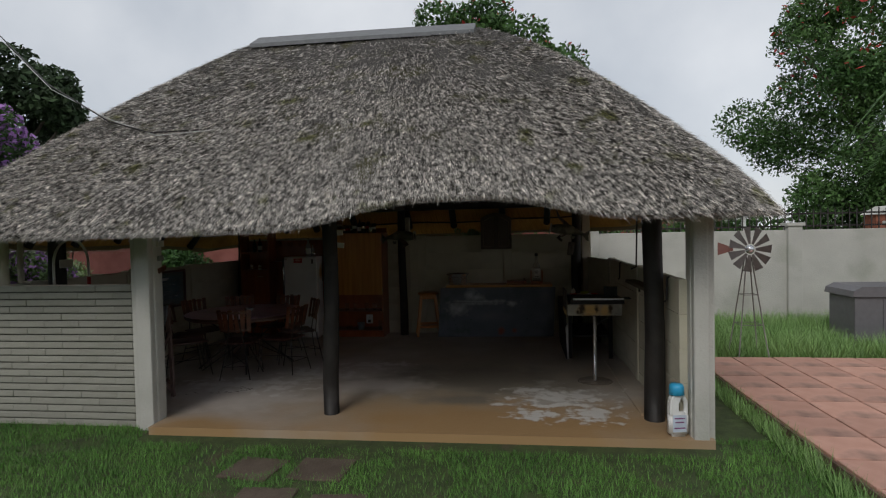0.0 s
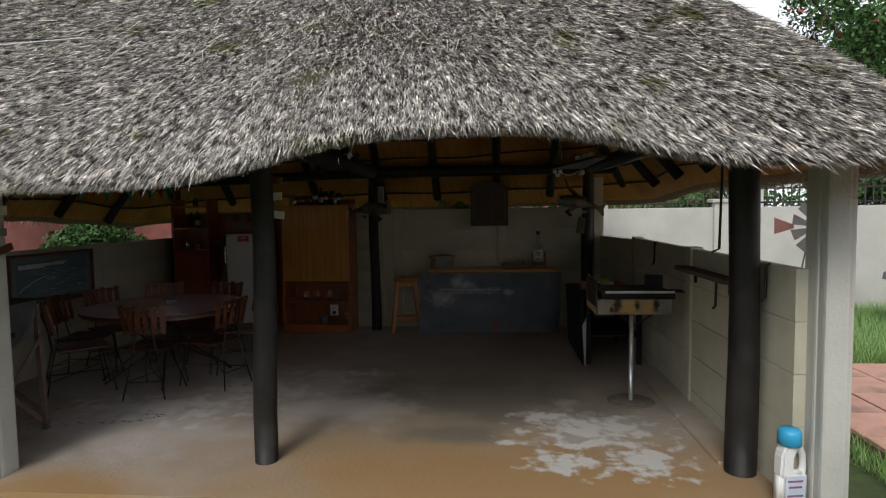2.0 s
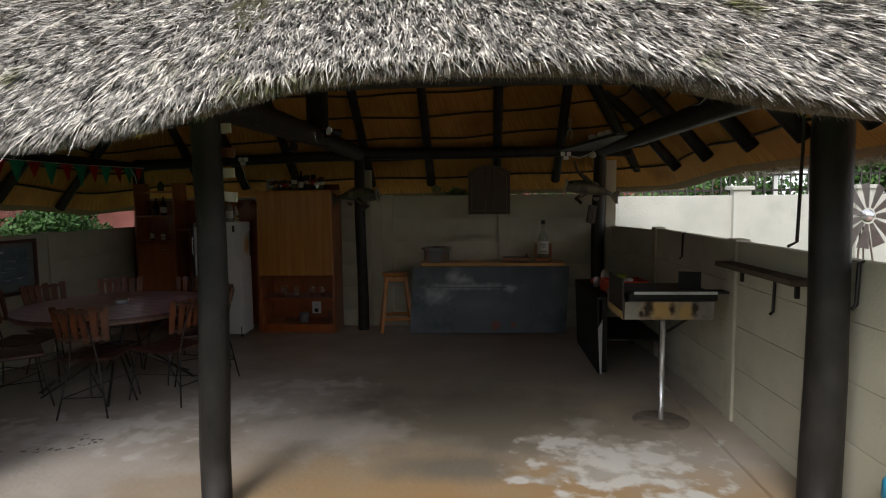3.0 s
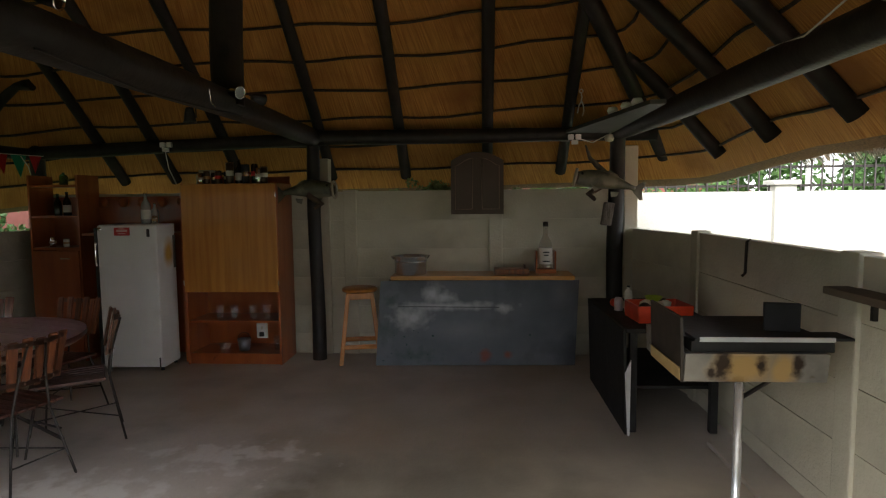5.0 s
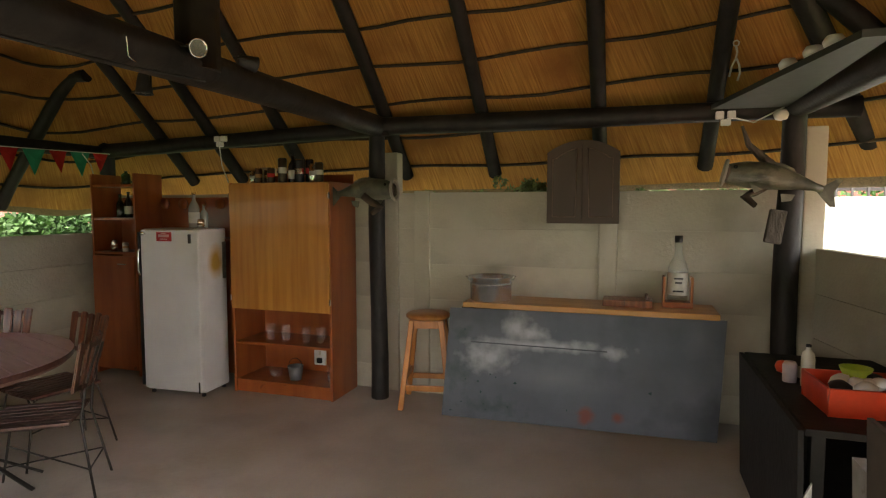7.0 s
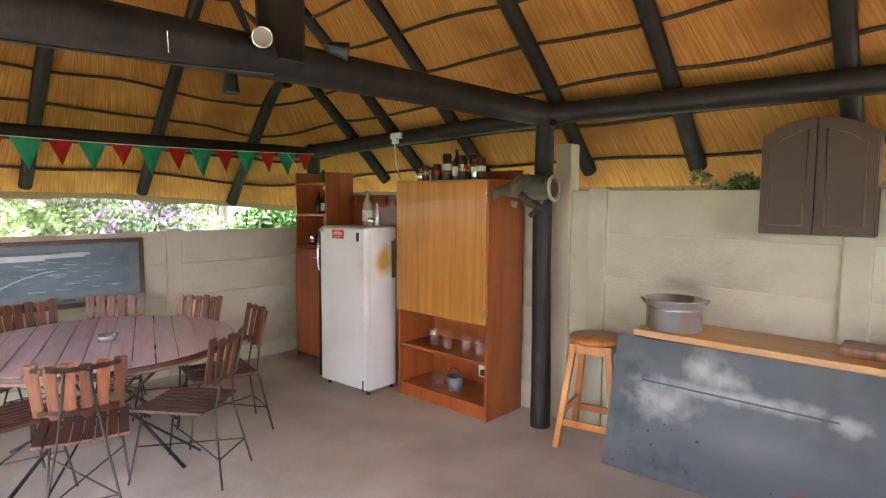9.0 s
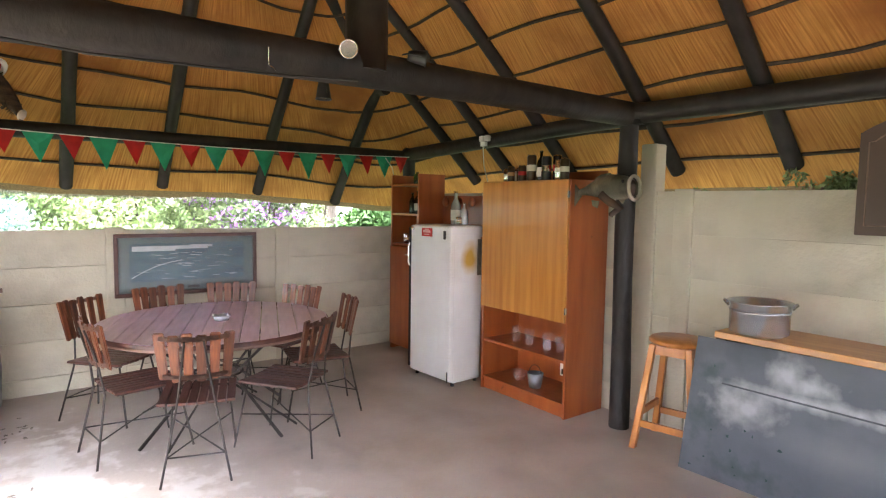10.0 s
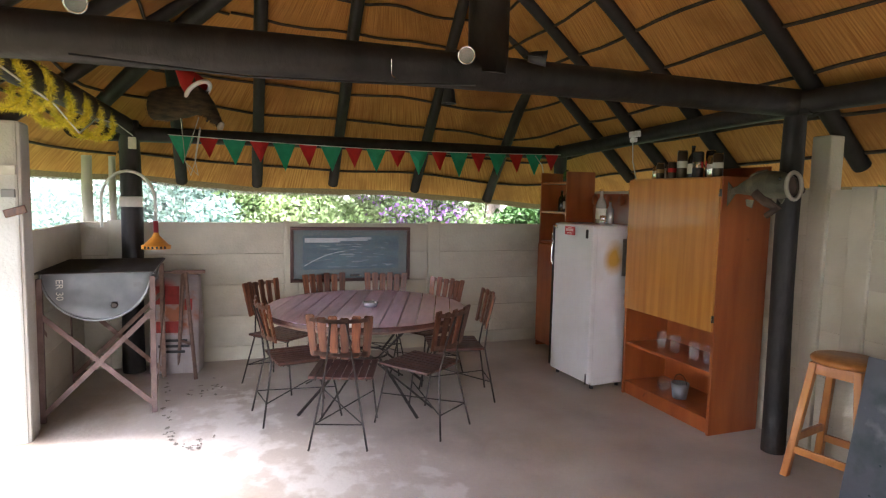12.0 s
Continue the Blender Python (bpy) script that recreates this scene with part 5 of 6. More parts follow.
# ---- drum barbecue ----
db = thing("drum_barbecue", "half oil drum barbecue on a rusty angle-iron stand", "barbecue", pose(-3.22, 6.335, 0, 0, 0, 2))
DR, DL, DZ = 0.335, 0.80, 1.03
bm = bmesh.new()
ra, rb = [], []
for k in range(21):
    a = math.pi + math.pi * k / 20
    ra.append(bm.verts.new((-DL / 2, DR * math.cos(a), DZ + DR * 0.98 * math.sin(a))))
    rb.append(bm.verts.new((DL / 2, DR * math.cos(a), DZ + DR * 0.98 * math.sin(a))))
for k in range(20):
    bm.faces.new((ra[k], ra[k + 1], rb[k + 1], rb[k])).smooth = True
bmesh.ops.solidify(bm, geom=bm.faces[:], thickness=0.004)
part("drum", bm, M_GALV, db)
for x in (-DL / 2, DL / 2):
    bm = bmesh.new()
    rv = [bm.verts.new((x, DR * math.cos(math.pi + math.pi * k / 20), DZ + DR * 0.98 * math.sin(math.pi + math.pi * k / 20))) for k in range(21)]
    f = bm.faces.new(rv)
    bmesh.ops.solidify(bm, geom=[f], thickness=0.006)
    part("end_plate", bm, M_GALV, db, "galvanised drum end")
    part("end_rim", tube([(x * 1.01, DR * 1.01 * math.cos(math.pi + math.pi * k / 20), DZ + DR * math.sin(math.pi + math.pi * k / 20)) for k in range(21)], 0.009, 6), M_GALV, db)
part("bung", lathe([(0, 0), (0.022, 0), (0.022, 0.012), (0.012, 0.014), (0, 0.008)], 12), M_IRON, db, at=pose(DL / 2 + 0.002, 0.10, DZ - 0.23, 0, 90, 0))
for k in range(26):
    part("grill_bar", tube([(-0.44 + k * 0.036, -0.365, DZ + 0.012), (-0.44 + k * 0.036, 0.365, DZ + 0.012)], 0.005, 5), M_IRON, db)
for y in (-0.365, 0.365):
    part("grill_edge", tube([(-0.46, y, DZ + 0.006), (0.48, y, DZ + 0.006)], 0.007, 6), M_IRON, db)
for sx in (-1, 1):
    for sy in (-1, 1):
        part("leg", box((sx * 0.42, sy * 0.345, 0.50), (0.035, 0.035, 1.0), Matrix.Rotation(-sx * 0.03, 4, "Y")), M_RUSTLEG if sx > 0 else M_STRAP, db)
    d = math.hypot(0.69, 0.72)
    for sy in (-1, 1):
        part("cross_bar", box((sx * 0.43 + 0.012 * sy, 0, 0.40), (0.008, d, 0.035), Matrix.Rotation(sy * math.atan2(0.70, 0.69), 4, "X")), M_RUSTLEG if sx > 0 else M_STRAP, db)
for sy in (-1, 1):
    part("side_bar", box((0, sy * 0.36, 0.42), (1.02, 0.008, 0.03), Matrix.Rotation(sy * 0.6, 4, "Y")), M_STRAP, db)


def words(name, text, size, mat, parent, m, depth=0.001):
    cu = bpy.data.curves.new(name, "FONT")
    cu.body, cu.size, cu.extrude, cu.align_x, cu.align_y = text, size, depth, "CENTER", "CENTER"
    tmp = bpy.data.objects.new(name, cu)
    scene.collection.objects.link(tmp)
    me = bpy.data.meshes.new_from_object(tmp.evaluated_get(bpy.context.evaluated_depsgraph_get()))
    bpy.data.objects.remove(tmp)
    me.materials.clear()
    me.materials.append(mat)
    ob = new(name, me)
    ob.parent = parent
    ob.matrix_basis = m
    return ob


words("lettering", "ER 30", 0.062, M_LABEL, db, Matrix.Translation((DL / 2 + 0.009, -0.23, DZ - 0.11)) @ Matrix.Rotation(radians(90), 4, "Z") @ Matrix.Rotation(radians(90), 4, "X") @ Matrix.Rotation(radians(-90), 4, "Z"))

bag = thing("charcoal_sack", "crumpled red and white charcoal sack against the wall", "sack", pose(-3.84, 6.76, 0, 0, 0, 80))
bm = bmesh.new()
add_box(bm, (0, 0, 0.44), (0.42, 0.2, 0.88))
bmesh.ops.subdivide_edges(bm, edges=bm.edges[:], cuts=5, use_grid_fill=True)
for v in bm.verts:
    k = noise.noise(v.co * 7) * 0.02
    t = v.co.z / 0.88
    v.co.y *= 1.0 - 0.55 * t * t
    v.co.x *= 1.0 - 0.06 * t
    v.co += v.co.normalized() * k
    v.co.z = max(v.co.z, 0.0)
for f in bm.faces:
    f.smooth = True
part("sack", bm, M_BAG, bag)
part("fold", box((0, 0, 0.89), (0.36, 0.06, 0.03), bevel=0.006), M_STRAP, bag)
M_REDPRINT = plain("red_print", (0.30, 0.03, 0.025), 0.7, vary=0.3)
for sy in (-1, 1):
    for x, z, w, h, y in ((-0.06, 0.70, 0.20, 0.16, 0.070), (0.12, 0.62, 0.06, 0.10, 0.078), (-0.05, 0.42, 0.24, 0.10, 0.098)):
        part("print_block", box((x, sy * y, z), (w, 0.012, h), Matrix.Rotation(sy * 0.12, 4, "X")), M_REDPRINT, bag, "red printed block")
    for z, w in ((0.30, 0.22), (0.25, 0.26), (0.20, 0.18)):
        part("print_bar", box((0.0, sy * 0.106, z), (w, 0.012, 0.022)), M_BLACK, bag)
# plank easel beside the sack
ez = thing("folding_stand", "dark folded wooden stand leaning by the drum barbecue", "stand", pose(-3.66, 6.83, 0))
part("leg", tube([(-0.10, -0.06, 0), (0.0, 0, 0.92)], 0.016, 6), M_STRAP, ez)
part("leg", tube([(0.14, 0.10, 0), (0.02, 0.02, 0.92)], 0.016, 6), M_STRAP, ez)
part("cross_bar", tube([(-0.07, -0.04, 0.3), (0.11, 0.08, 0.3)], 0.012, 6), M_STRAP, ez)
part("top_bar", box((0.0, 0.05, 0.92), (0.04, 0.26, 0.03), bevel=0.004), M_STRAP, ez)

# ---- hanging things at the south-west post ----
fn = thing("hanging_funnel", "orange plastic beer funnel hanging by a clear hose", "funnel", pose(-3.72, 6.62, 1.12))
part("cone", lathe([(0.115, 0.0), (0.118, 0.03), (0.10, 0.035), (0.03, 0.11), (0.02, 0.14), (0.016, 0.14), (0.026, 0.105), (0.10, 0.02), (0.112, 0.0)], 24), M_FUNNEL, fn)
bm = bmesh.new()
for q in range(6):
    a = radians(-40 + 16 * q)
    add_box(bm, (0.1185 * math.cos(a), 0.1185 * math.sin(a), 0.016), (0.004, 0.016, 0.022), Matrix.Rotation(a, 4, "Z"))
part("print", bm, M_BLACK, fn)
part("spout", lathe([(0.02, 0.13), (0.02, 0.24), (0.012, 0.24), (0.012, 0.13)], 10), plain("red_valve", (0.35, 0.02, 0.03), 0.4), fn, "red valve")
part("hose", tube([(0, 0, 0.23), (0, 0, 0.34)] + [(-0.03 * (1 - math.cos(a)), -0.21 * (1 - math.cos(a)), 0.40 + 0.26 * math.sin(a)) for a in np.linspace(0, math.pi, 13)] + [(-0.06, -0.42, 0.32), (-0.06, -0.42, 0.18)], 0.013, 8), plain("clear_hose", (0.62, 0.62, 0.58), 0.3), fn, "milky clear hose")
solid("name_plate", box((-3.82, 6.42, 1.52), (0.012, 0.18, 0.09), bevel=0.003), M_LABEL, "small pale plaque nailed to the post", "plaque")
solid("socket_box", box((-3.82, 6.44, 2.02), (0.04, 0.06, 0.10), bevel=0.006), M_CREAM, "cream switch box on the post", "switch box")
solid("drain_pipe", pole([(-4.18, 6.02, 1.33), (-4.18, 6.02, 1.92)], 0.045, 0.003), M_CONC, "grey pipe post outside the corner", "pipe")
solid("drain_pipe", pole([(-4.18, 6.22, 1.33), (-4.18, 6.22, 1.92)], 0.03, 0.003), M_CONC, "thin grey pipe post outside the corner", "pipe")

# boar's head with a red hat
bo = thing("boar_head", "mounted boar's head wearing a red and white hat", "trophy head", pose(-3.45, 6.98, 2.325, 0, 4, 58) @ Matrix.Scale(0.9, 4))
bm = bmesh.new()
prof = [(-0.45, 0.13, -0.03), (-0.30, 0.155, -0.01), (-0.12, 0.145, 0.02), (0.0, 0.128, 0.045), (0.08, 0.108, 0.02), (0.15, 0.085, -0.04), (0.205, 0.066, -0.11), (0.24, 0.052, -0.165), (0.247, 0.04, -0.178)]
rings = []
for x, r, z in prof:
    rings.append([bm.verts.new((x, r * 0.8 * math.cos(2 * math.pi * k / 16), z + r * math.sin(2 * math.pi * k / 16) + random.uniform(-0.004, 0.004))) for k in range(16)])
for a, b in zip(rings, rings[1:]):
    for k in range(16):
        bm.faces.new((a[k], b[k], b[(k + 1) % 16], a[(k + 1) % 16])).smooth = True
bm.faces.new(rings[0]); bm.faces.new(rings[-1][::-1])
for sy in (-1, 1):
    vs = [bm.verts.new(p) for p in ((0.06, sy * 0.06, 0.11), (-0.03, sy * 0.10, 0.12), (0.05, sy * 0.13, 0.23), (0.03, sy * 0.085, 0.12))]
    bm.faces.new((vs[0], vs[1], vs[2])); bm.faces.new((vs[0], vs[2], vs[3])); bm.faces.new((vs[1], vs[3], vs[2]))
    tube_mesh(bm, [(0.14, sy * 0.05, -0.14), (0.175, sy * 0.085, -0.13), (0.19, sy * 0.09, -0.08)], [0.012, 0.009, 0.002], 6)
bmesh.ops.recalc_face_normals(bm, faces=bm.faces)
hg = np.random.default_rng(21)
hp, hr = np.array(prof)[:7], 3200
hk = hg.uniform(0, 5.99, hr)
hi0, hf = hk.astype(int), (hk % 1)[:, None]
hq = hp[hi0] * (1 - hf) + hp[hi0 + 1] * hf
ha = hg.uniform(0, 2 * math.pi, hr)
out_ = np.stack([np.zeros(hr), 0.8 * np.cos(ha), np.sin(ha)], 1)
root = np.stack([hq[:, 0], np.zeros(hr), hq[:, 2]], 1) + out_ * hq[:, 1:2]
way = out_ * 0.45 + np.array([-1.0, 0, -0.1]) + hg.normal(0, 0.2, (hr, 3))
way /= np.linalg.norm(way, axis=1)[:, None]
co, f = blades(root, way, np.cross(way, out_), hg.uniform(0.02, 0.05, hr), np.full(hr, 0.004))
hv = [bm.verts.new(p) for p in co]
for tri in f:
    bm.faces.new([hv[i] for i in tri])
part("head", bm, M_FUR, bo)
part("snout_tip", lathe([(0, 0), (0.042, 0), (0.045, 0.012), (0.03, 0.02), (0, 0.02)], 14), plain("pale_snout", (0.4, 0.33, 0.27), 0.6), bo, at=pose(0.242, 0, -0.172, 0, 110, 0))
hat = thing("santa_hat", "red felt hat with white fur brim on the boar's head", "hat", pose(-3.43, 6.99, 2.435, 0, -42, 58) @ Matrix.Scale(1.1, 4))
part("cone", lathe([(0.10, 0), (0.085, 0.08), (0.055, 0.18), (0.025, 0.27), (0, 0.30)], 16), M_FLAGR, hat)
part("brim", tube([(0.098 * math.cos(a), 0.098 * math.sin(a), 0.0) for a in np.linspace(0, 2 * math.pi, 21)], 0.016, 8, False), M_WHITE, hat, "white fur brim")
M_BEAD = plain("silvery_beads", (0.42, 0.40, 0.36), 0.3, 0.6)
for k in range(2):
    solid("bead_string", tube([(-3.36 + 0.12 * k, 6.86 + 0.14 * k, 2.20), (-3.20 + 0.1 * k, 6.9, 1.85), (-3.16 + 0.1 * k, 6.94 + 0.06 * k, 1.74), (-3.12 + 0.09 * k, 6.98, 1.86), (-3.08 + 0.1 * k, 7.02, 2.10)], 0.0032, 5), M_BEAD, "silvery bead necklace hanging from the boar's head", "beads", "bead strings")

# tinsel wound round the front beam
tg = np.random.default_rng(12)
n = 17000
t = np.sort(tg.uniform(0, 1, n))
ctr = np.stack([-1.0 - 2.35 * t, 6.24 + 0.08 * t, 2.17 - 0.015 * t - 0.05 * np.abs(np.sin(t * 9.5))], 1)
ctr[:, 1] += 0.115 * np.sin(t * 44)
ctr[:, 2] += 0.115 * np.cos(t * 44) - 0.02
wv = tg.normal(size=(n, 3)); wv /= np.linalg.norm(wv, axis=1)[:, None]
sd = np.cross(wv, tg.normal(size=(n, 3))); sd /= np.linalg.norm(sd, axis=1)[:, None]
co, f = blades(ctr, wv, sd, tg.uniform(0.028, 0.048, n), np.full(n, 0.0042))
tinsel = new("tinsel_garland", raw_mesh("tinsel_garland", co, f, M_GOLD))
tagged(tinsel, "gold tinsel garland wound round the front beam", "tinsel")

# bunting under the west beam
bun = thing("bunting", "string of green and red felt pennants under the beam", "bunting")
N = 18
pts = [Vector((-3.80, 6.72 + (10.62 - 6.72) * k / N, 2.105 - 0.035 * math.sin(math.pi * k / N))) for k in range(N + 1)]
part("string", tube(pts, 0.004, 5), M_CORD, bun)
for k in range(N):
    a, b = pts[k], pts[k + 1]
    big_f = k % 2 == 0
    m0, w, h = (a + b) / 2, 0.102 if big_f else 0.085, (0.235 if big_f else 0.185) * random.uniform(0.9, 1.1)
    bm = bmesh.new()
    tw = random.uniform(-0.02, 0.03)
    vs = [bm.verts.new(p) for p in ((m0.x, m0.y - w, m0.z), (m0.x, m0.y + w, m0.z), (m0.x + tw, m0.y + 0.01, m0.z - h), (m0.x + 0.012, m0.y, m0.z - h * 0.4))]
    bm.faces.new((vs[0], vs[3], vs[1])); bm.faces.new((vs[0], vs[2], vs[3])); bm.faces.new((vs[3], vs[2], vs[1]))
    bmesh.ops.solidify(bm, geom=bm.faces[:], thickness=0.002)
    part("pennant", bm, M_FLAGG if big_f else M_FLAGR, bun, "green pennant" if big_f else "red pennant")

# ---- spot lamps and wiring ----
def spot(at, aim, bright, label):
    s = thing("spot_lamp", label, "lamp", look(at, aim) @ Matrix.Scale(0.62, 4), "spot lamps")
    part("housing", lathe([(0, 0.13), (0.035, 0.13), (0.045, 0.09), (0.058, 0.0), (0.064, -0.012), (0.058, -0.012), (0.04, 0.08), (0, 0.10)], 20), M_CHROME if bright else M_BLACK, s)
    part("lens", lathe([(0, -0.002), (0.056, -0.004)], 20), M_LAMPGLASS, s, "frosted reflector glass")
    part("bracket", tube([(0.062, 0, 0.03), (0.062, 0.0, 0.13), (0.0, 0.0, 0.17)], 0.007, 6), M_BLACK, s)
    return s


spot((-0.69, 8.25, 2.245), (1.6, 7.2, 1.75), True, "round chrome spot lamp on the tie beam")
spot((-0.71, 8.66, 2.275), (-0.2, 9.6, 2.15), False, "black spot lamp on the tie beam")
spot((-1.02, 8.29, 2.09), (-1.02, 8.29, 1.0), False, "black spot lamp hanging below the tie beam")
spot((-0.66, 6.74, 2.27), (1.5, 7.2, 1.8), True, "round chrome spot lamp on the tie beam")
spot((2.14, 8.35, 2.20), (1.0, 7.2, 1.75), True, "round chrome spot lamp on the east beam")
solid("beam_hook", tube([(-0.712, 7.91, 2.20), (-0.705, 7.91, 2.13), (-0.69, 7.93, 2.11)], 0.002, 5), M_CHROME, "small bright hook on the tie beam", "hook")


def cord(pts, label="white electric cord along the timber", r=0.005, mat=None):
    solid("electric_cord", tube(pts, r, 5), mat or M_CORD, label, "cord", "cords")


def junction(at):
    j = thing("junction_box", "white junction box with plugs on the beam", "socket", pose(*at), "junction boxes")
    for dx in (-0.035, 0.035):
        part("socket", box((dx, 0, 0.02), (0.05, 0.035, 0.05), bevel=0.006), M_WHITE, j)
    part("socket", box((0.0, -0.01, -0.03), (0.06, 0.035, 0.04), bevel=0.006), M_WHITE, j)


junction((-2.42, 10.52, 2.17))
junction((1.62, 10.46, 2.17))
cord([(-2.42, 10.50, 2.13), (-2.38, 10.48, 1.95), (-2.30, 10.46, 1.80)])
cord([(1.66, 10.44, 2.17), (1.78, 10.42, 2.13), (1.92, 10.40, 2.20), (2.0, 10.4, 2.25)])
cord([(-3.78, 10.30, 2.08), (-3.77, 10.38, 1.98), (-3.77, 10.40, 1.90)])
cord([(2.20, 8.3, 2.24), (2.16, 7.9, 2.33), (2.12, 7.5, 2.28), (2.14, 7.2, 2.36), (2.16, 6.9, 2.20)])
cord([(-1.2, 6.34, 2.12), (-1.9, 6.36, 2.06), (-2.4, 6.36, 1.96), (-2.8, 6.38, 2.10), (-3.3, 6.42, 2.12), (-3.8, 6.45, 2.08)])
cord([(-0.72, 6.7, 2.10), (-0.70, 7.3, 2.07), (-0.69, 7.9, 2.09), (-0.70, 8.3, 2.12)], "dark electric cord under the tie beam", 0.005, M_BLACK)
solid("bulb_holder", lathe([(0, 0), (0.035, 0.01), (0.045, 0.04), (0.03, 0.07), (0, 0.075)], 14, (1.93, 10.40, 2.13)), M_CREAM, "cream lamp holder under the corner beam", "lamp holder")

# ---- board lying over the corner beams, with small pale ornaments ----
tv = thing("corner_board", "dark smooth board lying across the corner beams", "board", pose(0, 0, 0))
bm = bmesh.new()
lo = [bm.verts.new(p) for p in ((1.52, 10.36, 2.215), (1.96, 10.40, 2.215), (1.965, 8.85, 2.225), (1.86, 8.85, 2.225))]
hi = [bm.verts.new(v.co + Vector((0, 0, 0.03))) for v in lo]
bm.faces.new(lo[::-1]); bm.faces.new(hi)
for k in range(4):
    bm.faces.new((lo[k], lo[(k + 1) % 4], hi[(k + 1) % 4], hi[k]))
bmesh.ops.recalc_face_normals(bm, faces=bm.faces)
part("board", bm, plain("dark_gloss_laminate", (0.05, 0.058, 0.052), 0.6, spec=0.25), tv)
for k, (x, y) in enumerate(((1.76, 9.50), (1.81, 9.28), (1.845, 9.12))):
    solid("pale_ornament", lathe([(0, 0), (0.035, 0.0), (0.045, 0.03), (0.03, 0.055), (0, 0.06)], 12, (x, y, 2.254)), M_WHITE, "small white ornament on the corner board", "ornament", "ornaments on the corner board")
fg = thing("rope_figure", "pale knotted rope ornament hanging from the rafter", "ornament", pose(1.60, 10.0, 2.38) @ Matrix.Scale(0.62, 4))
part("rope", tube([(0, 0, 0.22), (0.012, 0, 0.16), (0, 0, 0.1), (-0.03, 0, 0.04), (-0.05, 0, -0.06)], 0.010, 6), M_LABEL, fg)
part("rope", tube([(0, 0, 0.12), (0.03, 0.0, 0.05), (0.04, 0, -0.03), (0.02, 0, -0.10)], 0.010, 6), M_LABEL, fg)
part("ring", tube([(0.025 * math.cos(a), 0, 0.245 + 0.025 * math.sin(a)) for a in np.linspace(0, 2 * math.pi, 13)], 0.007, 6, False), M_LABEL, fg)


# ---- mounted fish ----
M_DRIFT = material("dark_driftwood", (0.03, 0.018, 0.012), (0.09, 0.055, 0.035), 9, 0.8, 0.6, 30)
M_EYE = plain("dark_glass_eye", (0.02, 0.02, 0.02), 0.1)
def mounted_fish(m, length, arm):
    f = thing("mounted_fish", "mounted bass with open mouth on a driftwood branch", "fish trophy", m, "fish trophies")
    L = length
    prof = [(0.0, 0.42), (0.06, 0.52), (0.16, 0.62), (0.32, 0.66), (0.5, 0.56), (0.68, 0.36), (0.82, 0.20), (0.90, 0.17)]
    bm, rings = bmesh.new(), []
    for x, h in prof:
        r = h * 0.17 * L / 0.5 * 0.64
        rings.append([bm.verts.new((x * L, 0.62 * r * math.cos(2 * math.pi * k / 14), 0.03 * math.sin(x * 3) + r * math.sin(2 * math.pi * k / 14))) for k in range(14)])
    for a, b in zip(rings, rings[1:]):
        for k in range(14):
            bm.faces.new((a[k], a[(k + 1) % 14], b[(k + 1) % 14], b[k])).smooth = True
    bm.faces.new(rings[-1])
    bmesh.ops.recalc_face_normals(bm, faces=bm.faces)
    part("body", bm, M_FISH, f)
    r0 = prof[0][1] * 0.17 * L / 0.5 * 0.8
    part("mouth", tube([(-0.012 * L, 0.64 * r0 * 1.1 * math.cos(a), r0 * 1.12 * math.sin(a)) for a in np.linspace(0, 2 * math.pi, 21)], 0.012, 7, False), M_FISHPALE, f, "pale gaping lip")
    for sy in (-1, 1):
        part("eye", lathe([(0, 0), (0.012, 0.002), (0.008, 0.008), (0, 0.01)], 10), M_EYE, f, at=pose(0.07 * L, sy * 0.048, 0.045, -90 * sy))
    part("gullet", lathe([(0, 0.0), (r0 * 0.75, 0.02), (r0 * 0.8, 0.03)], 14), plain("dark_gullet", (0.09, 0.06, 0.045), 0.7), f, at=pose(0.06 * L, 0, 0, 0, -90, 0))
    tail = [(0.86, 0.02), (1.0, 0.17), (1.04, 0.16), (1.0, 0.02), (1.05, -0.14), (1.0, -0.15), (0.86, -0.02)]
    for nm, out, th in (("tail_fin", [(x * L, z * L * 0.9) for x, z in tail], 0.006),
                        ("dorsal_fin", [(0.30 * L, 0.13 * L), (0.36 * L, 0.20 * L), (0.50 * L, 0.20 * L), (0.60 * L, 0.17 * L), (0.66 * L, 0.10 * L)], 0.006),
                        ("belly_fin", [(0.55 * L, -0.10 * L), (0.58 * L, -0.18 * L), (0.66 * L, -0.15 * L), (0.68 * L, -0.08 * L)], 0.006)):
        part(nm, prism(out, -th / 2, th / 2), M_FISH, f)
    part("side_fin", prism([(0.22 * L, -0.03), (0.30 * L, -0.09), (0.36 * L, -0.06)], -0.075, -0.07), M_FISH, f)
    part("branch", tube([(0.42 * L, 0.05, -0.02), (0.32 * L, 0.02, -0.13 * L), (0.24 * L, -0.01, -0.20 * L), (0.36 * L, 0.0, -0.27 * L)], [0.03, 0.03, 0.03, 0.018], 8), M_DRIFT, f, "driftwood branch")
    part("wall_arm", tube([(0.45 * L, 0, 0), arm], 0.02, 8), M_BARK, f)
    return f


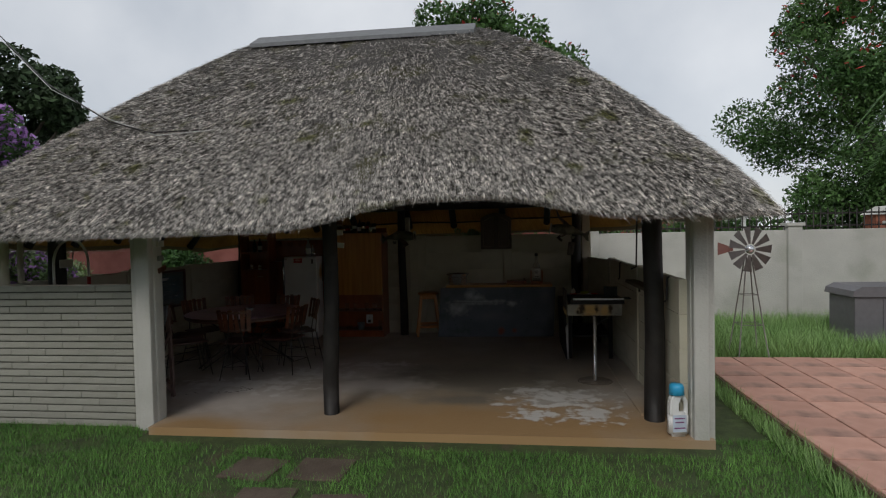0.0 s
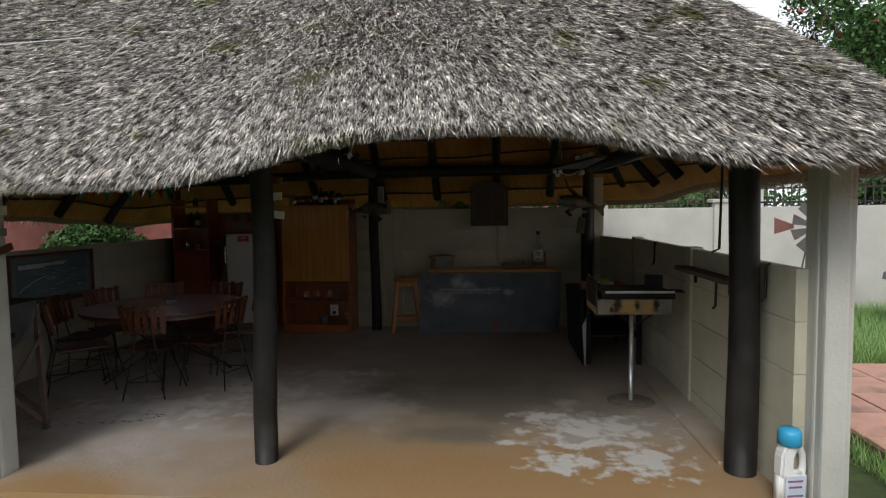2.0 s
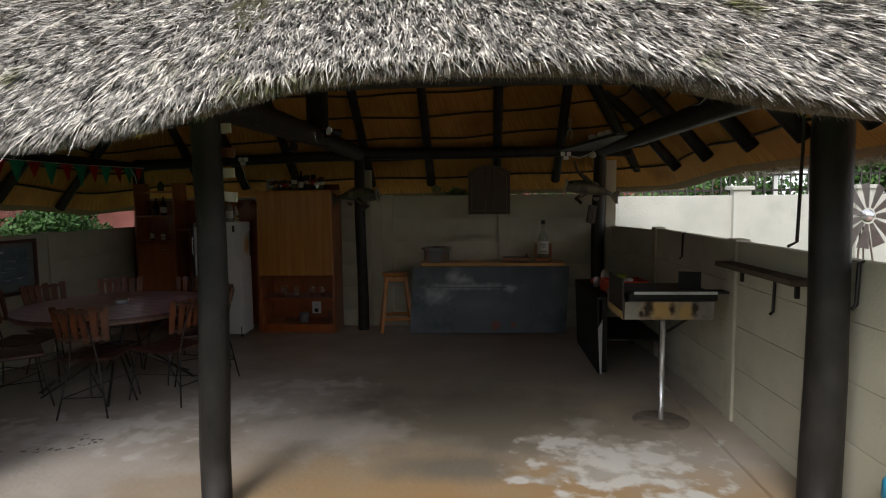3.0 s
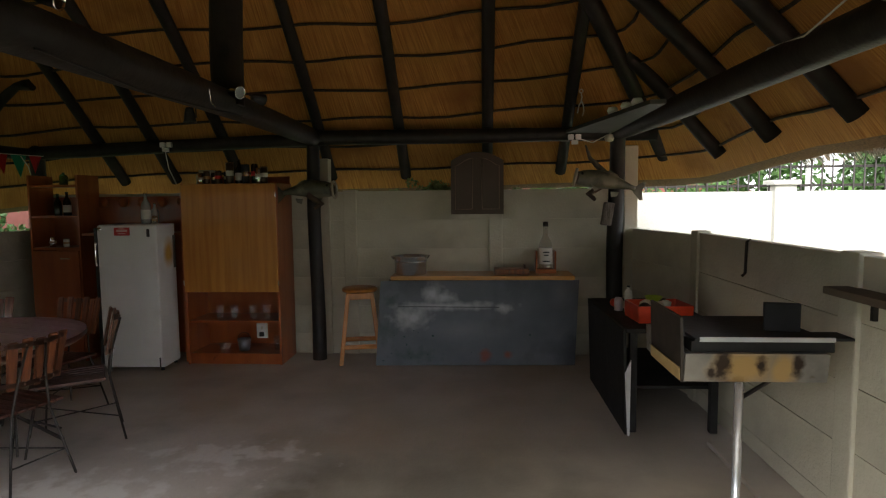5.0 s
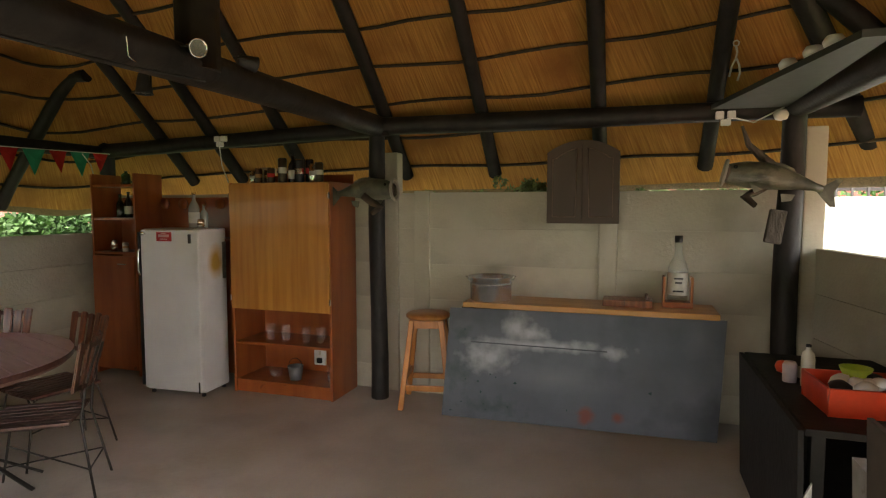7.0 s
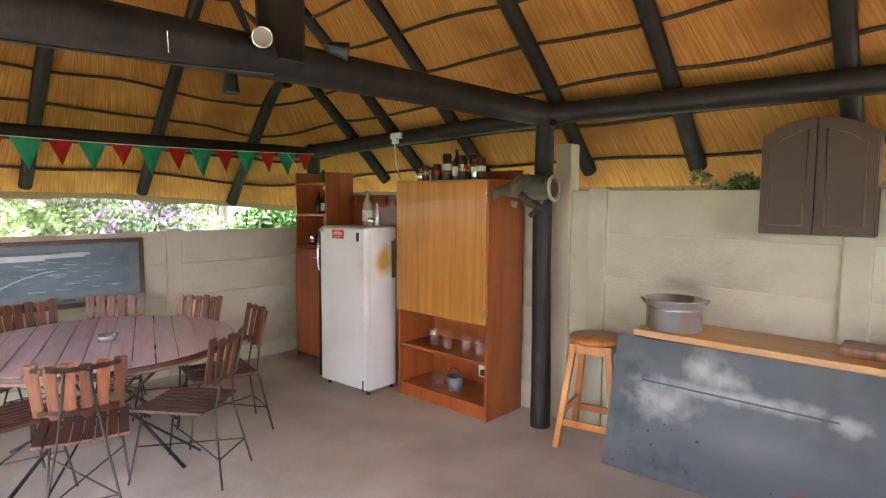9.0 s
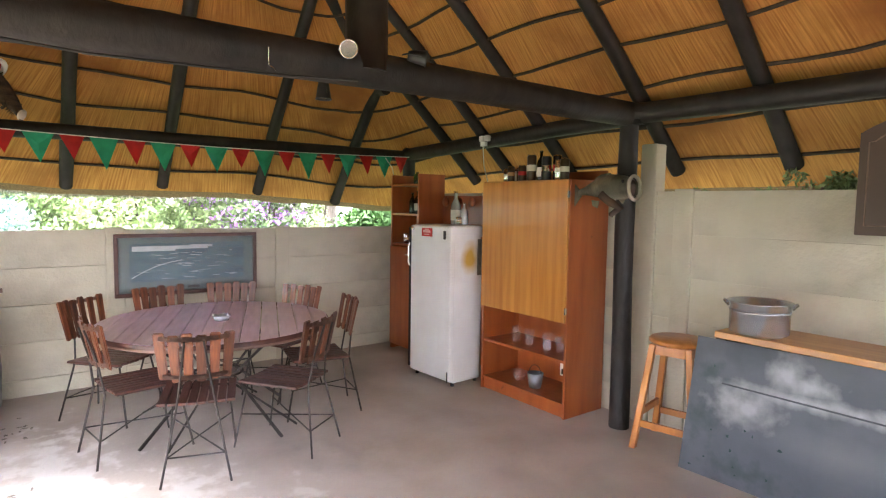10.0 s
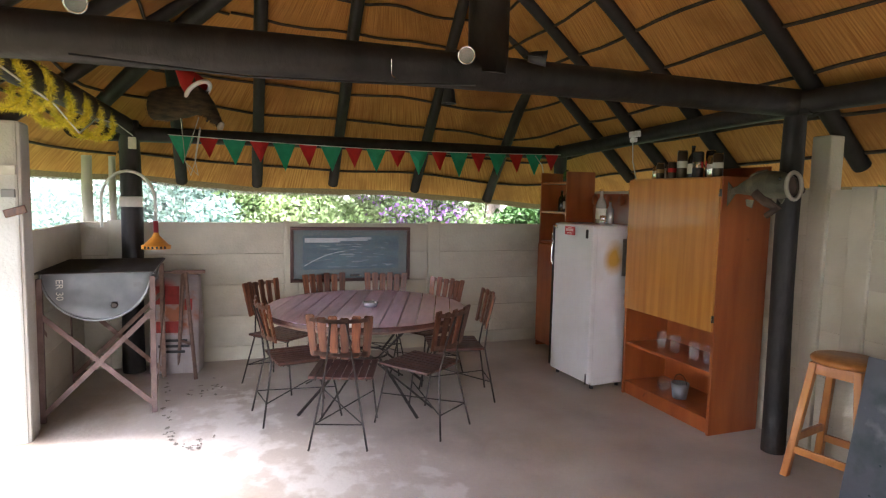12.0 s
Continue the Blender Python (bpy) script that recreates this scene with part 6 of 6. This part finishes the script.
mounted_fish(pose(-0.655, 10.25, 1.715, 0, 4, 168), 0.60, (0.22, -0.25, 0.0))
mounted_fish(pose(1.60, 10.24, 1.80, 0, 13, -2), 0.60, (0.38, 0.22, 0.02))
solid("driftwood", tube([(1.98, 10.38, 1.72), (1.86, 10.34, 1.86), (1.74, 10.33, 1.98), (1.70, 10.33, 2.10)], [0.045, 0.035, 0.02, 0.008], 8), M_BARK, "forked driftwood branch above the mounted fish", "driftwood")
solid("wood_plaque", box((1.93, 10.44, 1.46), (0.10, 0.05, 0.22), Matrix.Rotation(0.15, 4, "Y"), 0.012), M_BARK, "rough bark plaque on the corner post", "plaque")

# ---- detergent bottle on the slab's edge ----
dt = thing("detergent_bottle", "white plastic detergent jug with sky-blue cap", "bottle", pose(2.385, 5.80, 0.0, 0, 0, 10) @ Matrix.Scale(1.1, 4))
bm = bmesh.new()
add_box(bm, (0, 0, 0.095), (0.15, 0.09, 0.19))
bmesh.ops.bevel(bm, geom=bm.edges[:], offset=0.025, segments=4, affect="EDGES")
for f in bm.faces:
    f.smooth = True
part("jug", bm, M_WHITE, dt)
bm = prism([(-0.072, 0.16), (0.005, 0.16), (-0.004, 0.24), (0.01, 0.285), (0.03, 0.33), (-0.045, 0.33), (-0.068, 0.28)], -0.036, 0.036)
bmesh.ops.bevel(bm, geom=bm.edges[:], offset=0.012, segments=3, affect="EDGES")
part("neck", bm, M_WHITE, dt)
part("handle", tube([(0.055, 0, 0.165), (0.064, 0, 0.21), (0.062, 0, 0.265), (0.040, 0, 0.305), (0.0, 0, 0.32)], [0.021, 0.017, 0.017, 0.020, 0.024], 10), M_WHITE, dt)
part("cap", lathe([(0.046, 0.322), (0.056, 0.326), (0.055, 0.385), (0.046, 0.405), (0, 0.408)], 24), M_BLUE, dt, "sky-blue cap", at=pose(-0.008, 0, 0))
part("label", box((-0.005, -0.0458, 0.11), (0.105, 0.002, 0.13)), plain("pale_blue_label", (0.55, 0.62, 0.72), 0.5), dt)
bm = bmesh.new()
for z, w in ((0.15, 0.08), (0.12, 0.07), (0.075, 0.085)):
    add_box(bm, (-0.005, -0.0475, z), (w, 0.002, 0.010))
part("label_bars", bm, plain("red_blue_print", (0.25, 0.10, 0.22), 0.5), dt)

# small boards nailed to the front post, boxes on the column
for k, (z, w) in enumerate(((2.02, 0.09), (1.90, 0.12), (1.79, 0.11), (1.67, 0.13))):
    solid("small_sign", box((-0.715, 6.27, z), (w, 0.015, 0.05), Matrix.Rotation(0.15 * (k % 2) - 0.05, 4, "Y"), 0.003), (M_LABEL, M_SLATB, M_CREAM, M_LABEL)[k],
          "small painted board nailed to the front post", "sign", "boards on the front post")
solid("switch_box", box((-2.42, 5.97, 1.72), (0.035, 0.09, 0.06), bevel=0.006), M_CREAM, "cream light switch box on the column", "switch")
solid("switch_box", box((-2.42, 5.97, 1.58), (0.03, 0.07, 0.05), bevel=0.006), plain("grey_box", (0.25, 0.25, 0.24), 0.5), "grey electric box on the column", "switch")
solid("bottle_opener", box((-2.425, 6.0, 1.47), (0.02, 0.12, 0.05), Matrix.Rotation(0.3, 4, "X"), 0.006), M_SLATB, "brown wooden opener hanging on the column", "opener")

# ---- lime stains and cracked cement on the floor ----
def stain(cx, cy, rx, ry, seed, mat, name, label):
    r = random.Random(seed)
    ph = [r.uniform(0, 6.3) for _ in range(5)]
    bm = bmesh.new()
    ring = []
    for k in range(40):
        a = 2 * math.pi * k / 40
        f = 1 + 0.30 * math.sin(2 * a + ph[0]) + 0.25 * math.sin(5 * a + ph[1]) + 0.20 * math.sin(9 * a + ph[2]) + 0.12 * math.sin(14 * a + ph[3])
        ring.append(bm.verts.new((cx + rx * f * math.cos(a), cy + ry * f * math.sin(a), 0.004 + 0.0004 * (seed % 30))))
    bm.faces.new(ring)
    bmesh.ops.triangulate(bm, faces=bm.faces[:])
    return part(name, bm, mat, floor, label)


r9 = random.Random(3)
M_PIT = material("broken_cement", (0.16, 0.145, 0.13), (0.34, 0.31, 0.27), 30, 0.95, 0.8, 60)
ARC = [Vector(p) for p in ((-3.45, 6.71, 0), (-2.89, 6.76, 0), (-2.45, 6.80, 0), (-2.20, 6.87, 0), (-2.08, 6.98, 0), (-2.13, 7.1, 0))]
for k in range(46):
    if k % 3 == 2:
        c = Vector((r9.gauss(-3.2, 0.16), r9.gauss(7.05, 0.07), 0))
    else:
        i = r9.randrange(5)
        c = ARC[i].lerp(ARC[i + 1], r9.random()) + Vector((r9.gauss(0, 0.03), r9.gauss(0, 0.02), 0))
    stain(c.x, c.y, r9.uniform(0.006, 0.020), r9.uniform(0.005, 0.016), 60 + k, M_PIT, "cement_chip", "broken cement surface")

# ---- garden: pavers, lawn, long grass ----
deck = part("paved_terrace", box((6.7, 6.05, GZ + 0.025), (6.7, 5.6, 0.13), bevel=0.008), plain("dark_paver_joint", (0.14, 0.085, 0.065), 0.9, vary=0.25))
tagged(deck, "raised terracotta paved terrace edged by lawn", "terrace", kind="structure")
pm = [to_mesh("paver", box((0, 0, 0), (0.485, 0.485, 0.03), bevel=0.008), M_PAVER) for _ in range(1)]
for i in range(13):
    for j in range(11):
        x, y = 3.36 + 0.25 + i * 0.5, 3.28 + 0.25 + j * 0.5
        if x < 9.9:
            shared("paver", pm[0], deck, pose(x, y, GZ + 0.095 + random.uniform(-0.003, 0.003), random.uniform(-0.4, 0.4), random.uniform(-0.4, 0.4), 0))
for k, (x, y, w, d) in enumerate(((-1.05, 5.02, 0.42, 0.40), (-0.50, 5.05, 0.44, 0.40), (-0.75, 4.5, 0.42, 0.38), (-0.2, 4.45, 0.4, 0.36))):
    solid("stepping_stone", box((x, y, GZ + 0.0), (w, d, 0.03), Matrix.Rotation(0.08 * (k - 1.5), 4, "Z"), 0.012), M_STONE, "brown square stepping stone sunk in the lawn", "paving stone", "stepping stones")

rg = np.random.default_rng(21)


def grass(n, x0, x1, y0, y1, z, h0, h1, w0, w1, lean, mat, name, label, keep=None):
    x, y = rg.uniform(x0, x1, n), rg.uniform(y0, y1, n)
    if keep is not None:
        k = keep(x, y)
        x, y = x[k], y[k]
    n = len(x)
    root = np.stack([x, y, np.full(n, z)], 1)
    a = rg.uniform(0, 2 * np.pi, n)
    way = np.stack([np.cos(a) * lean, np.sin(a) * lean, np.ones(n)], 1) * rg.uniform(0.5, 1.0, (n, 1))
    way[:, 2] = 1.0
    way /= np.linalg.norm(way, axis=1)[:, None]
    side = np.stack([-np.sin(a), np.cos(a), np.zeros(n)], 1)
    co, f = blades(root, way, side, rg.uniform(h0, h1, n), rg.uniform(w0, w1, n))
    tagged(new(name, raw_mesh(name, co, f, mat)), label, "grass", kind="stuff")


def lawn_keep(x, y):
    stone = np.zeros(len(x), bool)
    for sx, sy in ((-1.05, 5.02), (-0.50, 5.05), (-0.75, 4.5), (-0.2, 4.45)):
        stone |= (np.abs(x - sx) < 0.16) & (np.abs(y - sy) < 0.14)
    patch = np.array([noise.noise(Vector((a * 1.6, b * 1.6, 3))) for a, b in zip(x, y)])
    bare = (patch > 0.25 - 0.35 * np.exp(-((x + 0.6) / 0.7) ** 2)) & (rg.uniform(0, 1, len(x)) < 0.75)
    return ~stone & ~bare & ~((y > 5.5) & (x > -2.45) & (x < 2.68))


grass(110000, -4.6, 3.32, 3.1, 5.92, GZ, 0.025, 0.065, 0.003, 0.006, 0.9, M_GRASS, "lawn_blades", "short green lawn grass", lawn_keep)
grass(45000, -5.5, 3.32, -0.6, 3.1, GZ, 0.025, 0.06, 0.004, 0.008, 0.9, M_GRASS, "lawn_blades", "short green lawn grass")
grass(2600, 3.16, 3.36, 3.2, 8.7, GZ, 0.08, 0.22, 0.005, 0.010, 0.8, M_LONGGRASS, "edge_grass", "long grass along the terrace edge")
grass(38000, 2.75, 8.6, 8.9, 12.0, GZ, 0.18, 0.42, 0.007, 0.014, 0.9, M_LONGGRASS, "long_grass", "tall unmown pale green grass by the wall", lambda x, y: ~((x > 5.9) & (y > 9.7) & (y < 10.9)))

# ---- garden windmill ----
wm = thing("garden_windmill", "small ornamental steel garden windmill", "windmill", pose(4.14, 8.96, 0))
for sx in (-1, 1):
    for sy in (-1, 1):
        part("leg", tube([(sx * 0.20, sy * 0.20, GZ), (sx * 0.03, sy * 0.03, 1.36)], 0.008, 6), M_MILL, wm)
for z, r in ((0.45, 0.135), (0.85, 0.09)):
    for a, b in (((-1, -1), (1, -1)), ((1, -1), (1, 1)), ((1, 1), (-1, 1)), ((-1, 1), (-1, -1))):
        part("brace", tube([(a[0] * r, a[1] * r, z), (b[0] * r, b[1] * r, z)], 0.005, 5), M_MILL, wm)
part("hub", lathe([(0, -0.03), (0.055, -0.03), (0.06, 0.0), (0.03, 0.04), (0, 0.04)], 16), M_ALU, wm, "pale hub", at=pose(0, -0.08, 1.46, 90, 0, 12))
part("axle", tube([(0, -0.06, 1.46), (0.06, 0.16, 1.46)], 0.012, 6), M_MILL, wm)
for k in range(11):
    bm = bmesh.new()
    vs = [bm.verts.new(p) for p in ((0.075, 0.0, -0.016), (0.30, 0.012, -0.058), (0.30, -0.012, 0.058), (0.075, -0.004, 0.016))]
    bm.faces.new(vs)
    bmesh.ops.solidify(bm, geom=bm.faces[:], thickness=0.003)
    part("blade", bm, M_MILL, wm, at=pose(0, -0.08, 1.46, 0, 0, 12) @ Matrix.Rotation(2 * math.pi * k / 11, 4, "Y"))
part("tail", prism([(-0.36, 1.38), (-0.16, 1.44), (-0.16, 1.48), (-0.36, 1.56)], 0.08, 0.085), M_MILLRED, wm, "faded red tail vane")

# ---- storage box ----
sb = thing("storage_box", "dark grey plastic garden storage box with a lid", "storage box", pose(6.75, 10.3, 0))
part("body", box((0, 0, 0.30), (1.5, 0.72, 0.78), bevel=0.02), M_GREYBOX, sb)
bm = prism([(-0.80, 0.69), (0.80, 0.69), (0.78, 0.78), (0.66, 0.84), (-0.66, 0.84), (-0.78, 0.78)], -0.40, 0.40)
part("lid", bm, M_GREYBOX, sb)
part("latch", lathe([(0, 0), (0.035, 0), (0.03, 0.02), (0, 0.02)], 12), M_BLACK, sb, at=pose(-0.05, -0.365, 0.5, 90))
for x in (-0.35, 0.35):
    part("rib", box((x, -0.362, 0.30), (0.03, 0.02, 0.7)), M_GREYBOX, sb)

# ---- brick-faced outside of the south wall ----
WL = 1.96
# Dark sheet behind the bricks; the joints' shade is put into its colour.
part("backing", box((WL / 2, -0.031, 0.60), (WL, 0.008, 1.44)), plain("painted_joint_shade", (0.10, 0.10, 0.085), 0.95), WALL_S)
brick_me = {}
for r in range(20):
    z = 1.293 - r * 0.0705
    x = -0.19 if r % 2 else 0.0
    while x < WL - 0.02:
        a, b = max(0.0, x), min(WL, x + 0.38)
        w = round(b - a - 0.002, 3)
        if w > 0.03:
            if w not in brick_me:
                brick_me[w] = to_mesh("brick", box((0, 0, 0), (w, 0.026, 0.0575), bevel=0.007), M_BRICK)
            shared("brick", brick_me[w], WALL_S, pose((a + b) / 2, -0.042 + random.uniform(-0.003, 0.003), z, random.uniform(-1, 1), 0, random.uniform(-0.3, 0.3)))
        x += 0.38

# ---- cable over the thatch ----
solid("overhead_cable", tube([(-9.0, 9.5, 7.2), (-6.2, 7.9, 4.85), (-4.2, 6.7, 3.55), (-3.2, 6.35, 3.02), (-2.6, 6.15, 2.84), (-2.0, 6.2, 2.86)], 0.008, 5), M_IRON, "thin overhead cable sagging onto the thatch", "cable")
solid("overhead_cable", tube([(-9.0, 9.6, 7.0), (-6.2, 8.0, 4.75), (-4.2, 6.75, 3.50), (-3.2, 6.4, 3.04), (-2.5, 6.1, 2.80), (-1.9, 6.15, 2.84)], 0.0035, 5), M_CORD, "thin pale overhead wire sagging onto the thatch", "cable")


# ---- trees and hedges ----
def tree(name, base, height, blobs, nleaf, leaf, mat, label, seed, extra=()):
    r = np.random.default_rng(seed)
    rr = random.Random(seed)
    t = thing(name, label, "tree", pose(base[0], base[1], GZ))
    top = height * 0.55
    part("trunk", tube([(0, 0, 0), (0.05, 0.03, top * 0.5), (-0.04, 0.0, top), (0, 0.05, height * 0.8)], [0.04 * height, 0.032 * height, 0.022 * height, 0.008 * height], 10), M_BARK, t)
    for bx, by, bz, br_ in rr.sample(blobs, min(8, len(blobs))):
        part("limb", tube([(0, 0, top * rr.uniform(0.5, 1.0)), (bx * 0.5, by * 0.5, bz * 0.75), (bx, by, bz)], [0.016 * height, 0.010 * height, 0.003 * height], 6), M_BARK, t)
    co, f = leaves(clumps(nleaf, blobs, r), leaf, r)
    ob = new("crown", raw_mesh("crown", co, f, mat))
    ob.parent = t
    for n2, size, m2, nm, up in extra:
        c2 = clumps(n2, blobs, r, 0.95)
        c2 = c2[c2[:, 2] > np.quantile(c2[:, 2], up)]
        co, f = leaves(c2, size, r)
        ob = new(nm, raw_mesh(nm, co, f, m2))
        ob.parent = t
    return t


def crown(seed, rx, ry, z0, z1, n, r0, r1):
    rr = random.Random(seed)
    out = []
    while len(out) < n:
        x, y, z = rr.uniform(-1, 1), rr.uniform(-1, 1), rr.uniform(-1, 1)
        if x * x + y * y + z * z < 1:
            out.append((x * rx, y * ry, (z0 + z1) / 2 + z * (z1 - z0) / 2, rr.uniform(r0, r1)))
    return out


tree("garden_tree", (11.6, 18.5), 7.5, crown(1, 4.0, 2.4, 0.6, 9.0, 120, 0.45, 1.0), 85000, 0.065, M_LEAF, "broad dark green tree with red blossoms behind the wall", 31, ((900, 0.10, M_PETALR, "blossoms", 0.6),))
tree("garden_tree", (16.5, 20.0), 7.0, crown(7, 3.6, 2.6, 0.8, 8.0, 40, 0.6, 1.2), 22000, 0.10, M_LEAFDARK, "dark green leafy tree behind the wall", 37)
tree("background_tree", (-0.4, 20.5), 8.3, crown(2, 3.6, 2.2, 3.6, 9.3, 70, 0.4, 0.85), 30000, 0.10, M_LEAF, "green tree with reddish tips behind the roof", 32, ((500, 0.11, M_PETALR, "blossoms", 0.5),))
tree("background_tree", (-11.9, 13.5), 5.6, crown(3, 2.2, 2.2, 2.6, 6.6, 34, 0.4, 0.8), 17000, 0.10, M_LEAFDARK, "dark broad-leaved tree beyond the roof", 33)
tree("flowering_tree", (-9.0, 11.2), 3.6, crown(4, 1.1, 1.3, 2.2, 4.3, 16, 0.3, 0.6), 6000, 0.07, M_LEAF, "shrub tree full of violet blossom", 34, ((5200, 0.06, M_PETAL, "blossoms", 0.1),))


def hedge(name, blobs, nleaf, leaf, mat, label, seed, extra=()):
    r = np.random.default_rng(seed)
    h = thing(name, label, "hedge")
    rr = random.Random(seed)
    for k in range(9):
        bx, by, bz, b_ = rr.choice(blobs)
        part("stem", tube([(bx, by, GZ), (bx + rr.uniform(-0.15, 0.15), by + rr.uniform(-0.15, 0.15), bz)], [0.03, 0.012], 6), M_BARK, h)
    co, f = leaves(clumps(nleaf, blobs, r), leaf, r)
    ob = new("foliage", raw_mesh("foliage", co, f, mat))
    ob.parent = h
    for n2, size, m2, nm in extra:
        co, f = leaves(clumps(n2, blobs, r, 0.98), size, r)
        ob = new(nm, raw_mesh(nm, co, f, m2))
        ob.parent = h
    return h


def row(seed, x0, x1, y0, y1, z0, z1, n, r0, r1):
    rr = random.Random(seed)
    return [(rr.uniform(x0, x1), rr.uniform(y0, y1), rr.uniform(z0, z1), rr.uniform(r0, r1)) for _ in range(n)]


hedge("west_hedge", row(5, -8.8, -7.4, 2.0, 7.2, 0.3, 2.1, 60, 0.28, 0.5), 38000, 0.05, M_LEAFTEAL, "silvery pale green hedge beyond the low wall", 41)
hedge("west_hedge", row(12, -8.9, -7.5, 7.1, 9.5, 0.3, 2.25, 46, 0.25, 0.45), 30000, 0.05, M_LEAFPALE, "pale yellow-green leafy hedge beyond the low wall", 47)
hedge("west_hedge", row(6, -8.9, -7.6, 9.4, 11.2, 0.3, 2.1, 34, 0.2, 0.42), 16000, 0.045, M_LEAFMID, "green shrub with violet blossoms beyond the low wall", 42, ((2600, 0.055, M_PETAL, "blossoms"),))
hedge("west_hedge", row(8, -8.8, -7.4, 11.0, 11.7, 0.3, 2.0, 18, 0.24, 0.42), 10000, 0.05, M_LEAFPALE, "bright green hedge beyond the low wall", 43)
hedge("bright_shrub", row(9, -6.0, -5.4, 11.0, 12.7, 0.6, 1.75, 18, 0.22, 0.38), 11000, 0.05, M_LEAF, "bright green shrub outside the corner", 44)
hedge("north_creeper", row(10, 0.0, 0.62, 10.93, 11.05, 1.66, 1.80, 11, 0.05, 0.10) + row(13, -0.7, 1.2, 10.95, 11.05, 1.66, 1.71, 22, 0.03, 0.05), 1900, 0.022, M_LEAFMID, "green creeper showing over the back wall", 45)
hedge("far_trees", row(11, -3.0, 10.5, 17.0, 19.5, 0.3, 2.6, 60, 0.5, 1.0), 22000, 0.09, M_LEAF, "row of green shrubs beyond the boundary wall", 46)

# ---- palm beyond the paving ----
def palm(base, height, seed):
    r = random.Random(seed)
    p = thing("palm_tree", "tall palm with drooping feathered fronds", "tree", pose(base[0], base[1], GZ))
    part("trunk", tube([(0, 0, 0), (0.06, 0.02, height * 0.5), (0, 0.05, height)], [0.17, 0.13, 0.11], 12), M_BARK, p)
    for k in range(13):
        a, rise = 2 * math.pi * k / 13 + r.uniform(-0.15, 0.15), r.uniform(0.1, 0.7)
        d = Vector((math.cos(a), math.sin(a), 0))
        L = r.uniform(1.7, 2.2)
        rib = [Vector((0, 0, height)) + d * L * s + Vector((0, 0, L * (rise * s - 1.15 * s * s))) for s in [q / 8 for q in range(9)]]
        bm = tube(rib, [float(0.022 * (1.05 - s)) for s in np.linspace(0, 1, 9)], 5)
        side = Vector((-d.y, d.x, 0))
        for j in range(56):
            s = 0.12 + 0.87 * j / 55
            i = min(7, int(s * 8))
            c = rib[i].lerp(rib[i + 1], s * 8 - i)
            for sg in (-1, 1):
                w = (side * sg + d * 0.55 + Vector((0, 0, -0.45 - r.uniform(0, 0.3)))).normalized()
                tip = c + w * 0.55 * math.sin(math.pi * (0.15 + 0.8 * s))
                vs = [bm.verts.new(q) for q in (c - d * 0.014, c + d * 0.014, c.lerp(tip, 0.6) + d * 0.012, tip)]
                bm.faces.new((vs[0], vs[1], vs[2], vs[3]))
        part("frond", bm, M_LEAF, p)
    return p


palm((8.9, 11.3), 4.6, 71)

# ---- neighbouring houses ----
nh = thing("neighbour_house", "low neighbouring house with a dull red roof", "house", pose(-11.5, 20.5, GZ, 0, 0, 8))
part("wall", box((0, 0, 0.35), (9, 5, 0.9)), M_PLASTER, nh)
part("roof", prism([(-4.9, 0.75), (4.9, 0.75), (4.9, 0.82), (3.6, 1.85), (-3.6, 1.85), (-4.9, 0.82)], -2.9, 2.9), M_REDROOF, nh)
part("chimney", box((1.6, 0.5, 1.95), (0.7, 0.6, 0.35)), M_PLASTER, nh)
nb = thing("neighbour_house", "pale house with a red roof beyond the back wall", "house", pose(3.8, 24.0, GZ))
part("wall", box((0, 0, 0.75), (9, 4, 1.7)), M_PLASTER, nb)
part("roof", prism([(-4.8, 1.6), (4.8, 1.6), (3.8, 2.5), (-3.8, 2.5)], -2.4, 2.4), M_REDROOF, nb)
for x in (-2.6, 0.2, 2.8):
    w = part("window", box((x, -2.03, 1.0), (1.1, 0.08, 0.8)), M_WHITE, nb)
    part("pane", box((x, -2.08, 1.0), (0.95, 0.02, 0.65)), M_DARKGLASS, w)
gp = thing("gate_post", "red brick gate post beyond the wall", "pillar", pose(9.6, 15.5, GZ))
part("shaft", box((0, 0, 1.0), (0.6, 0.5, 2.1), bevel=0.01), plain("red_brick", (0.28, 0.10, 0.06), 0.9, vary=0.3), gp)
part("cap", prism([(-0.36, 2.05), (0.36, 2.05), (0.0, 2.25)], -0.3, 0.3), M_PLASTER, gp)
solid("street_pole", tube([(6.5, 15.5, GZ), (6.5, 15.5, 3.0)], 0.05, 10), M_WHITE, "white pole beyond the boundary wall", "pole")
# unseen wall closing the yard behind the walker, added to block low sky light
M_BLOCKER = material("grey_blocker_plaster", (0.17, 0.165, 0.155), (0.25, 0.24, 0.225), 5, 0.9, 0.4, 40)
solid("house_wall", box((0.0, -4.2, 1.65), (34, 0.25, 3.5)), M_BLOCKER, "unseen plain grey wall added behind the lawn to block low sky light", "wall", kind="structure")
